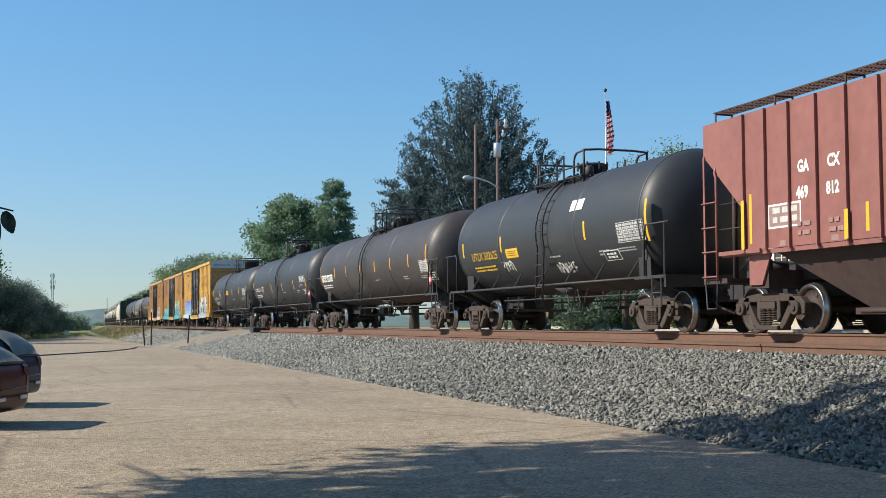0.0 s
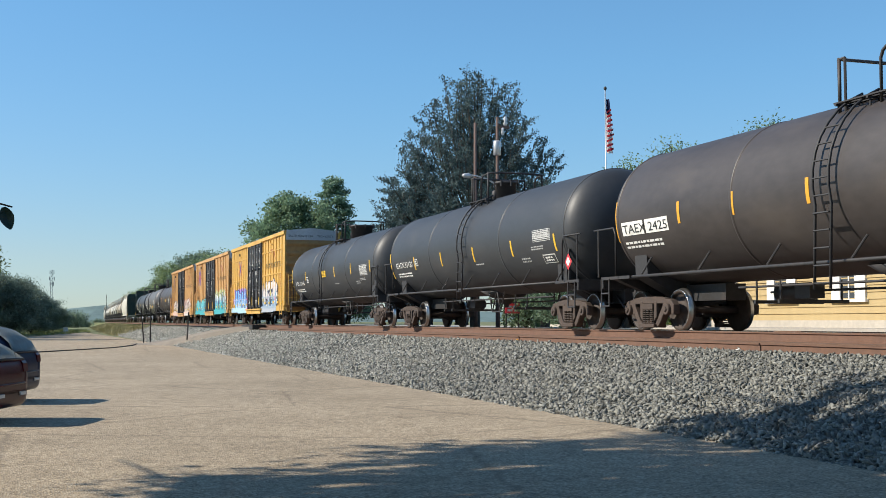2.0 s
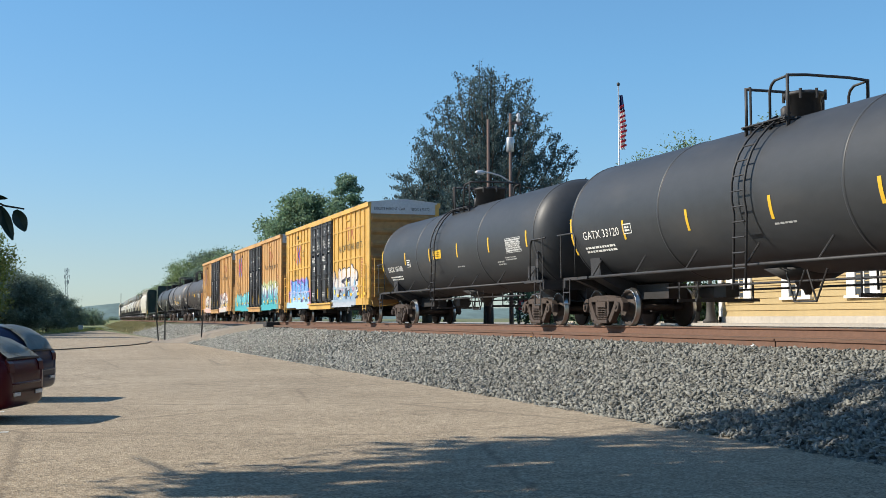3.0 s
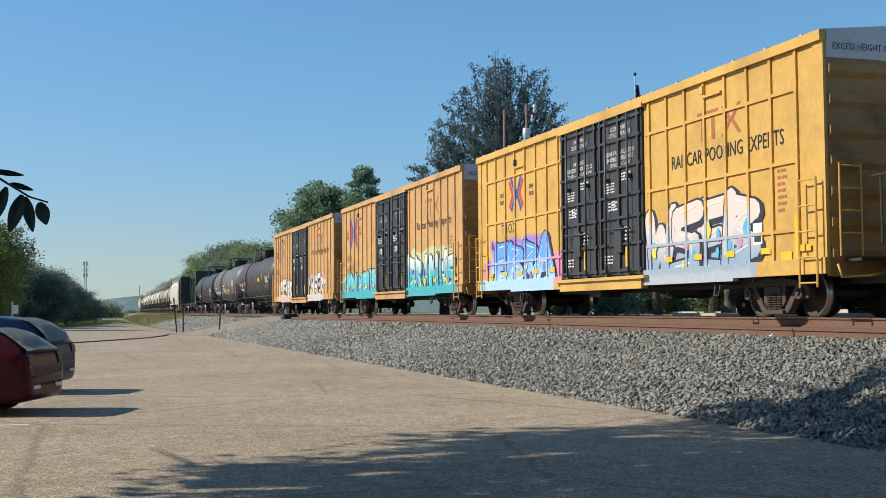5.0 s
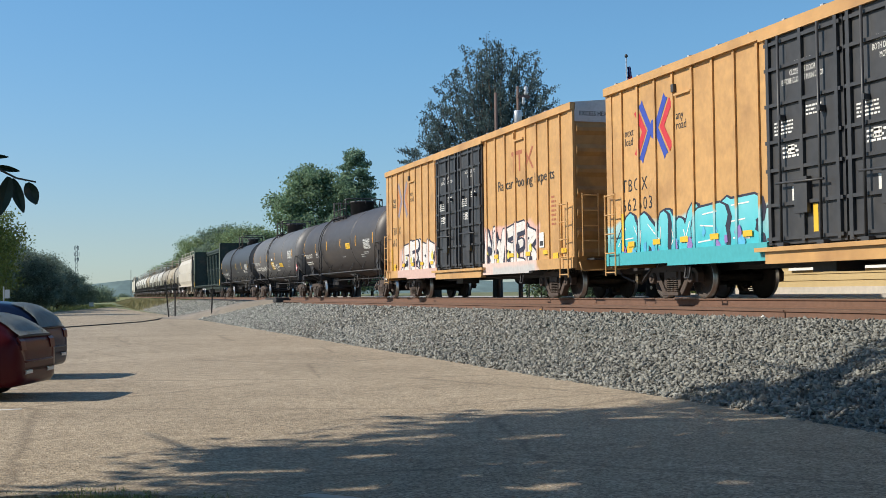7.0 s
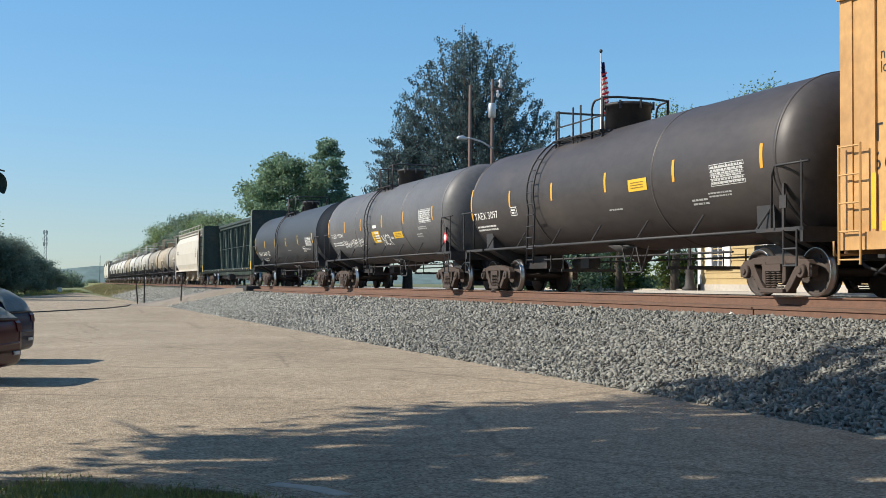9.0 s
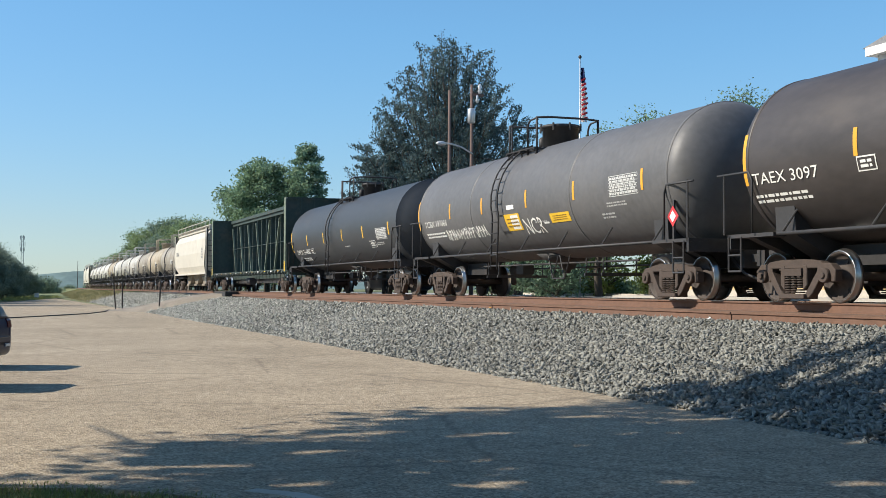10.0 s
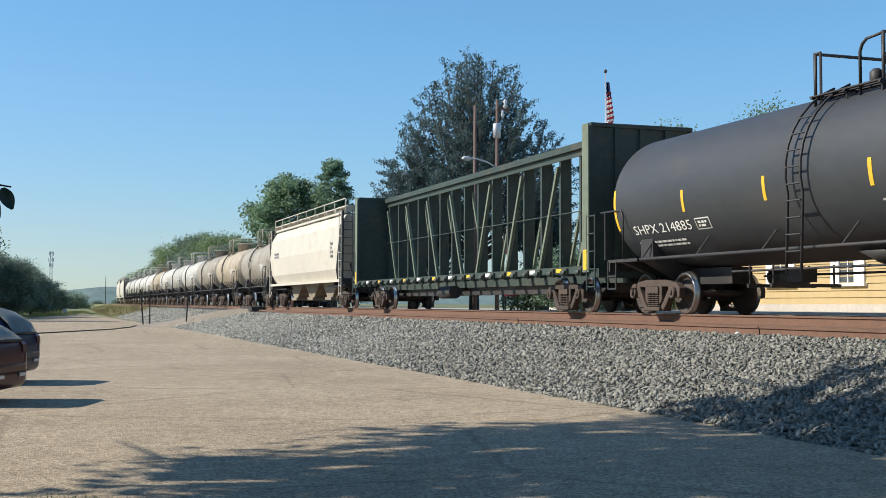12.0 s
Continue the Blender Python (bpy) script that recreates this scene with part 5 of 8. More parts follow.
    for i in range(26):
        x = -h + 0.6 + (2 * h - 1.2) * i / 25
        part("winch", lambda bm: (tube(bm, (-0.12, 1.5, 1.0), (0.12, 1.5, 1.0), 0.07, 8), box(bm, -0.15, 0.15, 1.43, 1.5, 0.9, 1.12)), BEAM_GREEN, car, key="winch", at=(x, 0, 0))
        if i % 4 == 1:
            part("reflector", lambda bm: box(bm, -0.2, 0.2, 1.441, 1.449, 1.02, 1.12), PAINT_YELLOW, car, "yellow reflective strip", key="beam_mark", at=(x + 0.4, 0, 0))
        elif i % 4 == 3:
            part("stencil", lambda bm: box(bm, -0.25, 0.25, 1.441, 1.449, 1.02, 1.12), PAINT_WHITE, car, key="beam_mark_w", at=(x + 0.4, 0, 0))
    def gear(bm):
        box(bm, -h + 1, h - 1, -0.3, 0.3, 0.5, 0.78)
        tube(bm, (0.5, 0.8, 0.6), (1.8, 0.8, 0.6), 0.22, 12)
    part("underframe", gear, FRAME_BLACK, car)
    return car


def short_tank(label, paint_seed, paint, length=12.0):
    """A short pale tank car, far down the train."""
    return tank_car(label, length, 1.38, length - 1.5, 2.62, paint, seed=paint_seed, centre=length / 2 - 2.3, hood=0.8, gear_paint=paint, ladder_x=0.6)


# ---- the train, from its front to its tail: place of each car's middle along the line at the start ----
CYAN, WHITE, GREY = (0.06, 0.38, 0.42), (0.52, 0.50, 0.48), (0.42, 0.45, 0.5)
SPRAY_DARK = surface("spray_dark", (0.03, 0.028, 0.05), rough=0.5, vary=0.2, bump=0)
FILL_BLUE = graded("spray_blue", (0.42, 0.62, 0.78), (0.12, 0.34, 0.72), 1.05, 1.7)
FILL_SILVER = graded("spray_silver", (0.26, 0.36, 0.48), (0.66, 0.57, 0.52), 1.2, 1.8)
FILL_CYAN = graded("spray_cyan", (0.05, 0.45, 0.50), (0.70, 0.72, 0.69), 1.55, 2.15)
FILL_TEAL = graded("spray_teal", (0.06, 0.46, 0.52), (0.16, 0.56, 0.62), 1.2, 2.0)
FILL_WHITE = surface("spray_white", (0.70, 0.66, 0.62), rough=0.5, vary=0.15, big=1.5, small=6, bump=0, stain=(0.55, 0.46, 0.42), stain_amount=0.6, stain_scale=1.5)
SPOT_WHITE = surface("spray_bright", (0.78, 0.76, 0.72), rough=0.5, vary=0.1, bump=0)
SPOT_PINK = surface("spray_pink", (0.66, 0.22, 0.38), rough=0.5, vary=0.2, bump=0)
SPOT_VIOLET = surface("spray_violet", (0.26, 0.17, 0.42), rough=0.5, vary=0.2, bump=0)
SPOT_BLUE = surface("spray_sky", (0.10, 0.42, 0.66), rough=0.5, vary=0.2, bump=0)
SPOT_YELLOW = surface("spray_amber", (0.66, 0.56, 0.10), rough=0.5, vary=0.2, bump=0)
VIOLET, PALE_BLUE, PINKISH, LIME = (0.34, 0.20, 0.58), (0.40, 0.60, 0.72), (0.66, 0.26, 0.40), (0.52, 0.55, 0.28)
spray_a = paint_spray("yellow_blue_spray", BOX_YELLOW, ((7.2, 9.0, 0.7, 1.75, PINKISH, VIOLET, 0.7), (2.4, 3.6, 0.9, 1.75, PINKISH, PINKISH, 0.6), (3.3, 8.3, 0.6, 2.3, PALE_BLUE, VIOLET, 0.9), (3.0, 9.2, 0.6, 1.12, PALE_BLUE, PALE_BLUE, 0.2)), 1)
spray_b = paint_spray("yellow_white_spray", BOX_YELLOW, ((-7.2, -2.2, 0.6, 2.1, (0.30, 0.38, 0.46), GREY, 0.8), (-7.0, -2.0, 0.6, 0.95, (0.42, 0.46, 0.5), GREY, 0.2)), 2)
spray_c = paint_spray("orange_cyan_spray", BOX_ORANGE, ((2.2, 9.6, 0.6, 1.8, CYAN, (0.34, 0.56, 0.58), 0.6), (2.2, 9.6, 0.6, 1.1, CYAN, CYAN, 0.2)), 3)
spray_d = paint_spray("orange_teal_spray", BOX_ORANGE, ((-8.6, -2.2, 0.6, 2.45, LIME, LIME, 1.0), (-8.7, -2.0, 0.6, 2.0, CYAN, (0.36, 0.24, 0.40), 0.7), (-8.9, -2.0, 0.6, 1.15, CYAN, CYAN, 0.2)), 4)
spray_e = paint_spray("orange_white_spray", BOX_ORANGE, ((2.5, 7.6, 0.6, 2.0, (0.62, 0.42, 0.36), (0.60, 0.36, 0.26), 0.8),), 5)
spray_f = paint_spray("orange_pale_spray", BOX_ORANGE, ((-7.0, -2.3, 0.6, 2.2, (0.66, 0.50, 0.44), (0.66, 0.40, 0.34), 0.8), (-6.8, -3.4, 0.6, 0.95, WHITE, WHITE, 0.2)), 6)
FADED_BLUE = surface("paint_faded_blue", (0.26, 0.22, 0.26), rough=0.6, vary=0.15, bump=0)
FADED_RED = surface("paint_rubbed_red", (0.50, 0.20, 0.08), rough=0.6, vary=0.15, bump=0)

TRAIN = []


def couple(car, middle):
    TRAIN.append((car, middle))


couple(ribbed_hopper("rust-red covered hopper car with ribbed sides and white numbers", 16.6, HOPPER_RED,
                     [("GA", 4.17, 2.89), ("CX", 3.32, 2.89), ("469", 4.22, 2.42), ("812", 3.36, 2.42)]), 13.9)
couple(tank_car("black tank car with yellow lettering and white scrawls", 15.5, 1.57, 13.6, 2.615, TANK_BLACK, "UTLX", "302625", (4.93, -0.55, 0.24, 2.2, False),
                (5.6, 2.4, -0.2, -3.2, -6.35), PAINT_YELLOW, PAINT_YELLOW, 11,
                [("plate", 2.1, -0.6, 0.9, 0.27), ("white", -2.25, 0.38, 0.75, 0.3), ("scrawl", 2.6, -1.0, 0.8, 0.34), ("scrawl", -1.0, -1.25, 1.15, 0.34), ("boxed", -3.95, -1.02, 0.8, 0.28)],
                (-4.9, -0.6, 1.3, 0.46), centre=5.75, rail=(-1.9, 1.1), hood=0.5, lid=(-0.5, 0.34, 0.26), ladder_x=-0.7), 29.9)
couple(tank_car("dull black tank car with a white number panel and red placard", 19.6, 1.57, 17.9, 2.615, TANK_BROWN, "TAEX", "2425", (7.98, -0.46, 0.2, 2.1, True),
                (8.2, 5.4, 3.35, 0.95, -1.35, -3.55, -5.9, -8.0), PAINT_ORANGE, PAINT_WHITE, 12, [("boxed", -7.9, -1.0, 0.8, 0.3)], (-7.15, -0.66, 1.1, 0.42), board=True, centre=7.6, ladder_x=0.4, lid=(-0.4, 0.3, 0.3)), 47.4)
couple(tank_car("black tank car with white lettering and a red diamond placard", 18.4, 1.57, 17.2, 2.615, TANK_BLACK, "GATX", "33120", (7.3, -0.5, 0.2, 2.1, False),
                (7.9, 5.0, 2.05, -1.05, -4.2, -7.2), PAINT_YELLOW, PAINT_WHITE, 13, [("boxed", 5.0, -0.5, 0.4, 0.24), ("boxed", -6.2, -0.95, 0.8, 0.26)], (-5.8, -0.31, 1.15, 0.3), mark_mid=-0.4, board=True, rail=(-0.78, 0.66), ladder_x=-0.2, lid=(0.0, 0.33, 0.42)), 66.4)
couple(tank_car("black tank car with yellow notice and white car number", 18.4, 1.55, 17.4, 2.575, TANK_BLACK, "SKSX", "101246", (7.35, -0.6, 0.2, 2.1, False),
                (8.05, 4.8, 1.75, -1.3, -4.3, -7.4), PAINT_YELLOW, PAINT_WHITE, 14, [("plate", 1.3, -0.35, 0.9, 0.3), ("boxed", 4.6, -0.5, 0.42, 0.28)]), 84.85)
couple(boxcar("yellow high boxcar with black doors and blue spray paint", spray_a, spray_b, BOX_YELLOW, ("TBOX", "66"), 21, "RAILCAR POOLING EXPERTS", True,
              [(3.2, 7.9, 0.86, 2.25, 4, FILL_BLUE, SPRAY_DARK, 71, 0.08, 0.42, (SPOT_WHITE, SPOT_BLUE, SPOT_VIOLET, SPOT_WHITE)), (-7.1, -2.5, 0.84, 2.5, 4, FILL_SILVER, SPRAY_DARK, 72, 0.15, 0.40, (SPOT_WHITE, SPOT_BLUE, SPOT_PINK, SPOT_YELLOW, SPOT_BLUE))],
              emblem=(6.0, 3.67, 0.62, 0.56), number_x=7.30), 104.4)
couple(boxcar("orange-yellow boxcar with black doors and turquoise spray paint", spray_c, spray_d, BOX_ORANGE, ("TBOX", "662603"), 22,
              sprays=[(2.9, 8.9, 0.84, 1.95, 5, FILL_TEAL, SPRAY_DARK, 73, 0.03, 0.46, (SPOT_WHITE, SPOT_VIOLET, SPOT_BLUE)), (-8.5, -2.5, 0.84, 2.28, 6, FILL_CYAN, SPRAY_DARK, 74, -0.04, 0.42, (SPOT_WHITE, SPOT_VIOLET, SPOT_BLUE, SPOT_VIOLET, SPOT_YELLOW))]), 124.93)
couple(boxcar("faded orange boxcar with black doors and white spray paint", spray_e, spray_f, BOX_ORANGE, ("TBOX", "662"), 23,
              sprays=[(2.75, 7.2, 0.84, 2.12, 4, FILL_WHITE, SPRAY_DARK, 75, 0.08, 0.34, (SPOT_WHITE, SPRAY_DARK, SPOT_YELLOW, SPRAY_DARK)), (-6.7, -2.5, 0.84, 2.1, 5, FILL_WHITE, SPRAY_DARK, 76, 0.08, 0.36, (SPOT_WHITE, SPRAY_DARK, SPOT_YELLOW, SPRAY_DARK))], emblem_paints=(FADED_RED, FADED_BLUE)), 145.82)
couple(tank_car("black tank car with white number and a yellow plate", 18.4, 1.57, 17.2, 2.615, TANK_BROWN, "TAEX", "3097", (7.75, -0.54, 0.21, 1.95, False),
                (7.9, 4.85, 2.0, -1.05, -4.2, -7.4), PAINT_ORANGE, PAINT_WHITE, 15, [("plate", -2.2, -0.37, 0.85, 0.27), ("boxed", 4.85, -0.55, 0.45, 0.25)], mark_mid=-0.06, rail=(0.35, 3.1), ladder_x=3.1, lid=(0.75, 0.58, 0.5)), 164.9)
couple(tank_car("grey-black tank car with yellow plates and white sprayed words", 18.4, 1.57, 17.2, 2.615, TANK_GREY, "TCBX", "197066", (7.4, -0.49, 0.19, 2.1, False),
                (7.9, 5.0, 2.4, -0.7, -3.5, -6.8), PAINT_ORANGE, PAINT_WHITE, 16,
                [("scrawl", 5.6, -1.0, 1.7, 0.36), ("scrawl", 3.9, -0.98, 1.6, 0.36), ("words", -0.25, -1.05, "NCR", 0.46), ("white", -1.55, -0.8, 0.3, 0.05), ("plate", 0.85, -0.9, 1.0, 0.48), ("white", 0.45, -0.86, 0.5, 0.4), ("plate", -2.0, -0.8, 1.1, 0.25), ("white", 0.6, -0.3, 0.5, 0.12)],
                (-5.3, -0.36, 1.3, 0.45), mark_mid=-0.08, board=True, rail=(0.0, 1.85), ladder_x=1.15), 183.4)
couple(tank_car("dark grey tank car with white number and yellow reflectors", 18.4, 1.55, 17.35, 2.575, TANK_BLACK, "SHPX", "214885", (7.49, -0.87, 0.22, 2.6, False),
                (8.1, 5.05, 2.1, -0.9, -3.9, -7.2), PAINT_YELLOW, PAINT_WHITE, 17, [("boxed", 4.75, -0.9, 0.55, 0.26), ("boxed", -4.6, -0.9, 0.7, 0.28)], (-5.6, -0.6, 1.3, 0.4), mark_mid=-0.25, rail=(-0.5, 1.35), lid=(-0.1, 0.36, 0.38), ladder_x=1.0, jacket=True), 202.0)
couple(centrebeam("dark green centerbeam lumber flatcar, empty", 24.3), 222.9)
couple(hopper_car("off-white covered hopper car with rounded sides", 18.4, HOPPER_WHITE), 245.0)
tan_tank = short_tank("short grey-tan tank car with rust stains", 31, TANK_TAN)
sand_tank = short_tank("short sand-coloured tank car with rust stains", 32, TANK_SAND)
white_tank = short_tank("short dirty white tank car", 33, TANK_CREAM)
couple(tan_tank, 260.3)
couple(sand_tank, 272.3)
couple(copy_thing(tan_tank, Matrix()), 284.3)
couple(white_tank, 296.3)
for i in range(4, 12):
    couple(copy_thing(sand_tank if i == 6 else white_tank, Matrix()), 260.3 + 12.0 * i)
tail = hopper_car("white covered hopper car at the train's end", 16.0, HOPPER_WHITE)
couple(tail, 406.5)
couple(copy_thing(tail, Matrix()), 422.6)
for car, _ in TRAIN:
    for ob in car.children_recursive:
        if ob.name.startswith("wheelset") and ob not in WHEELSETS:
            WHEELSETS.append(ob)


def motions():
    """The train runs past at about 55 km/h; its wheels roll."""
    for car, middle in TRAIN:
        rows = []
        for k in range(25):
            t = k * 0.5
            s = middle - 15.338 * t - 0.0072 * t * t
            x, turn = line(s)
            rows.append((t, pose(x, s, RAIL, 0, 0, turn)))
        walk(car, rows)
    for f, k in FLAG_FOLDS:
        at = f.matrix_basis.translation.copy()
        walk(f, [(i * 0.5, Matrix.Translation(at) @ Matrix.Rotation(radians(-18 + k * 1.5 + 9 * math.sin(i * 0.8 - k * 0.35)), 4, "Z")) for i in range(25)])
    # the dark car on the road behind the train: it slows, then drives on
    course = ((0, -26.1), (1, -15.1), (2, -4.1), (3, 6.9), (4, 17.9), (4.5, 21.9), (5, 24.2), (5.5, 26.2), (6, 28.5), (6.5, 30.6), (7, 32.4), (7.5, 34.2), (8, 36.6), (8.5, 39.8), (9, 44), (9.5, 49), (10, 55), (10.5, 61), (11, 68), (11.5, 75), (12, 82))
    walk(road_car, [(t, pose(18.6, y, 1.3, 0, 0, -90)) for t, y in course])
    times, ways = zip(*course)
    for wheel in [c for c in road_car.children if c.name.startswith("wheel")]:
        at = wheel.matrix_basis.translation.copy()
        walk(wheel, [(k * 0.05, Matrix.Translation(at) @ Matrix.Rotation(-float(np.interp(k * 0.05, times, ways)) / 0.41, 4, "Y")) for k in range(241)])
    walk(twig, [(i * 0.5, pose(-0.09 + 0.008 * math.sin(i * 0.9), 4.5, 1.93 + 0.012 * math.sin(i * 0.55 + 0.4), 0, 5 * math.sin(i * 0.7), 0)) for i in range(25)])
    for ws in WHEELSETS:
        at = ws.matrix_basis.translation.copy()
        rows = []
        for k in range(301):
            t = k * 0.04
            d = 15.338 * t + 0.0072 * t * t
            rows.append((t, Matrix.Translation(at) @ Matrix.Rotation(-d / 0.457, 4, "Y")))
        walk(ws, rows)


# ---- the ground ----
def speckled(name, dark, mid, light, scale, rough=0.95, bump=0.5, patch=0.25, wear=None):
    """Stony ground: grains of three tones, with broad patches over them."""
    m, n, l, p = node_material(name)
    co = n.new("ShaderNodeTexCoord")
    v = n.new("ShaderNodeTexVoronoi"); v.inputs["Scale"].default_value = scale
    l.new(co.outputs["Object"], v.inputs["Vector"])
    sep = n.new("ShaderNodeSeparateColor"); l.new(v.outputs["Color"], sep.inputs[0])
    ramp = n.new("ShaderNodeValToRGB")
    e = ramp.color_ramp.elements
    e[0].color, e[1].color = (*dark, 1), (*light, 1)
    k = e.new(0.5); k.color = (*mid, 1)
    l.new(sep.outputs[0], ramp.inputs[0])
    big = n.new("ShaderNodeTexNoise"); big.inputs["Scale"].default_value, big.inputs["Detail"].default_value = 0.25, 8
    l.new(co.outputs["Object"], big.inputs["Vector"])
    fine = n.new("ShaderNodeTexNoise"); fine.inputs["Scale"].default_value, fine.inputs["Detail"].default_value = 3.0, 8
    l.new(co.outputs["Object"], fine.inputs["Vector"])
    add = n.new("ShaderNodeMath"); add.operation = "ADD"
    l.new(big.outputs["Fac"], add.inputs[0]); l.new(fine.outputs["Fac"], add.inputs[1])
    rng = n.new("ShaderNodeMapRange")
    rng.inputs["From Min"].default_value, rng.inputs["From Max"].default_value = 0.65, 1.35
    rng.inputs["To Min"].default_value, rng.inputs["To Max"].default_value = 1 - patch, 1 + patch
    l.new(add.outputs[0], rng.inputs["Value"])
    mul = n.new("ShaderNodeVectorMath"); mul.operation = "SCALE"
    l.new(ramp.outputs[0], mul.inputs[0]); l.new(rng.outputs[0], mul.inputs["Scale"])
    colour = mul.outputs[0]
    if wear:
        crack = n.new("ShaderNodeTexVoronoi"); crack.feature = "DISTANCE_TO_EDGE"; crack.inputs["Scale"].default_value = 0.22
        warp = n.new("ShaderNodeMix"); warp.data_type = "VECTOR"; warp.inputs["Factor"].default_value = 0.25
        l.new(co.outputs["Object"], warp.inputs["A"]); l.new(fine.outputs["Color"], warp.inputs["B"])
        l.new(warp.outputs["Result"], crack.inputs["Vector"])
        line_ = n.new("ShaderNodeMapRange")
        line_.inputs["From Min"].default_value, line_.inputs["From Max"].default_value = 0.0, 0.012
        line_.inputs["To Min"].default_value, line_.inputs["To Max"].default_value = 0.55, 0.0
        l.new(crack.outputs["Distance"], line_.inputs["Value"])
        mix = n.new("ShaderNodeMix"); mix.data_type = "RGBA"
        l.new(line_.outputs[0], mix.inputs["Factor"]); l.new(colour, mix.inputs["A"]); mix.inputs["B"].default_value = (*wear, 1)
        colour = mix.outputs["Result"]
    l.new(colour, p.inputs["Base Color"])
    p.inputs["Roughness"].default_value = rough
    p.inputs["Specular IOR Level"].default_value = 0.2
    b = n.new("ShaderNodeBump"); b.inputs["Strength"].default_value, b.inputs["Distance"].default_value = bump, 0.02
    l.new(v.outputs["Distance"], b.inputs["Height"]); l.new(b.outputs[0], p.inputs["Normal"])
    return m


LOT = speckled("old_asphalt", (0.20, 0.160, 0.116), (0.352, 0.284, 0.202), (0.505, 0.417, 0.305), 42, bump=0.4, wear=(0.15, 0.12, 0.09))
# bed darker than STONE: the shade between stones is put into its colour
BALLAST = speckled("ballast_bed", (0.03, 0.03, 0.028), (0.08, 0.08, 0.073), (0.20, 0.195, 0.18), 17, bump=1.0)
# the far bank's ballast, in paler tones than the near bed
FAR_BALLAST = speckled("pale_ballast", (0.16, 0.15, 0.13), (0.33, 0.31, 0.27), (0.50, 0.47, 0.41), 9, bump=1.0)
STONE = surface("ballast_stone", (0.205, 0.203, 0.181), rough=0.9, vary=0.8, big=3, small=20, bump=0.3, by_island=1.2, by_object=0.0)
def paler_along(m, y0, y1, gain):
    """Scales a material's colour up along the line, from 1 at y0 to gain at y1."""
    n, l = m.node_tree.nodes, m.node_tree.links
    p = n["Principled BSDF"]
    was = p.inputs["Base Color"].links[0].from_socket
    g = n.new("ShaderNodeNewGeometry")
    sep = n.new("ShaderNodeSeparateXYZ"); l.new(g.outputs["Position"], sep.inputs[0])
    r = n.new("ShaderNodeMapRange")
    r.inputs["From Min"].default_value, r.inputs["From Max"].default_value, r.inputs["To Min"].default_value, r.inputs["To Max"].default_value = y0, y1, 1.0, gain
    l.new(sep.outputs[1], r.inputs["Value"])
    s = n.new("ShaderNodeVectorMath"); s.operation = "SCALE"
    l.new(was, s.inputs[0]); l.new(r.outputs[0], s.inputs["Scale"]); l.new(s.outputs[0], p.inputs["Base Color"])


STONE_PART = surface("ballast_stone_single", (0.205, 0.203, 0.181), rough=0.9, vary=0.8, big=3, small=20, bump=0.3, by_object=1.2)
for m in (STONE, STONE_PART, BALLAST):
    paler_along(m, 24.0, 60.0, 1.5)
GROUND = surface("far_ground", (0.15, 0.16, 0.07), rough=1.0, vary=0.3, big=0.05, small=2, bump=0.4)
VERGE = surface("dry_grass", (0.16, 0.185, 0.075), rough=1.0, vary=0.4, big=0.3, small=6, bump=0.5, stain=(0.30, 0.25, 0.16), stain_amount=0.8, stain_scale=0.6)
CONCRETE = surface("concrete", (0.47, 0.43, 0.37), rough=0.9, vary=0.15, big=0.5, small=8, bump=0.15)
ROAD = surface("grey_road", (0.40, 0.37, 0.33), rough=0.95, vary=0.15, big=0.3, small=12, bump=0.2)
RAMP = surface("ramp_asphalt", (0.235, 0.20, 0.16), rough=0.95, vary=0.2, big=0.4, small=12, bump=0.3)
RUBBER = surface("rubber_panel", (0.03, 0.03, 0.03), rough=0.8, vary=0.3, bump=0.2)

TOE = -5.8
BANK = [(TOE, -0.04), (-5.5, 0.06), (-4.0, 0.46), (-2.6, 0.80), (-1.75, 0.985), (-1.42, 1.0), (-1.25, 1.02), (1.25, 1.08), (1.7, 1.05), (2.6, 1.10), (4.5, 1.22)]


def bank_height(o):
    for (a, za), (b, zb) in zip(BANK, BANK[1:]):
        if o <= b:
            return za + (zb - za) * (o - a) / (b - a)
    return BANK[-1][1]


def bank_mesh(s0, s1, step, lo, hi):
    def fill(bm):
        rows = []
        k = int((s1 - s0) / step)
        cols = 24
        for i in range(k + 1):
            s = s0 + (s1 - s0) * i / k
            x0, _ = line(s)
            row = []
            for j in range(cols + 1):
                o = lo + (hi - lo) * j / cols
                edge = 0.10 * noise.noise((s * 0.9, 3.3, 0)) + 0.05 * noise.noise((s * 4, 1.3, 0)) if j == 0 else 0
                z = bank_height(o) + 0.035 * noise.noise((s * 1.3, o * 1.3, 0))
                row.append(bm.verts.new((x0 + o + edge, s, z)))
            rows.append(row)
        for a, b in zip(rows, rows[1:]):
            for i in range(cols):
                bm.faces.new((a[i], a[i + 1], b[i + 1], b[i]))
    return fill


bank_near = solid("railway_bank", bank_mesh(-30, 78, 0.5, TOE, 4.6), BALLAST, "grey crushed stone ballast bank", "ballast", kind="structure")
solid("railway_bank", bank_mesh(-240, -30, 10.0, TOE, 4.6), BALLAST, "grey crushed stone ballast bank", "ballast", kind="structure")
solid("railway_bank", bank_mesh(78, 150, 3.0, TOE - 0.8, 4.6), FAR_BALLAST, "pale stone ballast bank", "ballast", kind="structure")
solid("railway_bank", bank_mesh(150, 560, 6.0, TOE - 0.8, 4.6), VERGE, "railway bank overgrown with dry grass", "bank", kind="structure")
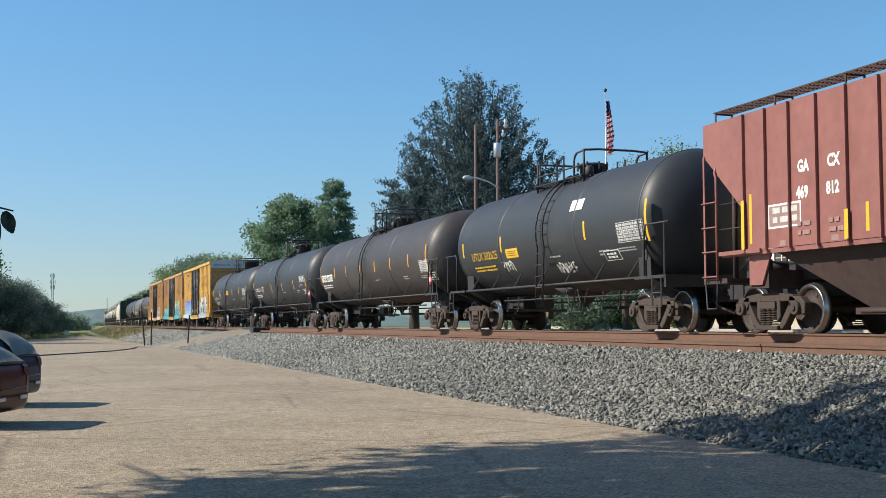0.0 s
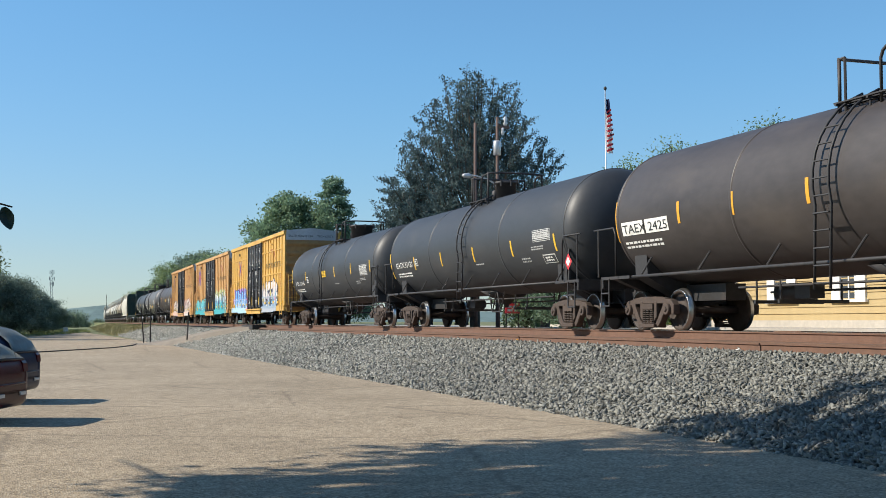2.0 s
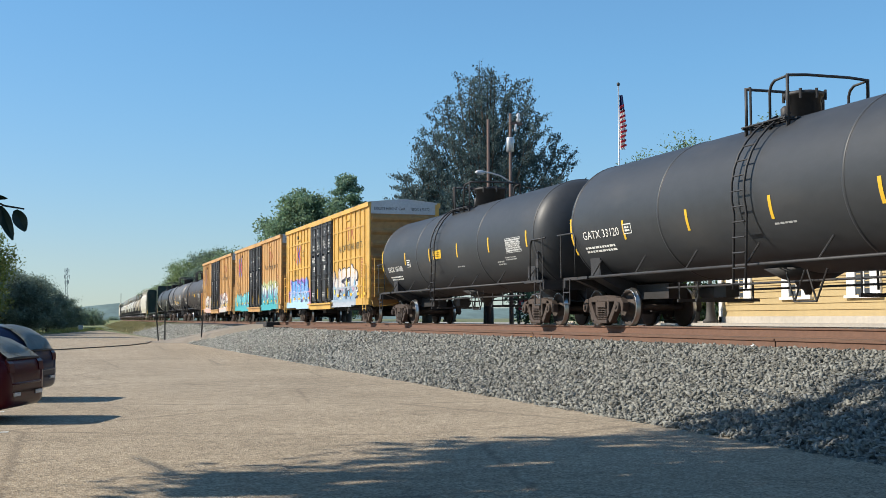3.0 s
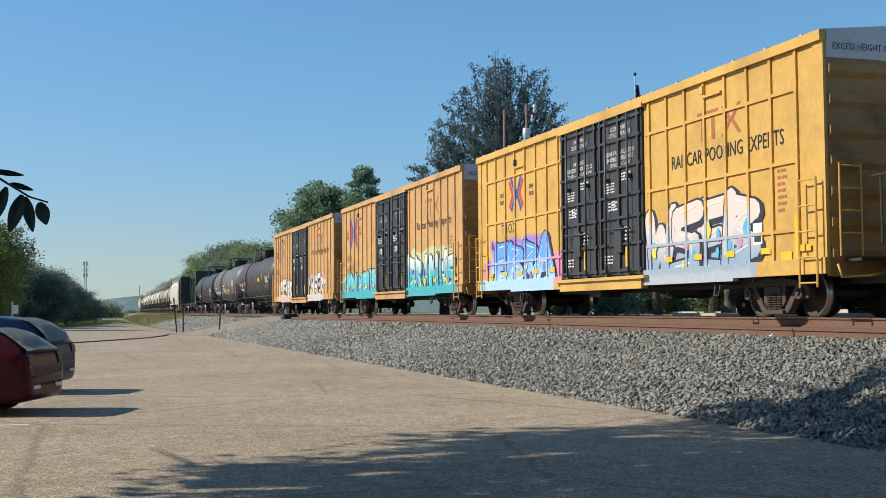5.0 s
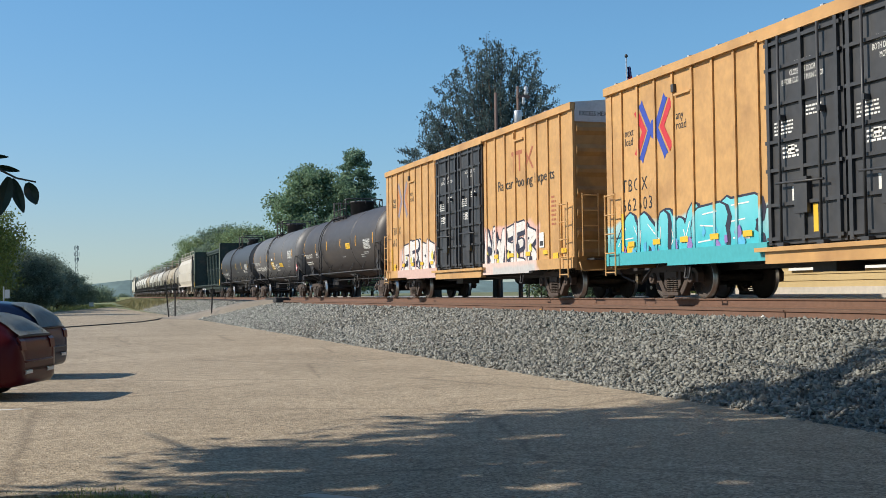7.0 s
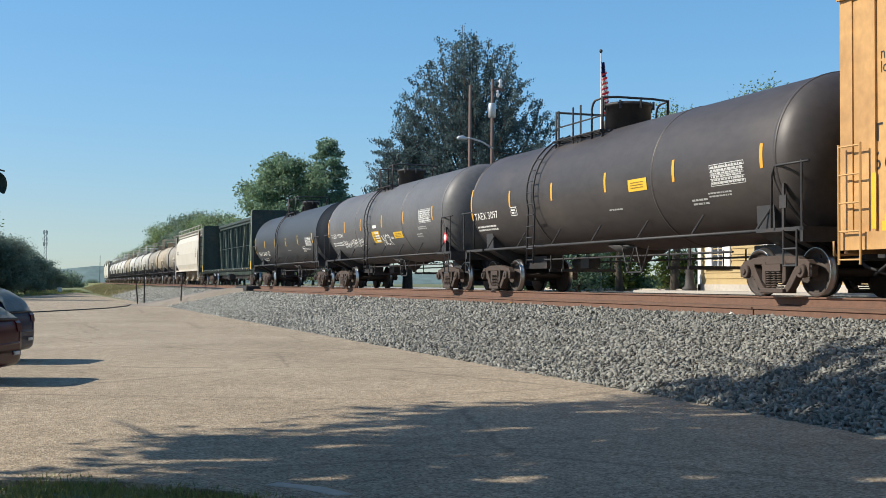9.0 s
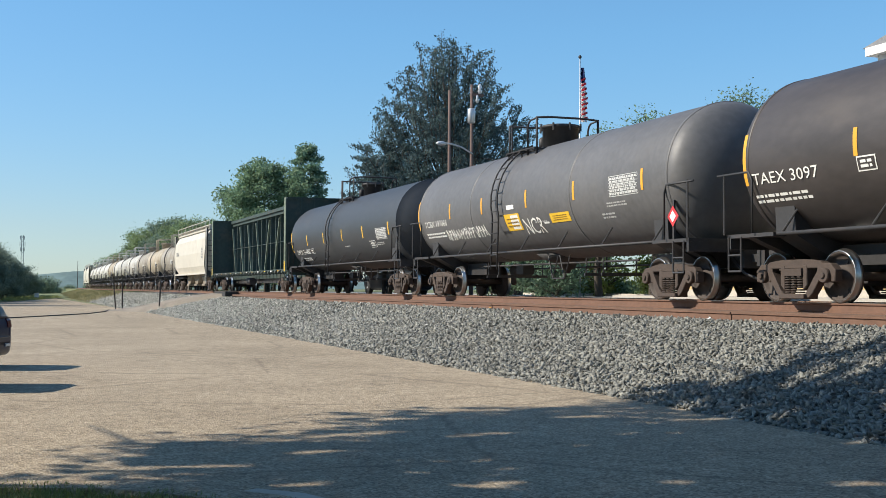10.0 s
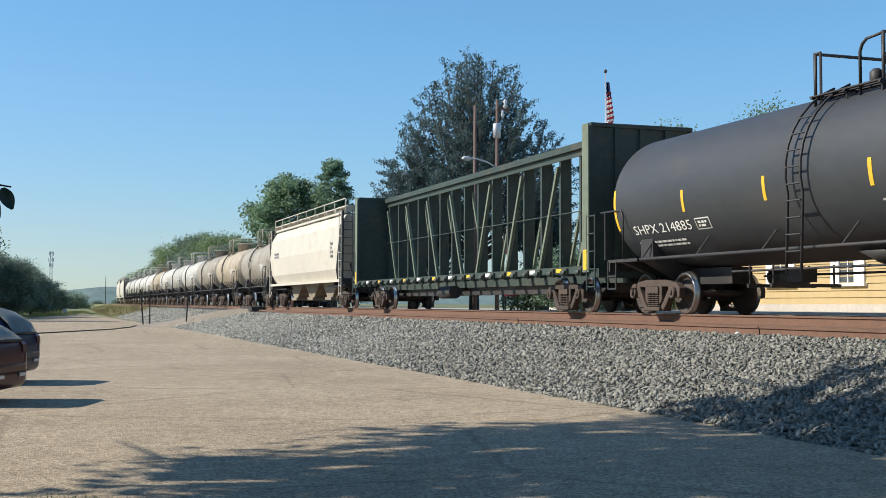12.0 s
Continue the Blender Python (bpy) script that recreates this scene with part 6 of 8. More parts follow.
solid("ground", lambda bm: bm.faces.new([bm.verts.new(p) for p in ((-2500, -2500, -0.06), (2500, -2500, -0.06), (2500, 2500, -0.06), (-2500, 2500, -0.06))]), GROUND, "dry grassy ground", "ground", kind="structure")


def lot_mesh(bm):
    edge = [(-45, 10.4), (-0.2, 10.3), (0.8, 9.9), (1.5, 9.2), (2.2, 8.0), (2.6, 6.0), (3.0, -25), (8.75, -25), (8.75, 60), (8.4, 84), (7.8, 125), (6.8, 180), (-0.8, 131), (-7, 121), (-45, 121)]
    up, low = [bm.verts.new((*p, 0.0)) for p in edge], [bm.verts.new((*p, -0.25)) for p in edge]
    bm.faces.new(up)
    for i in range(len(edge)):
        bm.faces.new((up[i], up[i - 1], low[i - 1], low[i]))


solid("car_park", lot_mesh, LOT, "worn tan gravelly asphalt car park", "pavement", kind="structure")
solid("far_side", lambda bm: box(bm, 18.7, 300, -100, 700, -0.3, 1.20), GROUND, "level grassy ground beyond the railway", "ground", kind="structure")
solid("road", lambda bm: box(bm, 17.5, 29, -60, 130, 0.6, 1.30), ROAD, "grey asphalt road and yard beside the track", "road", kind="structure")
solid("platform", lambda bm: box(bm, 20.6, 23.0, -40, 38.5, 0.9, 1.40), ROAD, "pale concrete platform beside the depot", "pavement", kind="structure")


def grass_blades(bm_points, size, seed):
    rnd = np.random.default_rng(seed)
    pts = np.array(bm_points)
    n = len(pts)
    a = rnd.uniform(0, 2 * math.pi, n)
    h = size * rnd.uniform(0.5, 1.3, n)
    w = h * 0.12
    lean = rnd.normal(0, 0.4, (n, 2)) * h[:, None]
    d = np.stack([np.cos(a) * w, np.sin(a) * w, np.zeros(n)], 1)
    tip = pts + np.concatenate([lean, h[:, None]], 1)
    v = np.stack([pts - d, pts + d, tip], 1).reshape(-1, 3)
    f = np.arange(3 * n).reshape(-1, 3)
    me = bpy.data.meshes.new("grass")
    me.from_pydata(v.tolist(), [], f.tolist())
    return me


LEAF_GRASS = surface("grass_blade", (0.20, 0.22, 0.065), rough=0.7, vary=0.45, big=0.8, small=5, bump=0, by_island=0.8)
LEAF_STRAW = surface("straw_blade", (0.30, 0.26, 0.13), rough=0.8, vary=0.45, big=0.4, small=3, bump=0, by_island=0.8)
rg = np.random.default_rng(5)
pts = []
while len(pts) < 30000:
    x, y = rg.uniform(-4, 2.4), rg.uniform(6.5, 10.9)
    edge = 10.5 - 0.25 * max(0, x) - 0.32 * max(0, x) ** 2 + 0.12 * noise.noise((x * 2.2, 0, 0))
    if y < edge - 0.5 * rg.random() ** 3 and noise.noise((x * 1.6, y * 1.6, 5)) > -0.3:
        pts.append((x, y, -0.03))
lawn = new("grass", grass_blades(pts, 0.055, 6))
lawn.data.materials.append(LEAF_GRASS)
tagged(lawn, "rough green grass at the car park's edge", "grass", kind="stuff")
solid("verge", lambda bm: bm.faces.new([bm.verts.new(p) for p in ((-45, 121.2, 0.02), (-7, 121.2, 0.02), (-0.8, 131.2, 0.02), (6.8, 180, 0.03), (10.5, 205, 0.03), (13, 320, 0.1), (4, 320, 0.1), (-45, 150, 0.05))]), VERGE, "strip of green and dry grass", "grass", kind="structure")
pts = [(rg.uniform(-12, 8), rg.uniform(121, 215), 0.0) for _ in range(16000)]
pts = [p for p in pts if p[0] < -0.8 + (p[1] - 131) * 0.155 and p[0] > -12 + (p[1] - 131) * 0.10 and noise.noise((p[0] * 0.5, p[1] * 0.12, 0)) > -0.15]
tall = new("grass", grass_blades(pts, 0.32, 7))
tall.data.materials.append(LEAF_GRASS)
pts = []
for _ in range(9000):
    a, b = rg.uniform(140, 300), rg.uniform(TOE - 1.5, -2.2)
    pts.append((line(a)[0] + b, a, bank_height(b) - 0.05))
scrub = new("grass", grass_blades(pts, 0.4, 8))
scrub.data.materials.append(LEAF_STRAW)
tagged(scrub, "dry straw-coloured grass on the railway bank", "grass", kind="stuff")
tagged(tall, "longer green grass below the trees", "grass", kind="stuff")

# painted bay lines on the car park
for k, (xa, ya) in enumerate(((-0.75, 22.2), (-0.55, 18.2))):
    solid("bay_line", lambda bm, xa=xa, ya=ya: box(bm, xa - 4.5, xa, ya - 0.06, ya + 0.06, 0.0, 0.005), PAINT_WHITE, "worn white parking bay line", "road marking", "bay lines")
solid("paint_mark", lambda bm: prism(bm, [(1.78, 9.42), (2.02, 9.16), (2.2, 8.8), (2.34, 8.8), (2.2, 9.18), (1.9, 9.5)], "z", 0.0, 0.006), CONCRETE, "worn white paint on asphalt", "road marking")


# ---- track ----
def rail_mesh(offset, top, s0, s1, step):
    def fill(bm):
        prof = [(-0.07, -0.19), (0.07, -0.19), (0.07, -0.175), (0.012, -0.15), (0.010, -0.05), (0.037, -0.035), (0.037, -0.004), (-0.037, -0.004), (-0.037, -0.035), (-0.010, -0.05), (-0.012, -0.15), (-0.07, -0.175)]
        rows = []
        s = s0
        while s <= s1:
            x, _ = line(s)
            rows.append([bm.verts.new((x + offset + o, s, top + z)) for o, z in prof])
            s += step
        n = len(prof)
        for a, b in zip(rows, rows[1:]):
            for i in range(n):
                bm.faces.new((a[i], a[(i + 1) % n], b[(i + 1) % n], b[i]))
        bm.faces.new(rows[0]); bm.faces.new(rows[-1])
    return fill


def rail_cap(offset):
    def fill(bm):
        rows = []
        for k in range(131):
            s = -240 + k * 6.0
            x, _ = line(s)
            rows.append([bm.verts.new((x + offset + o, s, RAIL + z)) for o, z in ((-0.034, -0.003), (0.034, -0.003), (0.034, 0.0), (-0.034, 0.0))])
        for a, b in zip(rows, rows[1:]):
            for i in range(4):
                bm.faces.new((a[i], a[(i + 1) % 4], b[(i + 1) % 4], b[i]))
    return fill


for side in (-0.755, 0.755):
    rail = solid("rail", rail_mesh(side, RAIL, -240, 540, 6.0), RUST_STEEL, "rusty steel rail with a bright running surface", "rail", kind="structure")
    part("running_surface", rail_cap(side), RAIL_TOP, rail)
spare = thing("spare_rail", "rusty spare rail lying along the tie ends", "rail")
for k in range(9):
    part("rail_length", rail_mesh(-1.33, 1.19, -40 + k * 11.9, -40 + k * 11.9 + 11.86, 5.93), RUST_STEEL, spare)

RUST_DIRT = surface("rusty_dirt", (0.150, 0.088, 0.060), rough=0.95, vary=0.3, big=1.2, small=14, bump=0.3, stain=(0.09, 0.06, 0.045), stain_amount=0.6, stretch=(1, 0.25, 1))
def dirt_strip(o0, o1, z):
    def fill(bm):
        rows = []
        for k in range(61):
            y = -40 + k * 2.0
            x, _ = line(y)
            rows.append([bm.verts.new((x + o, y, zz + 0.006 * noise.noise((y, o, 0)))) for o, zz in ((o0, z - 0.1), (o0, z), ((o0 + o1) / 2, z + 0.004), (o1, z), (o1, z - 0.1))])
        for a, b in zip(rows, rows[1:]):
            for i in range(4):
                bm.faces.new((a[i], a[i + 1], b[i + 1], b[i]))
    return fill
solid("track_bed", dirt_strip(-1.265, -0.84, 1.207), RUST_DIRT, "rust-brown dirt over the tie ends", "track bed", kind="structure")
solid("track_bed", dirt_strip(-0.67, 0.67, 1.203), RUST_DIRT, "rust-brown dirt between the rails", "track bed", kind="structure")

# road crossing: a sloped asphalt approach, rubber panels at its edge
def ramp_mesh(bm):
    near, far = [], []
    for i in range(13):
        k = i / 12
        z = 1.28 * (3 * k * k - 2 * k ** 3) if k < 1 else 1.28
        near.append((6.4 + 7.0 * k, 84.2 - 10.5 * k, z + 0.02))
        far.append((6.4 + 7.0 * k, 88.4 - 10.5 * k, z + 0.02))
    a, b = [bm.verts.new(p) for p in near], [bm.verts.new(p) for p in far]
    c = [bm.verts.new((x - 0.25, y - 0.55, -0.1)) for x, y, z in near]
    for i in range(12):
        bm.faces.new((a[i], a[i + 1], b[i + 1], b[i]))
        bm.faces.new((c[i], c[i + 1], a[i + 1], a[i]))


solid("crossing_ramp", ramp_mesh, RAMP, "grey asphalt ramp rising to the track", "road", kind="structure")
crossing = thing("crossing", "black rubber level crossing panels between the rails", "level crossing", kind="structure")
for i in range(2):
    for o, w in ((-1.25, 0.42), (0.0, 0.64), (1.25, 0.42)):
        part("panel", lambda bm, i=i, o=o, w=w: box(bm, TRACK + o - w, TRACK + o + w, 73.6 + i * 2.1, 75.6 + i * 2.1, 1.1, RAIL - 0.006), RUBBER, crossing, bevel=0.02)


# ---- trees ----
def leaf_cloud(points, size, seed, droop=0.0, long=2.0):
    """Many small pointed leaves, one at each point, turned at random."""
    rnd = np.random.default_rng(seed)
    p = np.asarray(points, float)
    n = len(p)
    d = rnd.normal(0, 1, (n, 3)); d[:, 2] -= droop
    d /= np.linalg.norm(d, axis=1)[:, None]
    e = np.cross(d, rnd.normal(0, 1, (n, 3)))
    e /= np.linalg.norm(e, axis=1)[:, None] + 1e-9
    s = size * rnd.uniform(0.6, 1.35, n)[:, None]
    v = np.stack([p - d * s * 0.5, p + e * s * 0.5 / long, p + d * s * 0.5, p - e * s * 0.5 / long], 1).reshape(-1, 3)
    me = bpy.data.meshes.new("crown")
    me.vertices.add(4 * n); me.vertices.foreach_set("co", v.ravel())
    me.loops.add(4 * n); me.loops.foreach_set("vertex_index", np.arange(4 * n))
    me.polygons.add(n); me.polygons.foreach_set("loop_start", np.arange(0, 4 * n, 4)); me.polygons.foreach_set("loop_total", np.full(n, 4))
    me.update(calc_edges=True)
    return me


def leaf_material(name, base, vary=0.45, light=0.25):
    m, n, l, p = node_material(name)
    g = n.new("ShaderNodeNewGeometry")
    co = n.new("ShaderNodeTexCoord")
    t = n.new("ShaderNodeTexNoise"); t.inputs["Scale"].default_value, t.inputs["Detail"].default_value = 0.45, 3
    l.new(co.outputs["Object"], t.inputs["Vector"])
    add = n.new("ShaderNodeMath"); add.operation = "MULTIPLY_ADD"
    l.new(g.outputs["Random Per Island"], add.inputs[0]); add.inputs[1].default_value = 0.5; l.new(t.outputs["Fac"], add.inputs[2])
    r = n.new("ShaderNodeMapRange")
    r.inputs["From Min"].default_value, r.inputs["From Max"].default_value = 0.4, 1.1
    r.inputs["To Min"].default_value, r.inputs["To Max"].default_value = 1 - vary, 1 + vary
    l.new(add.outputs[0], r.inputs["Value"])
    s = n.new("ShaderNodeVectorMath"); s.operation = "SCALE"; s.inputs[0].default_value = base
    l.new(r.outputs[0], s.inputs["Scale"]); l.new(s.outputs[0], p.inputs["Base Color"])
    p.inputs["Roughness"].default_value = 0.6
    p.inputs["Specular IOR Level"].default_value = 0.3
    tr = n.new("ShaderNodeBsdfTranslucent")
    l.new(s.outputs[0], tr.inputs["Color"])
    mix = n.new("ShaderNodeMixShader"); mix.inputs[0].default_value = light
    out = n["Material Output"]
    l.new(p.outputs[0], mix.inputs[1]); l.new(tr.outputs[0], mix.inputs[2]); l.new(mix.outputs[0], out.inputs["Surface"])
    return m


LEAF_DARK = leaf_material("leaf_dark", (0.085, 0.130, 0.130), 0.5, 0.35)
# green, far, wood and needle leaves are lightened: distance haze put into the colours
LEAF_GREEN = leaf_material("leaf_green", (0.19, 0.275, 0.16), 0.5, 0.42)
LEAF_FAR = leaf_material("leaf_far", (0.19, 0.255, 0.18), 0.5, 0.42)
LEAF_LIGHT = leaf_material("leaf_light", (0.23, 0.30, 0.15), 0.5, 0.45)
LEAF_BRIGHT = leaf_material("leaf_bright", (0.15, 0.20, 0.055), 0.4, 0.3)
LEAF_HAZY_WOOD = leaf_material("leaf_hedge", (0.19, 0.245, 0.19), 0.55, 0.5)
LEAF_BLUE = leaf_material("needle_blue", (0.18, 0.27, 0.18), 0.5, 0.4)
BARK = surface("bark", (0.085, 0.07, 0.055), rough=0.95, vary=0.35, big=1, small=9, bump=0.6)


def limb(bm, pts, r0, r1, n=6):
    k = len(pts) - 1
    for i in range(k):
        tube(bm, pts[i], pts[i + 1], r0 + (r1 - r0) * i / k, n, r0 + (r1 - r0) * (i + 1) / k, caps=False)


def tree(name, label, at, height, spread, leaf, material, count, seed, crown_from=0.25, shape="round", clump=0.35, rise=0.5, limbs=26, top=None, keep=None, droop=0.2, group="", twigs=0):
    """A tree with a tapered trunk, limbs that fork, and a crown of small leaves in clumps along the twigs."""
    rnd = random.Random(seed)
    ob = thing(name, label, "tree", group, at=at)
    wood = bmesh.new()
    lean = [Vector((rnd.uniform(-0.1, 0.1) * i, rnd.uniform(-0.1, 0.1) * i, height * i / 6)) for i in range(7)]
    limb(wood, lean, height * 0.022 + 0.04, 0.03, 8)
    ends = []
    for k in range(limbs):
        f = crown_from + (1 - crown_from) * (k + rnd.random()) / limbs
        base = lean[0].lerp(lean[-1], f)
        a = k * 2.4 + rnd.uniform(-0.4, 0.4)
        g = (f - crown_from) / (1 - crown_from)
        if shape == "cone":
            reach = spread * (1.02 - g) ** 0.85
        elif shape == "dome":
            reach = spread * (1.0 - g) ** 0.72 + 0.2
        elif shape == "spread":
            reach = spread * (0.55 + 0.75 * math.sin(math.pi * min(g * 0.9 + 0.1, 1))) * (1 - 0.55 * g ** 3)
        else:
            reach = spread * (math.sin(math.pi * (0.18 + 0.8 * g)) ** 0.6)
        reach *= rnd.uniform(0.72, 1.12)
        up = rise * reach * rnd.uniform(0.6, 1.3)
        pts = [base]
        for i in range(1, 5):
            q = i / 4
            pts.append(base + Vector((math.cos(a) * reach * q, math.sin(a) * reach * q, up * q ** 1.3)) + Vector((rnd.uniform(-1, 1), rnd.uniform(-1, 1), rnd.uniform(-1, 1))) * 0.06 * reach)
        limb(wood, pts, 0.02 + 0.016 * reach, 0.012, 5)
        ends.append((pts, reach))
        for k2 in range(twigs):
            q = 0.18 + 0.82 * (k2 + rnd.random()) / twigs
            i = min(int(q * 4), 3)
            start = pts[i].lerp(pts[i + 1], q * 4 - i)
            b = a + (1 if k2 % 2 else -1) * rnd.uniform(0.45, 0.95)
            ln = (0.25 + 0.30 * reach) * (1.15 - 0.75 * q) * rnd.uniform(0.7, 1.3)
            sub = [start, start + Vector((math.cos(b), math.sin(b), rise * rnd.uniform(0.3, 0.9))) * ln * 0.5, start + Vector((math.cos(b), math.sin(b), rise * rnd.uniform(0.6, 1.3))) * ln]
            limb(wood, sub, 0.014, 0.007, 3)
            ends.append((sub, ln * 1.6))
        for _ in range(0 if twigs else 3):
            i = rnd.randint(1, 3)
            q = pts[i]
            b = a + rnd.uniform(-1.0, 1.0)
            ln = reach * rnd.uniform(0.25, 0.5)
            sub = [q, q + Vector((math.cos(b), math.sin(b), rise * rnd.uniform(0.3, 1.4))) * ln * 0.5, q + Vector((math.cos(b), math.sin(b), rise * rnd.uniform(0.6, 1.6))) * ln]
            limb(wood, sub, 0.02, 0.01, 4)
            ends.append((sub, ln))
    part("trunk", wood, BARK, ob, "brown bark trunk and limbs")
    rg = np.random.default_rng(seed)
    weight = np.array([r for _, r in ends]); weight /= weight.sum()
    which = rg.choice(len(ends), count, p=weight)
    t = rg.beta(2.2, 1.0, count)
    pos = np.empty((count, 3))
    tables = [np.array([list(p) for p in pts]) for pts, _ in ends]
    for k in range(len(ends)):
        idx = np.where(which == k)[0]
        tab = tables[k]
        u = t[idx] * (len(tab) - 1)
        i = np.minimum(u.astype(int), len(tab) - 2)
        fr = (u - i)[:, None]
        pos[idx] = tab[i] * (1 - fr) + tab[i + 1] * fr
    # twigs: leaves gather in small clumps off the limb
    m = max(count // 14, 1)
    off = rg.normal(0, 1, (m, 3)) * clump
    pos += off[rg.integers(0, m, count)] * np.array([1, 1, 0.7]) + rg.normal(0, clump * 0.28, (count, 3))
    if keep is not None:
        pos = pos[keep(pos + np.array(at))]
    me = leaf_cloud(pos, leaf, seed + 1, droop)
    me.materials.append(material)
    crown = new("crown", me)
    crown.parent = ob
    crown["label"] = "crown of many small leaves"
    return ob


def fan_tree(name, label, at, top, mid, radius, leaf, material, count, seed, stems=64, twigs=15, fork=2.0, open_at=88):
    """A tree whose stems fan upward from low on the trunk, with feathery twigs that end on a dome."""
    rnd = random.Random(seed)
    ob = thing(name, label, "tree", at=at)
    wood = bmesh.new()
    limb(wood, [Vector((0, 0, top * 0.9 * i / 6)) for i in range(7)], 0.28, 0.03, 8)
    paths, weight = [], []
    for k in range(stems):
        a = k * 2.39996 + rnd.uniform(-0.3, 0.3)
        phi = radians(3 + (open_at - 3) * ((k + 0.5) / stems) ** 0.62)
        reach = rnd.uniform(0.80, 1.06)
        out = radius * math.sin(phi) ** 1.35 * reach
        end = Vector((out * math.cos(a), out * math.sin(a), 0))
        end.z = mid + (top - mid) * math.cos(phi) ** 1.3 * rnd.uniform(0.9, 1.02)
        start = Vector((0, 0, max(end.z * 0.5 - 0.5, fork * 0.6)))
        bow = Vector((end.x, end.y, 0)) * 0.14
        pts = [start.lerp(end, i / 5) + bow * math.sin(math.pi * i / 5) + Vector((rnd.uniform(-1, 1), rnd.uniform(-1, 1), rnd.uniform(-1, 1))) * 0.07 * (i > 0) for i in range(6)]
        limb(wood, pts, 0.07, 0.012, 5)
        paths.append([pts[3], pts[4], pts[5]]); weight.append(0.8)
        for n in range(twigs):
            q = 0.22 + 0.76 * (n + rnd.random()) / twigs
            i = min(int(q * 5), 4)
            base = pts[i].lerp(pts[i + 1], q * 5 - i)
            d = (pts[i + 1] - pts[i]).normalized()
            side = d.cross(Vector((rnd.gauss(0, 1), rnd.gauss(0, 1), rnd.gauss(0, 0.6)))).normalized()
            way = (d * math.cos(0.95) + side * math.sin(0.95) + Vector((0, 0, 0.06))).normalized()
            ln = 1.3 * (1.12 - 0.66 * q) * rnd.uniform(0.7, 1.25)
            mid_pt = base + way * ln * 0.5
            tip = mid_pt + (way * 0.8 + d * 0.25 + Vector((0, 0, 0.08))) * ln * 0.5
            limb(wood, [base, mid_pt, tip], 0.012, 0.006, 3)
            paths.append([base, mid_pt, tip]); weight.append(ln)
    part("trunk", wood, BARK, ob, "brown bark trunk and limbs")
    rg = np.random.default_rng(seed)
    w = np.array(weight); w /= w.sum()
    tab = np.array([[list(p) for p in pts] for pts in paths])[rg.choice(len(paths), count, p=w)]
    u = rg.uniform(0.1, 2.0, count)
    i = np.minimum(u.astype(int), 1)
    f = (u - i)[:, None]
    n = np.arange(count)
    pos = tab[n, i] * (1 - f) + tab[n, i + 1] * f + rg.normal(0, 0.10, (count, 3)) * np.array([1, 1, 0.6])
    me = leaf_cloud(pos, leaf, seed + 1, -0.8, 2.4)
    me.materials.append(material)
    crown = new("crown", me)
    crown.parent = ob
    crown["label"] = "crown of many small leaves"
    return ob


# the great dark tree behind the poles, with the wood and pine beyond
fan_tree("tree", "large dark-leaved tree with upswept branches behind the poles", (20.75, 56.0, 1.2), 13.5, 5.4, 5.4, 0.135, LEAF_DARK, 100000, 41, 92, 13)
fan_tree("tree", "small dark tree low beside the great tree", (25.0, 57.0, 1.2), 6.3, 4.2, 1.7, 0.135, LEAF_DARK, 12000, 58, 22, 9)
fan_tree("tree", "lower dark tree joined to the great tree's side", (17.7, 56.5, 1.2), 7.8, 3.0, 2.5, 0.14, LEAF_DARK, 36000, 42, 46, 12)
tree("tree", "broad green tree beyond the railway", (20.3, 98, 1.2), 10.5, 3.6, 0.26, LEAF_GREEN, 34000, 43, 0.2, "spread", 0.34, 0.4, 44)
tree("tree", "green pine with layered branches", (24.2, 100, 1.2), 12.7, 3.1, 0.24, LEAF_BLUE, 26000, 44, 0.2, "dome", 0.20, 0.12, 46, twigs=6)
tree("tree", "green pine with layered branches", (22.4, 94, 1.2), 6.6, 4.2, 0.26, LEAF_BLUE, 22000, 45, 0.15, "round", 0.28, 0.15, 36, twigs=5)
far_a = tree("tree", "round green tree in the far row", (0, 0, 0), 12.0, 5.5, 0.34, LEAF_FAR, 26000, 46, 0.1, "round", 0.6, 0.4, 30, group="far tree row")
far_b = tree("tree", "uneven green tree in the far row", (0, 0, 0), 11.0, 6.0, 0.34, LEAF_LIGHT, 26000, 47, 0.08, "spread", 0.65, 0.4, 30, group="far tree row")
rt = random.Random(9)
spots = []
for k in range(30):
    s = 118 + k * 9.5 + rt.uniform(-2, 2)
    x, _ = line(s)
    spots.append((x + rt.uniform(9, 13) + (3 if k < 5 else 0), s, 0.66 + 0.40 * min(1, max(0, (s - 105) / 110)) if s < 260 else 0.92))
for k in range(12):
    s = 130 + k * 16 + rt.uniform(-3, 3)
    x, _ = line(s)
    spots.append((x + rt.uniform(17, 26), s, 0.85 + 0.2 * rt.random()))
for k, (x, y, size) in enumerate(spots):
    src = far_a if k % 3 else far_b
    m = pose(x, y, 1.0, 0, 0, rt.uniform(0, 360)) @ Matrix.Scale(size * 0.86 * rt.uniform(0.72, 1.16), 4)
    if k in (0, 1):
        src.matrix_basis = m
    else:
        c = copy_thing(src, pose(0, 0, 0))
        c.matrix_basis = m

# small green trees between the flagpole and the depot
tree("tree", "young green tree near the depot", (26.6, 46.0, 1.2), 8.0, 1.3, 0.13, LEAF_GREEN, 7500, 48, 0.2, "round", 0.4, 0.8, 20)
tree("tree", "young green tree near the depot", (24.6, 47.2, 1.2), 7.2, 1.3, 0.13, LEAF_GREEN, 7500, 49, 0.2, "round", 0.4, 0.9, 22)
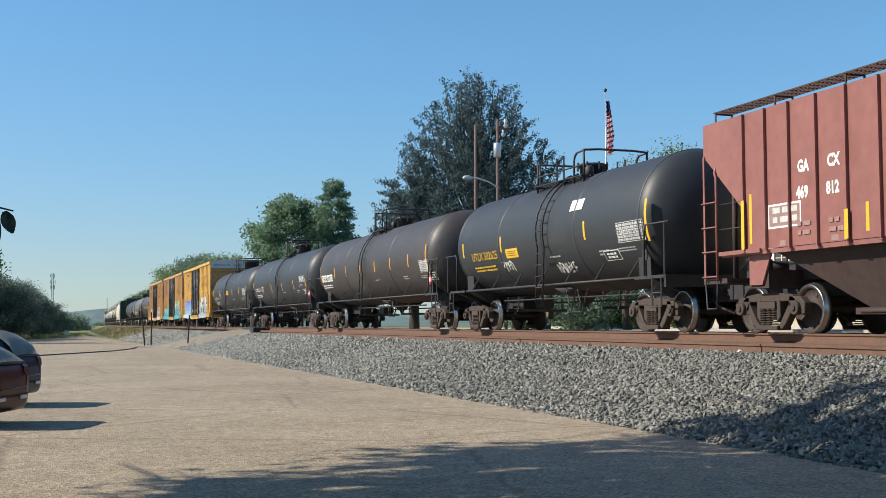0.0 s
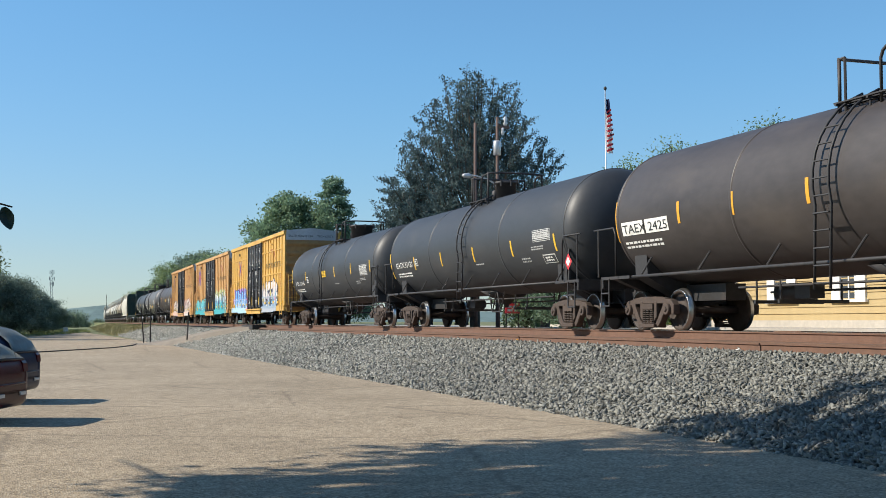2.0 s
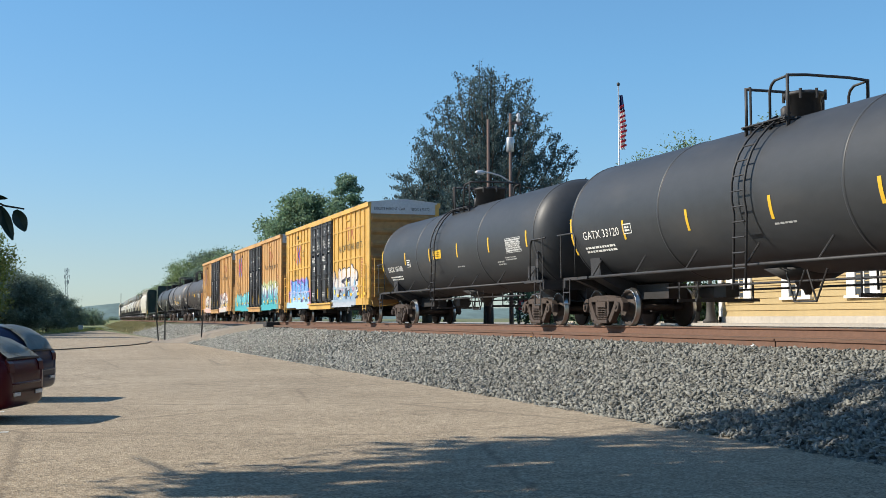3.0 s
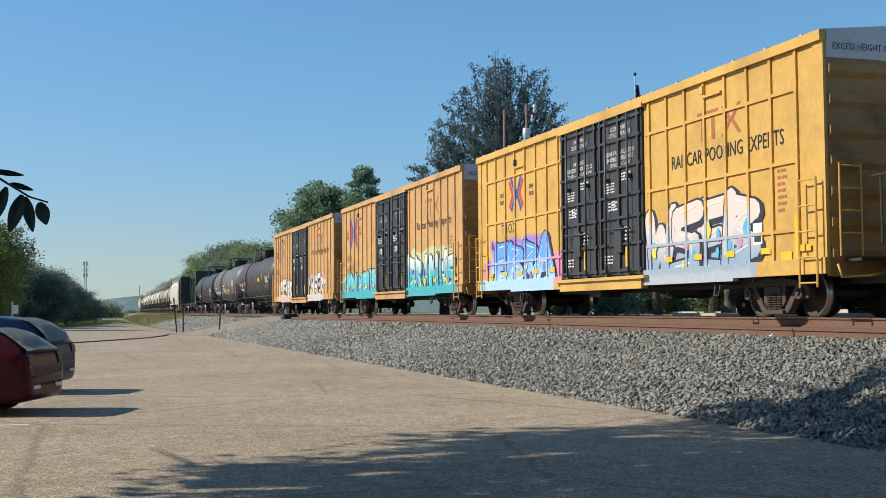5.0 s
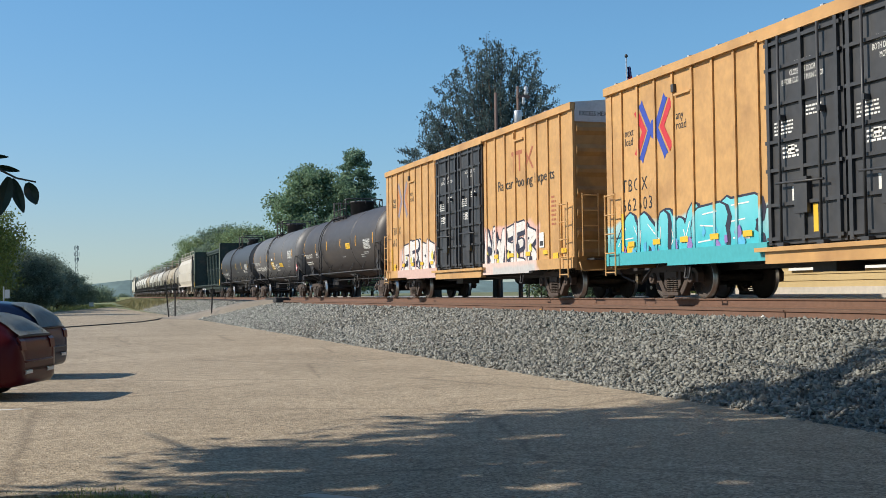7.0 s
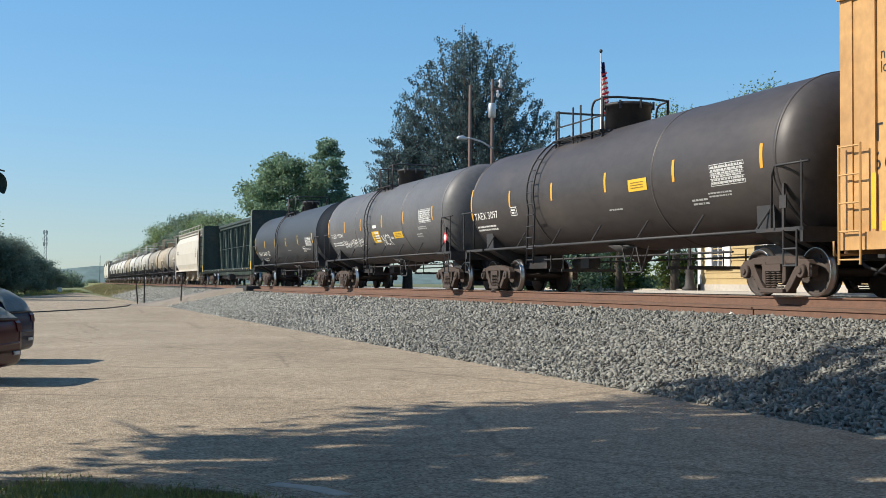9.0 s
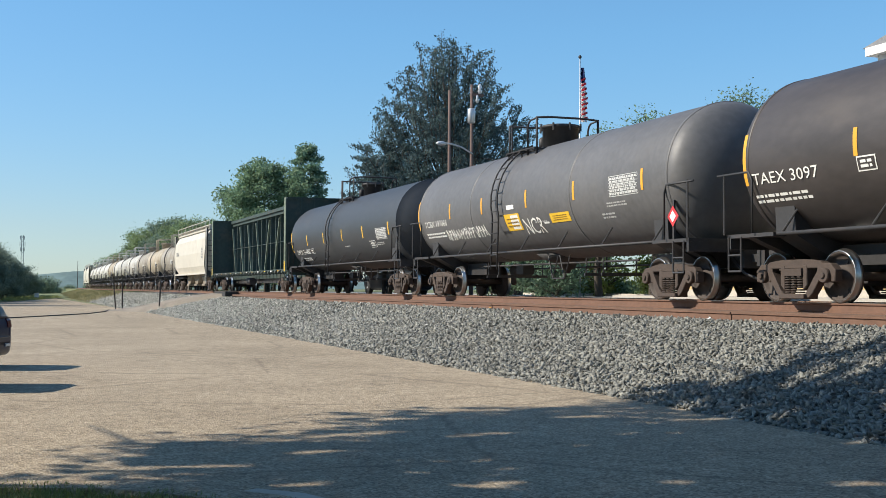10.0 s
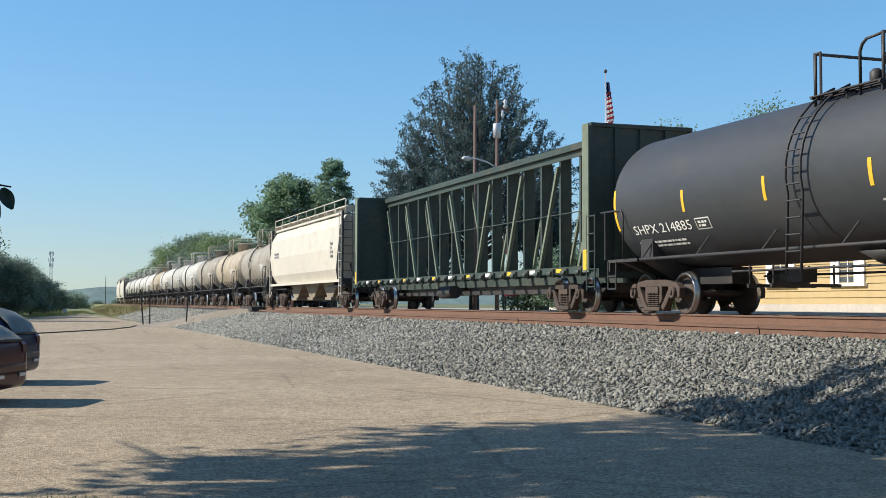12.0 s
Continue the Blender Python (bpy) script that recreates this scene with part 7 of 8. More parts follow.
tree("tree", "young green tree near the depot", (30.5, 46, 1.2), 8.9, 2.0, 0.13, LEAF_GREEN, 10000, 50, 0.2, "round", 0.4, 1.0, 22)

# the dark wood at the far end of the car park
left_a = tree("tree", "dark leafy tree at the car park's far end", (-8.4, 126, 0), 7.2, 3.9, 0.24, LEAF_HAZY_WOOD, 30000, 51, 0.04, "round", 0.5, 0.4, 40, group="wood by the car park")
# its sunlit look is put into the yellower leaf colour
tree("tree", "sunlit leafy tree at the car park's far end", (-6.4, 112, 0), 9.0, 2.8, 0.26, LEAF_BRIGHT, 16000, 52, 0.1, "round", 0.5, 0.5, 36, group="wood by the car park")
for x, y, size in ((-1.2, 112, 0.85), (0.5, 127, 0.72), (1.9, 140, 0.56), (3.6, 166, 0.48), (4.4, 186, 0.45), (-3.9, 110, 0.95), (-2.6, 122, 0.85), (-5.5, 124, 1.1), (-1.4, 136, 0.8), (-4.0, 140, 1.05), (0.0, 152, 0.8), (-2.4, 158, 1.0), (0.3, 168, 0.8), (0.6, 184, 0.75), (-9.0, 104, 1.2), (-9.5, 120, 1.25), (-7.0, 138, 1.2), (-1.5, 190, 1.0)):
    c = copy_thing(left_a, pose(0, 0, 0))
    c.matrix_basis = pose(x * 1.26 - 1.2, y * 1.26, 0, 0, 0, rt.uniform(0, 360)) @ Matrix.Scale(size * rt.uniform(0.88, 1.10), 4)

# the tree that shades the camera, over it and to its left
def overhead(p):
    r = np.hypot(p[:, 0], p[:, 1])
    run = (p[:, 2] - 0.4) / math.tan(SUN_HEIGHT)
    lx, ly = p[:, 0] - SUN_FROM.x * run, p[:, 1] - SUN_FROM.y * run
    return (p[:, 2] > 2.4 + 0.315 * r) & (ly < 15.6 - 0.35 * np.maximum(lx - 8.0, 0) + 0.6 * np.sin(lx * 1.7)) & (np.sin(lx * 1.5 + 1.6 * np.sin(ly * 1.7)) * np.sin(ly * 5.2 + 0.9 * np.sin(lx * 0.8)) < np.where(lx > 9.3, 0.35, 0.80))
LEAF_NEAR = leaf_material("leaf_near", (0.06, 0.11, 0.03), 0.4)
tree("tree", "tall leafy tree shading the car park's edge", (-5.2, 11.2, 0), 13.0, 7.4, 0.30, LEAF_NEAR, 76000, 53, 0.42, "spread", 0.5, 0.3, 64, keep=overhead)
# added out of view: this crown blocks skylight above the shaded foreground
tree("tree", "unseen tree added to keep skylight off the foreground", (-8.0, 1.0, 0), 12.5, 8.0, 0.34, LEAF_NEAR, 45000, 57, 0.42, "spread", 0.6, 0.3, 60, keep=overhead)


# ---- the hanging twig beside the camera ----
def leaf_blade(bm, base, tip, width, side):
    base, tip, side = Vector(base), Vector(tip), Vector(side)
    rows = []
    for i in range(8):
        k = i / 7
        w = width * (math.sin(math.pi * min(k * 0.92 + 0.05, 1)) ** 0.75) * (1 - 0.25 * k)
        c = base.lerp(tip, k)
        bend = Vector((0, 0.012 * math.sin(math.pi * k), 0))
        rows.append([bm.verts.new(c + side * w), bm.verts.new(c + bend), bm.verts.new(c - side * w)])
    for a, b in zip(rows, rows[1:]):
        for i in (0, 1):
            bm.faces.new((a[i], a[i + 1], b[i + 1], b[i]))


# far darker than LEAF_NEAR of the same tree: shade put into the colour
LEAF_TWIG = surface("twig_leaf", (0.018, 0.035, 0.018), rough=0.5, vary=0.3, big=6, small=30, bump=0.1)
twig = thing("leafy_twig", "dark green leaves hanging on a thin twig", "twig", at=(-0.09, 4.5, 1.935))
part("stem", lambda bm: limb(bm, [Vector(p) for p in ((-0.5, 0.1, 0.34), (-0.3, 0.04, 0.22), (-0.16, 0, 0.14), (-0.06, 0, 0.085), (0.005, 0, 0.07))], 0.006, 0.003, 5), BARK, twig, "thin brown stem")
for b, t, w in (((-0.025, 0, 0.068), (0.0, 0.0, 0.0), 0.036), ((-0.075, 0.01, 0.085), (-0.045, 0.01, -0.022), 0.030), ((-0.085, 0, 0.09), (-0.115, 0.0, -0.028), 0.036),
                ((-0.14, 0.01, 0.115), (-0.17, 0.01, 0.0), 0.030), ((-0.13, 0.02, 0.13), (-0.06, 0.03, 0.115), 0.016), ((-0.2, 0.0, 0.16), (-0.22, 0.0, 0.03), 0.03), ((-0.2, 0.02, 0.17), (-0.10, 0.03, 0.165), 0.016), ((-0.26, 0.0, 0.2), (-0.3, 0.0, 0.06), 0.032)):
    d = Vector(t) - Vector(b)
    side = Vector((-d.z, 0.2 * d.length, d.x)).normalized()
    part("leaf", lambda bm, b=b, t=t, w=w, side=side: leaf_blade(bm, b, Vector(b) + (Vector(t) - Vector(b)) * 1.15, w * 0.8, side), LEAF_TWIG, twig)


# ---- poles, flag, tower ----
WOOD_POLE = surface("pole_wood", (0.15, 0.105, 0.09), rough=0.95, vary=0.3, big=1, small=10, bump=0.4, stretch=(1, 1, 0.1))
GALV = surface("galvanised", (0.55, 0.56, 0.57), rough=0.45, metal=0.5, vary=0.1, bump=0.03)
STEEL_DARK = surface("dark_steel", (0.05, 0.045, 0.04), rough=0.7, vary=0.3, bump=0.1)
for x, y, top, extra in ((17.07, 46.0, 9.8, False), (18.05, 46.0, 10.1, True)):
    pole = thing("utility_pole", "weathered wooden utility pole" + (" with a transformer and lamp arm" if extra else ""), "utility pole", "utility poles", at=(x, y, 1.2))
    part("post", lambda bm, top=top: tube(bm, (0, 0, -0.2), (0, 0, top - 1.2), 0.095, 12, 0.06), WOOD_POLE, pole)
    if extra:
        part("transformer", lambda bm: lathe(bm, [(7.25, 0.13), (7.27, 0.16), (7.80, 0.16), (7.85, 0.13)], 18, "z", centre=(-0.12, -0.26, 0)), GALV, pole, "pale grey transformer can")
        part("bushing", lambda bm: lathe(bm, [(8.1, 0.05), (8.2, 0.08), (8.3, 0.04), (8.35, 0.06), (8.4, 0.03)], 8, "z", centre=(0.1, -0.36, 0)), GALV, pole)
        part("insulator", lambda bm: lathe(bm, [(8.5, 0.05), (8.6, 0.10), (8.7, 0.05), (8.8, 0.1), (8.9, 0.03)], 8, "z", centre=(0.28, -0.2, 0)), GALV, pole)
        part("crossarm", lambda bm: box(bm, -0.1, 0.45, -0.26, -0.12, 8.4, 8.5), WOOD_POLE, pole)
        part("lamp_arm", lambda bm: pipe(bm, [(0, -0.1, 6.0), (-0.5, -0.15, 6.25), (-1.0, -0.2, 6.36), (-1.25, -0.2, 6.38)], 0.035), GALV, pole, "curved steel lamp arm")
        part("lamp_head", lambda bm: lathe(bm, [(-1.62, 0.03), (-1.55, 0.09), (-1.35, 0.11), (-1.2, 0.05)], 12, "x", centre=(0, -0.2, 6.36)), GALV, pole, "grey street lamp head")
def cable_run(name, a, b, sag):
    pts = [Vector(a).lerp(Vector(b), i / 10) - Vector((0, 0, sag * 4 * (i / 10) * (1 - i / 10))) for i in range(11)]
    solid(name, lambda bm: pipe(bm, pts, 0.016, 5), STEEL_DARK, "thin black overhead cable", "cable", "overhead cables")
cable_run("cable", (18.05, 46.0, 7.4), (24.5, 60, 7.2), 0.5)
cable_run("cable", (18.05, 46.0, 7.1), (40, 44, 6.6), 0.6)

FLAG_RED = leaf_material("flag_red", (0.70, 0.16, 0.19), 0.1, 0.8)
FLAG_WHITE = leaf_material("flag_white", (0.90, 0.88, 0.87), 0.06, 0.8)
FLAG_BLUE = leaf_material("flag_blue", (0.04, 0.055, 0.17), 0.15, 0.4)
mast = thing("flagpole", "white flagpole with a limp striped flag", "flagpole", at=(23.05, 46.0, 1.2))
part("pole", lambda bm: tube(bm, (0, 0, 0), (0, 0, 10.35), 0.035, 10, 0.022), GALV, mast)
part("finial", lambda bm: lathe(bm, [(10.33, 0.02), (10.38, 0.07), (10.45, 0.07), (10.5, 0.02)], 10, "z"), STEEL_DARK, mast)
FLAG_FOLDS = []
for k in range(11):
    z1 = 9.95 - k * 0.21
    cloth = FLAG_BLUE if k < 3 else FLAG_WHITE
    w = 0.13 + 0.024 * k * (1 if k < 8 else 0.6)
    def fold(bm, w=w, k=k):
        a = [(0.04, 0.0), (0.04 + w * 0.35, 0.07), (0.05 + w * 0.6, -0.06), (0.05 + w, 0.05), (0.05 + w * 0.97, 0.075), (0.05 + w * 0.6, -0.03), (0.04 + w * 0.35, 0.10), (0.03, 0.03)]
        lo = [bm.verts.new((x + 0.03, y, -0.24)) for x, y in a]
        hi = [bm.verts.new((x, y, 0.0)) for x, y in a]
        n = len(a)
        for i in range(n):
            bm.faces.new((lo[i], lo[(i + 1) % n], hi[(i + 1) % n], hi[i]))
        bm.faces.new(lo); bm.faces.new(hi)
    f = part("flag_fold", fold, cloth, mast, "hanging fold of the striped flag", at=(0, 0, z1))
    FLAG_FOLDS.append((f, k))
    if k >= 2:
        for j in range(1):
            part("stripe", lambda bm, w=w, j=j: prism(bm, [(0.035, -0.20), (0.055 + w, -0.10), (0.055 + w, -0.005), (0.035, -0.105)], "y", -0.085, -0.072), FLAG_RED, f)

MAST_GREY = surface("mast_grey", (0.22, 0.23, 0.25), rough=0.6, vary=0.1, bump=0)
def lattice(bm, height, w0, w1, n):
    for s, t in ((-1, -1), (1, -1), (1, 1), (-1, 1)):
        tube(bm, (s * w0, t * w0, 0), (s * w1, t * w1, height), 0.14, 4)
    for i in range(n):
        a, b = i / n, (i + 1) / n
        wa, wb = w0 + (w1 - w0) * a, w0 + (w1 - w0) * b
        for s in (-1, 1):
            tube(bm, (-wa, s * wa, height * a), (wb, s * wb, height * b), 0.10, 4)
            tube(bm, (s * wa, -wa, height * a), (s * wb, wb, height * b), 0.10, 4)
mast2 = thing("radio_mast", "far lattice mast with antennas", "mast", at=(6.9, 600, 0))
part("lattice", lambda bm: lattice(bm, 26.2, 0.7, 0.4, 14), MAST_GREY, mast2)
for z, w in ((25.0, 1.0), (22.0, 1.2), (19.5, 0.9)):
    for a in range(4):
        t = a * math.pi / 2 + 0.4
        part("antenna", lambda bm, z=z, w=w, t=t: box(bm, w * math.cos(t) - 0.14, w * math.cos(t) + 0.14, w * math.sin(t) - 0.14, w * math.sin(t) + 0.14, z - 0.9, z + 0.9), MAST_GREY, mast2)
solid("pole", lambda bm: tube(bm, (30.0, 560, 0), (30.0, 560, 13.5), 0.18, 6, 0.1), STEEL_DARK, "far thin dark pole by the line", "pole")

# steel posts by the crossing
for x, y, z, h, lean in ((7.35, 88, 0.0, 2.6, 0.09), (7.75, 87.5, 0.0, 2.5, 0.0), (9.35, 79.2, 0.45, 1.75, -0.05)):
    post = thing("post", "thin rusty steel post beside the crossing", "post", "crossing posts", at=(x, y, z))
    part("shaft", lambda bm, h=h, lean=lean: (box(bm, -0.045, 0.045, -0.02, 0.02, -0.05, h), box(bm, -0.012, 0.012, -0.05, 0.02, -0.05, h)), STEEL_DARK, post)
    post.matrix_basis = pose(x, y, z, 0, -math.degrees(lean), 0)
HOSE = [(-9.0, 55.0), (-4.0, 59.6), (0.0, 64.7), (2.5, 70.0), (4.5, 74.6), (6.05, 81.0), (6.9, 87.6)]
solid("hose", lambda bm: limb(bm, [Vector((x, y, 0.03)) for x, y in HOSE], 0.03, 0.03, 8), STEEL_DARK, "thin dark pipe lying across the car park", "pipe")
# pebbles by the track that stand out
solid("marker_stone", lambda bm: bmesh.ops.create_icosphere(bm, subdivisions=1, radius=0.055), PAINT_WHITE, "white stone beside the rail", "stone", at=(12.83, 20.0, 1.03))
solid("marker_stone", lambda bm: bmesh.ops.create_icosphere(bm, subdivisions=1, radius=0.05), PAINT_ORANGE, "orange-marked stone beside the rail", "stone", at=(12.83, 31.2, 1.05))

# far hills, with the distance haze put into their blue-green base colour
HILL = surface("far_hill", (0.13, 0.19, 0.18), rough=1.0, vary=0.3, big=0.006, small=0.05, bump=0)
def hill(bm):
    n = 60
    rows = []
    for i in range(n + 1):
        x = -900 + 2200 * i / n
        z = 15 + 9 * noise.noise((x * 0.004, 1, 0)) + 3 * noise.noise((x * 0.02, 2, 0)) + 12 * math.exp(-((x - 260) / 180) ** 2)
        rows.append([bm.verts.new((x, 1700, -2)), bm.verts.new((x, 1800, z)), bm.verts.new((x, 2100, z - 6)), bm.verts.new((x, 2300, -2))])
    for a, b in zip(rows, rows[1:]):
        for i in range(3):
            bm.faces.new((a[i], a[i + 1], b[i + 1], b[i]))
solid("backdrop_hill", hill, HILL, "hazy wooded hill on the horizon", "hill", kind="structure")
bush = tree("tree", "pale green scrub at the line's far bend", (8.5, 300, 0), 2.6, 3.0, 0.5, LEAF_FAR, 3000, 55, 0.05, "round", 0.9, 0.4, 20)
for x, y, z in ((12.5, 330, 0.4), (20, 420, 0.6), (33, 520, 0.8)):
    c = copy_thing(bush, pose(0, 0, 0)); c.matrix_basis = pose(x, y, 0, 0, 0, x * 40) @ Matrix.Scale(z, 4)


# ---- the yellow depot and its yard ----
SIDING = surface("yellow_siding", (0.45, 0.335, 0.16), rough=0.6, vary=0.08, big=0.5, small=4, bump=0.05)
TRIM = surface("white_trim", (0.78, 0.77, 0.74), rough=0.55, vary=0.06, bump=0.03)
SHINGLE = surface("grey_shingle", (0.24, 0.24, 0.25), rough=0.9, vary=0.2, big=0.6, small=9, bump=0.3)
GLASS = glass_dark("window_glass", (0.07, 0.08, 0.09))
depot = thing("depot", "pale yellow clapboard station depot with white trim", "building", at=(20.0, 0, 1.4))
WX, Y0, Y1, EAVE = 0.0, -22.0, 33.0, 4.85
part("wall", lambda bm: box(bm, 0.0, 8.0, Y0, Y1, 0.0, EAVE), SIDING, depot)
part("foundation", lambda bm: box(bm, -0.06, 8.06, Y0 - 0.06, Y1 + 0.06, -0.1, 0.22), CONCRETE, depot, "pale concrete foundation")
for k in range(25):
    z = 0.22 + k * 0.18
    part("clapboard", lambda bm: prism(bm, [(-0.035, 0), (-0.006, 0.18), (0, 0.18), (0, 0)], "y", Y0, Y1), SIDING, depot, key="clapboard", at=(0, 0, z))
for y in (Y1 - 0.08, Y0 + 0.08):
    part("corner_board", lambda bm, y=y: box(bm, -0.06, 0.05, y - 0.09, y + 0.09, 0.0, EAVE), TRIM, depot)
wy = 31.85
while wy > -12:
    win = part("window", lambda bm, y=wy: (box(bm, -0.075, 0.0, y - 0.68, y - 0.33, 0.76, 2.6), box(bm, -0.075, 0.0, y + 0.33, y + 0.68, 0.76, 2.6), box(bm, -0.075, 0.0, y - 0.78, y + 0.78, 2.6, 2.85), box(bm, -0.12, 0.0, y - 0.74, y + 0.74, 0.69, 0.76)), TRIM, depot, "white window surround and shutters")
    part("pane", lambda bm, y=wy: box(bm, -0.03, -0.02, y - 0.40, y + 0.40, 0.7, 2.6), GLASS, win)
    part("muntin", lambda bm, y=wy: (box(bm, -0.05, -0.03, y - 0.02, y + 0.02, 0.7, 2.6), box(bm, -0.05, -0.03, y - 0.40, y + 0.40, 1.6, 1.66), box(bm, -0.05, -0.03, y - 0.40, y - 0.24, 0.7, 2.6)), TRIM, win)
    wy -= 2.95
def depot_roof(bm):
    prism(bm, [(-0.9, EAVE - 0.05), (8.9, EAVE - 0.05), (8.9, EAVE + 0.12), (4.0, EAVE + 1.25), (-0.9, EAVE + 0.12)], "y", Y0 - 0.8, Y1 + 0.8)
part("roof", depot_roof, SHINGLE, depot, "grey shingled roof")
part("fascia", lambda bm: box(bm, -0.96, -0.90, Y0 - 0.8, Y1 + 0.8, EAVE - 0.12, EAVE + 0.1), TRIM, depot)
part("bay", lambda bm: box(bm, -0.5, 5.0, 13.0, 22.8, 3.5, 5.75), SIDING, depot, "upper storey bay")
part("bay_eave", lambda bm: (box(bm, -0.8, 5.2, 12.7, 23.2, 5.8, 6.0), box(bm, -0.6, 5.1, 12.9, 23.0, 5.6, 5.8)), TRIM, depot, "white cornice")
part("bay_roof", lambda bm: prism(bm, [(12.6, 6.0), (23.3, 6.0), (18.0, 7.2)], "x", -0.8, 5.2), SHINGLE, depot)
lamp = thing("street_lamp", "black cast-iron lamp post at the depot's corner", "street lamp", at=(19.55, 32.9, 1.4))
part("base", lambda bm: lathe(bm, [(0, 0.24), (0.1, 0.24), (0.16, 0.16), (0.6, 0.12), (0.7, 0.15), (0.8, 0.07)], 14, "z"), STEEL_DARK, lamp)
part("post", lambda bm: tube(bm, (0, 0, 0.7), (0, 0, 2.2), 0.06, 10), STEEL_DARK, lamp)
part("lantern", lambda bm: lathe(bm, [(2.15, 0.06), (2.25, 0.14), (2.5, 0.16), (2.62, 0.05)], 8, "z"), STEEL_DARK, lamp)

depot.matrix_basis = Matrix.Translation((23.0, 0, 1.37)) @ Matrix.Scale(1.15, 4)
lamp.matrix_basis = Matrix.Translation((22.5, 37.8, 1.37)) @ Matrix.Scale(1.15, 4)

# shrubs, hedge and signs past the track
tree("shrub", "dense dark evergreen shrub beside the track", (21.6, 45.3, 1.25), 2.5, 1.35, 0.16, LEAF_BLUE, 6000, 61, 0.03, "round", 0.25, 0.5, 30)
tree("shrub", "dense dark evergreen shrub beside the track", (21.9, 47.7, 1.25), 2.2, 1.3, 0.16, LEAF_BLUE, 5000, 62, 0.03, "round", 0.25, 0.5, 30)
tree("shrub", "bright green garden shrub", (26.5, 50.5, 1.2), 1.9, 1.4, 0.18, LEAF_BRIGHT, 3500, 63, 0.03, "round", 0.25, 0.5, 24)
tree("shrub", "bright green garden shrub", (28.0, 47.0, 1.2), 1.5, 1.3, 0.18, LEAF_BRIGHT, 3000, 64, 0.03, "round", 0.25, 0.5, 24)
tree("shrub", "flowering green shrub by the signs", (21.2, 50.6, 1.2), 1.8, 1.2, 0.17, LEAF_GREEN, 4000, 65, 0.03, "round", 0.25, 0.5, 24)
rh = np.random.default_rng(3)
hp = np.stack([rh.uniform(27, 29, 9000), rh.uniform(36, 62, 9000), rh.uniform(1.2, 2.0, 9000)], 1)
hm = leaf_cloud(hp, 0.2, 4); hm.materials.append(LEAF_GREEN)
tagged(new("hedge", hm), "low clipped green hedge along the yard", "hedge", kind="stuff")
solid("kerb", lambda bm: box(bm, 26.6, 26.8, 34, 62, 1.2, 1.42), CONCRETE, "pale concrete kerb", "kerb", kind="structure")
sign = thing("sign", "red hanging banner sign on a post", "sign", at=(20.5, 51.4, 1.2))
part("post", lambda bm: tube(bm, (0, 0, 0), (0, 0, 3.7), 0.04, 8), STEEL_DARK, sign)
part("board", lambda bm: box(bm, -0.02, 0.26, -0.02, 0.02, 2.7, 3.55), FLAG_RED, sign, "red board")
part("writing", lay(bars(1, random.Random(3), 0.12, 0.5), lambda x, y: (0.06 + x, -0.025, 2.9 + y)), PAINT_WHITE, sign)
sign2 = thing("sign", "low red sign among shrubs", "sign", at=(20.4, 50.2, 1.2))
part("board", lambda bm: box(bm, -0.35, 0.35, -0.03, 0.03, 0.75, 1.2), FLAG_RED, sign2)
part("writing", lay(bars(2, random.Random(4), 0.5, 0.26), lambda x, y: (-0.25 + x, -0.035, 0.84 + y)), PAINT_WHITE, sign2)
for x in (-0.3, 0.3):
    part("post", lambda bm, x=x: tube(bm, (x, 0, 0), (x, 0, 0.76), 0.03, 6), STEEL_DARK, sign2)
board = thing("sign", "white notice board at the wood's edge", "sign", at=(-3.5, 80.5, 0))
part("post", lambda bm: (box(bm, -0.04, 0.04, -0.04, 0.04, 0, 2.3)), GALV, board)
part("board", lambda bm: box(bm, 0.06, 0.36, -0.02, 0.02, 1.55, 2.1), GALV, board)
cabinet = thing("signal_cabinet", "pale grey trackside signal cabinet", "cabinet", at=(3.9, 172, 0.03))
cabinet.scale = (0.6, 0.6, 0.6)
part("body", lambda bm: box(bm, -0.5, 0.5, -0.4, 0.4, 0, 1.2), GALV, cabinet, bevel=0.05)
part("roof", lambda bm: box(bm, -0.55, 0.55, -0.45, 0.45, 1.2, 1.28), GALV, cabinet)


# ---- parked cars ----
CAR_RED = surface("car_red", (0.060, 0.008, 0.012), rough=0.28, vary=0.05, bump=0, spec=0.15)
CAR_BLUE = surface("car_blue", (0.008, 0.018, 0.050), rough=0.28, vary=0.05, bump=0, spec=0.15)
CAR_BLACK = surface("car_black", (0.012, 0.012, 0.014), rough=0.3, vary=0.05, bump=0, spec=0.4)
# the windows' sky reflection is put into this pale base colour
CAR_GLASS = surface("car_glass", (0.25, 0.25, 0.21), rough=0.3, vary=0.25, big=2.5, small=6, bump=0, spec=0.3)
TYRE = surface("tyre", (0.02, 0.02, 0.02), rough=0.85, vary=0.2, bump=0.2)
LAMP_RED = surface("tail_lamp", (0.08, 0.010, 0.012), rough=0.3, vary=0.1, bump=0, spec=0.25)
LAMP_CLEAR = surface("clear_lamp", (0.62, 0.60, 0.56), rough=0.2, vary=0.1, bump=0)


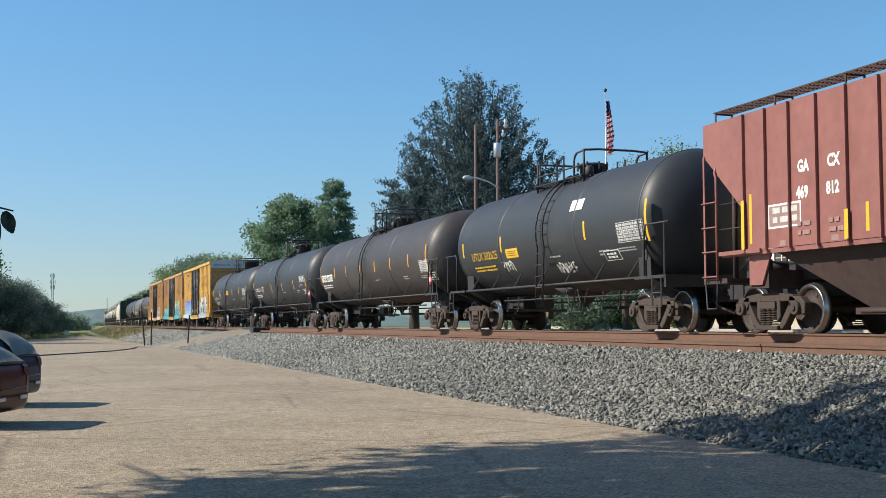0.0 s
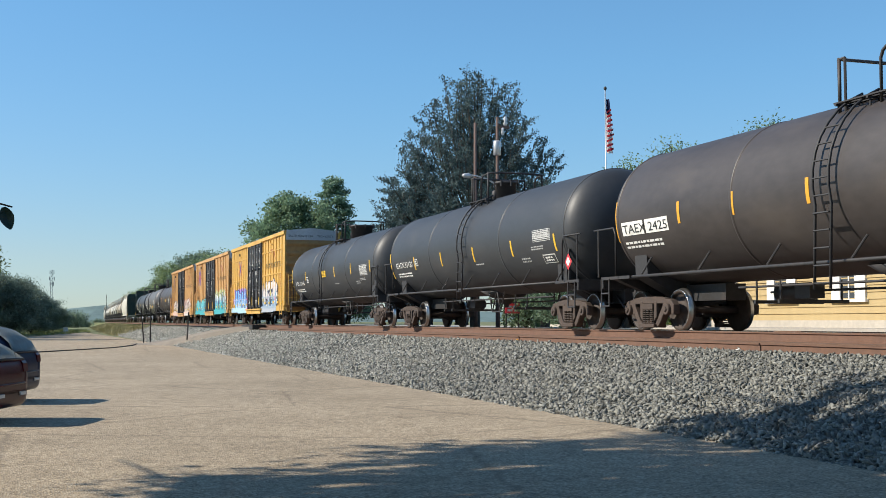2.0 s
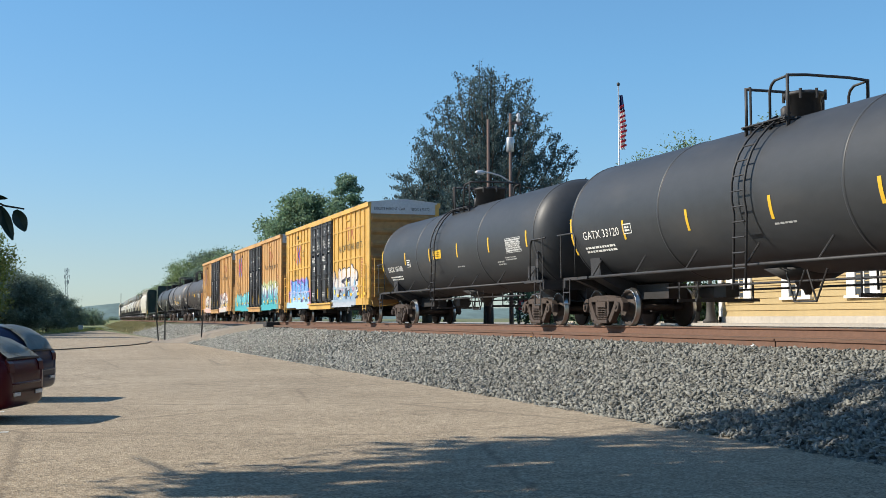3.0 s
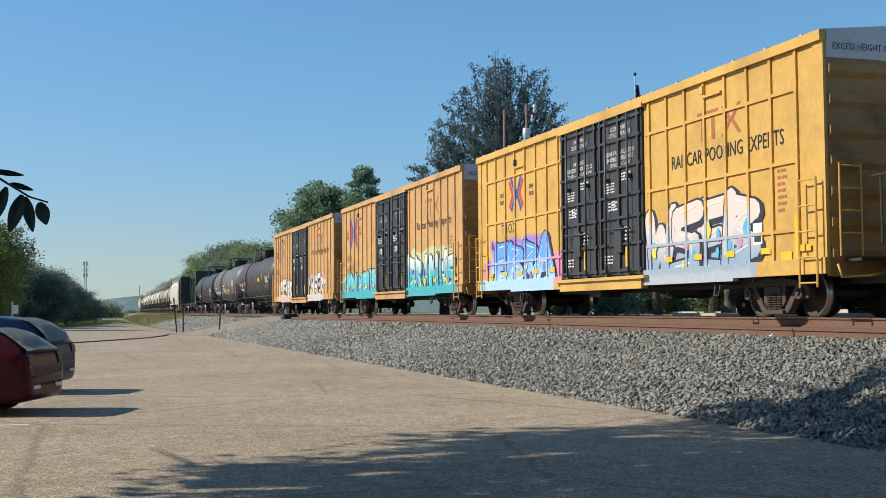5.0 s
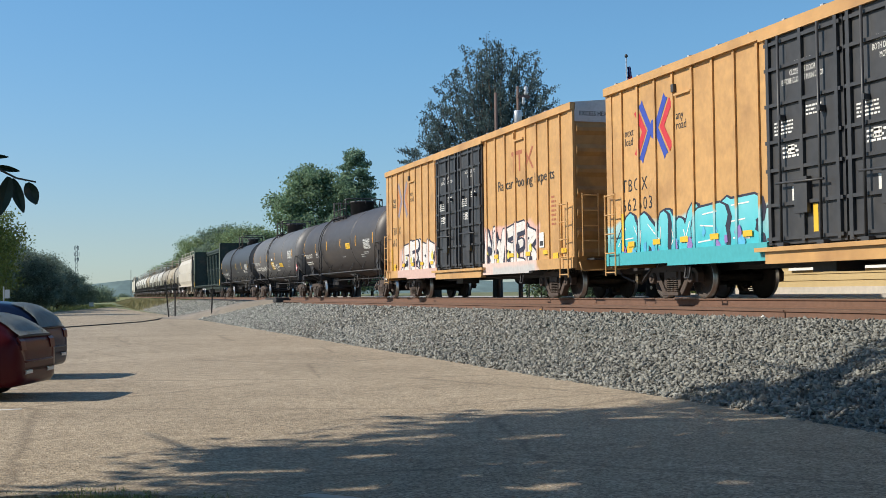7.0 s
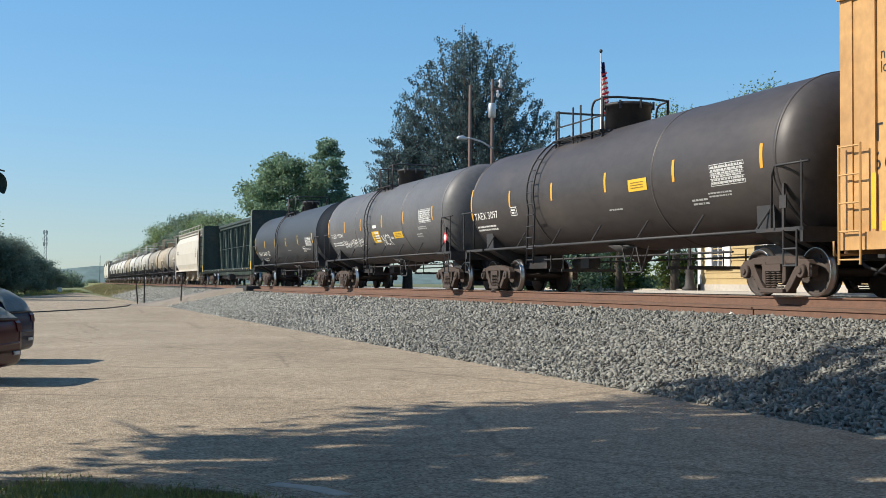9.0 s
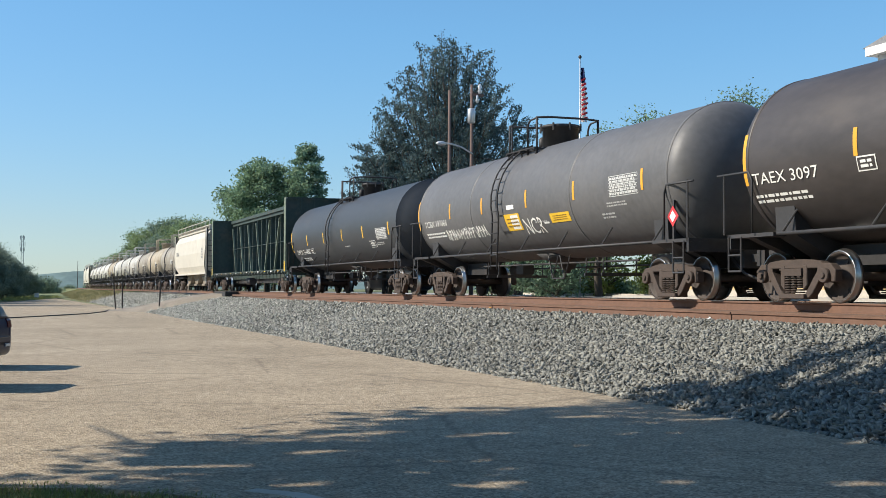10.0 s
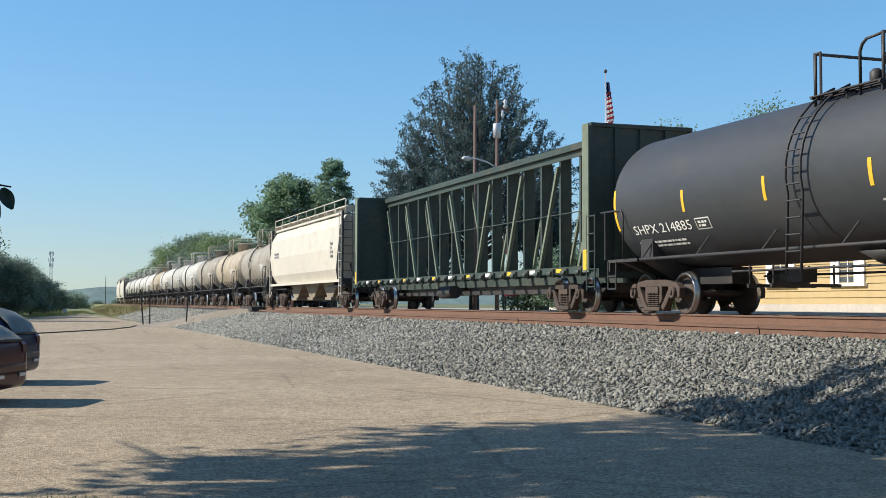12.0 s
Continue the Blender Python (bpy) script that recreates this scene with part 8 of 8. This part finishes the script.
def parked_car(label, paint, at, rz, k=1.0):
    """A hatchback seen from its tail: along -x from the tail at x = 0, lower side to the camera."""
    car = thing("car", label, "car", "parked cars", at=at, rz=rz)
    W = 0.86
    sect = [(0.085, 0.36, 0.60, 0.62), (0.075, 0.30, 0.74, 0.70), (0.05, 0.26, 0.88, 0.78), (0.0, 0.23, 0.985, 0.83), (-0.09, 0.21, 1.09 * k, 0.855), (-0.20, 0.2, 1.18 * k, 0.87), (-0.42, 0.2, 1.315 * k, 0.87), (-0.66, 0.2, 1.39 * k, 0.87),
            (-1.1, 0.2, 1.44 * k, 0.87), (-1.7, 0.2, 1.46 * k, 0.87), (-2.3, 0.2, 1.43 * k, 0.87), (-2.9, 0.2, 1.20 * k, 0.87), (-3.3, 0.2, 0.98, 0.86), (-4.0, 0.24, 0.84, 0.82), (-4.25, 0.34, 0.62, 0.72)]
    def body(bm):
        rings = []
        for x, lo, hi, w in sect:
            belt = min(0.94, hi - 0.06)
            cab = min(max((hi - 0.98) / 0.35, 0.0), 1.0)
            roof = w * (0.90 - 0.18 * cab)
            ring = [(-w * 0.80, lo), (-w * 0.95, lo + 0.05), (-w * 1.0, lo + 0.14), (-w * 1.025, (lo + belt) / 2), (-w * 1.01, belt - 0.08), (-w * 0.985, belt), (-(w * 0.97 * 0.5 + roof * 0.5), (belt + hi) / 2), (-roof, hi - 0.06), (-(roof - 0.06), hi - 0.018), (-(roof - 0.20), hi)]
            ring += [(-y, z) for y, z in ring[::-1]]
            rings.append([bm.verts.new((x, y, z)) for y, z in ring])
        n = len(rings[0])
        for a, b in zip(rings, rings[1:]):
            for i in range(n):
                bm.faces.new((a[i], a[(i + 1) % n], b[(i + 1) % n], b[i])).smooth = True
        bm.faces.new(rings[0]); bm.faces.new(rings[-1])
    shell = part("body", body, paint, car)
    def rear_glass(bm):
        rows = []
        for x, z, w in ((0.005, 1.0, 0.66), (-0.10, 1.12 * k, 0.65), (-0.21, 1.205 * k, 0.62), (-0.42, 1.335 * k, 0.56), (-0.66, 1.405 * k, 0.50)):
            rows.append([bm.verts.new((x + 0.012, y * w, z + 0.018 - 0.015 * y * y)) for y in (-1, -0.5, 0, 0.5, 1)])
        for a, b in zip(rows, rows[1:]):
            for i in range(4):
                bm.faces.new((a[i], a[i + 1], b[i + 1], b[i])).smooth = True
        bmesh.ops.solidify(bm, geom=bm.faces[:], thickness=0.02)
    part("rear_window", rear_glass, CAR_GLASS, car, "rear window with a pale reflection in its colour")
    part("window_rim", lambda bm: pipe(bm, [(0.012, -0.69, 0.985), (0.02, 0, 0.995), (0.012, 0.69, 0.985)], 0.022), STEEL_DARK, car)
    for s in (-1, 1):
        def side_glass(bm, s=s):
            v = [bm.verts.new(p) for p in ((-0.46, s * 0.90, 0.985), (-2.85, s * 0.90, 0.965), (-2.35, s * 0.735, 1.33 * k), (-1.05, s * 0.735, 1.34 * k))]
            w = [bm.verts.new(p + Vector((0, -s * 0.03, 0))) for p in [q.co.copy() for q in v]]
            bm.faces.new(v); bm.faces.new(w)
            for i in range(4):
                bm.faces.new((v[i], v[(i + 1) % 4], w[(i + 1) % 4], w[i]))
        part("side_window", side_glass, CAR_GLASS, car)
        part("tail_lamp", lambda bm, s=s: prism(bm, [(0.083, 0.78), (0.062, 0.92), (0.0, 0.985), (0.0, 0.78)], "y", s * 0.54, s * 0.74), LAMP_RED, car, "red tail lamp")
        part("reflector", lambda bm, s=s: prism(bm, [(0.06, 0.39), (0.105, 0.41), (0.105, 0.46), (0.06, 0.48)], "y", s * 0.34, s * 0.60), LAMP_CLEAR, car, "pale bumper lamp")
        for x in (-0.92, -3.4):
            wheel = part("wheel", lambda bm, s=s, x=x: lathe(bm, [(s * 0.70, 0.18), (s * 0.70, 0.29), (s * 0.74, 0.315), (s * 0.86, 0.315), (s * 0.895, 0.29), (s * 0.895, 0.2)], 22, "y"), TYRE, car, at=(x, 0, 0.315))
            part("rim", lambda bm, s=s, x=x: lathe(bm, [(s * 0.86, 0.2), (s * 0.885, 0.195), (s * 0.875, 0.08), (s * 0.9, 0.05)], 16, "y"), GALV, wheel)
        part("mirror", lambda bm, s=s: box(bm, -2.8, -2.62, min(s * 0.88, s * 1.05), max(s * 0.88, s * 1.05), 0.98, 1.10), paint, car, bevel=0.03)
    part("bumper_lip", lambda bm: pipe(bm, [(-0.06, -0.80, 0.60), (0.05, -0.72, 0.60), (0.092, -0.5, 0.60), (0.098, 0, 0.60), (0.092, 0.5, 0.60), (0.05, 0.72, 0.60), (-0.06, 0.80, 0.60)], 0.018, 8), paint, car)
    part("wiper", lambda bm: tube(bm, (-0.17, 0.0, 1.18 * k), (-0.34, -0.3, 1.29 * k), 0.012, 5), STEEL_DARK, car)
    return car


parked_car("dark red hatchback parked tail-out on the car park", CAR_RED, (-0.42, 20.3, 0), -19, 0.96)
parked_car("dark blue hatchback parked tail-out on the car park", CAR_BLUE, (-0.2, 25.3, 0), -19, 1.06)
road_car = parked_car("dark car driving on the road behind the train", CAR_BLACK, (18.6, -30, 1.3), -90, 1.0)
road_car.scale = (1.34, 1.14, 1.14)


# ---- ballast stones: the nearest as single pieces, the rest joined ----
def stone_shapes(count, seed):
    rnd = random.Random(seed)
    shapes = []
    for _ in range(count):
        bm = bmesh.new()
        for _ in range(8):
            v = Vector((rnd.uniform(-1, 1), rnd.uniform(-1, 1), rnd.uniform(-1, 1))).normalized() * rnd.uniform(0.85, 1.15)
            bm.verts.new((v.x * 1.4, v.y * 0.95, v.z * 0.55))
        hull = bmesh.ops.convex_hull(bm, input=bm.verts[:])
        loose = list({g for g in hull["geom_interior"] + hull["geom_unused"] if isinstance(g, bmesh.types.BMVert)})
        bmesh.ops.delete(bm, geom=loose, context="VERTS")
        bmesh.ops.recalc_face_normals(bm, faces=bm.faces[:])
        me = bpy.data.meshes.new("stone")
        bm.to_mesh(me); bm.free()
        shapes.append(me)
    return shapes


SHAPES = stone_shapes(12, 5)
for me in SHAPES:
    me.materials.append(STONE_PART)
TABLES = []
for me in SHAPES:
    v = np.empty(len(me.vertices) * 3); me.vertices.foreach_get("co", v)
    TABLES.append((v.reshape(-1, 3), np.array([list(p.vertices) for p in me.polygons])))
rs = np.random.default_rng(77)


def scatter(n, s0, s1, o0, o1):
    s, o = rs.uniform(s0, s1, n), rs.uniform(o0, o1, n)
    out = []
    for a, b in zip(s, o):
        out.append((line(a)[0] + b, a, bank_height(b)))
    return out


def turns(n):
    q = rs.normal(0, 1, (n, 4)); q /= np.linalg.norm(q, axis=1)[:, None]
    w, x, y, z = q.T
    return np.stack([np.stack([1 - 2 * (y * y + z * z), 2 * (x * y - z * w), 2 * (x * z + y * w)], 1), np.stack([2 * (x * y + z * w), 1 - 2 * (x * x + z * z), 2 * (y * z - x * w)], 1),
                     np.stack([2 * (x * z - y * w), 2 * (y * z + x * w), 1 - 2 * (x * x + y * y)], 1)], 1)


def stone_field(name, label, places, size):
    n = len(places)
    V, F, base = [], [], 0
    rot = turns(n)
    yaw = rs.uniform(0, 2 * math.pi, n)
    flat = rs.random(n) < 0.45
    spin = np.zeros((n, 3, 3)); spin[:, 0, 0] = np.cos(yaw); spin[:, 0, 1] = -np.sin(yaw); spin[:, 1, 0] = np.sin(yaw); spin[:, 1, 1] = np.cos(yaw); spin[:, 2, 2] = 1
    rot[flat] = spin[flat]
    sc = size * rs.uniform(0.6, 1.45, n)[:, None] * rs.uniform(0.75, 1.25, (n, 3))
    kind = rs.integers(0, len(TABLES), n)
    P = np.array(places)
    for k, (tv, tf) in enumerate(TABLES):
        idx = np.where(kind == k)[0]
        v = np.einsum("nij,nvj->nvi", rot[idx], tv[None] * sc[idx][:, None, :]) + P[idx][:, None, :] + np.stack([np.zeros(len(idx)), np.zeros(len(idx)), size * rs.uniform(-0.1, 0.9, len(idx))], 1)[:, None, :]
        V.append(v.reshape(-1, 3))
        F.append((tf[None] + (np.arange(len(idx)) * len(tv))[:, None, None] + base).reshape(-1, 3))
        base += len(idx) * len(tv)
    V, F = np.concatenate(V), np.concatenate(F)
    me = bpy.data.meshes.new(name)
    me.vertices.add(len(V)); me.vertices.foreach_set("co", V.ravel())
    me.loops.add(F.size); me.loops.foreach_set("vertex_index", F.ravel())
    me.polygons.add(len(F)); me.polygons.foreach_set("loop_start", np.arange(0, F.size, 3)); me.polygons.foreach_set("loop_total", np.full(len(F), 3))
    me.update(calc_edges=True)
    me.materials.append(STONE)
    ob = new(name, me)
    ob.parent = bank_near
    return tagged(ob, label, kind="stuff")


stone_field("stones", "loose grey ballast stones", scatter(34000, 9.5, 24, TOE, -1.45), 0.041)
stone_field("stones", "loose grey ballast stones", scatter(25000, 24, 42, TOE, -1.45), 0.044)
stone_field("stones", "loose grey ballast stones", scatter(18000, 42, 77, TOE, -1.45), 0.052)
stone_field("stones", "pale ballast stones by the crossing", scatter(16000, 78, 150, TOE - 0.6, -1.45), 0.065)
stone_field("stones", "stones strayed on to the asphalt", scatter(900, 9.5, 60, TOE - 0.35, TOE), 0.025)
for x, y, z in scatter(300, 12.5, 15.5, TOE, -3.6):
    ob = new("stone", SHAPES[int(rs.integers(0, 12))])
    ob.parent = bank_near
    r = 0.05 * float(rs.uniform(0.8, 1.5))
    ob.matrix_basis = pose(x, y, z + 0.03, *[float(a) for a in rs.uniform(0, 360, 3)]) @ Matrix.Diagonal((r, r * 0.85, r * 0.75, 1))

# wooden ties: their ends show beside the rail
tie_mesh = None
for k in range(150):
    s = 8 + k * 0.52
    x, turn = line(s)
    if tie_mesh is None:
        bm = bmesh.new(); box(bm, -0.115, 0.115, -1.22, 1.22, -0.18, 0.0)
        tie_mesh = finished(bm, "tie", TIE_WOOD, 0.01)
    ob = new("tie", tie_mesh)
    ob.parent = bank_near
    ob.matrix_basis = pose(x, s, RAIL - 0.195, 0, 0, turn)


motions()
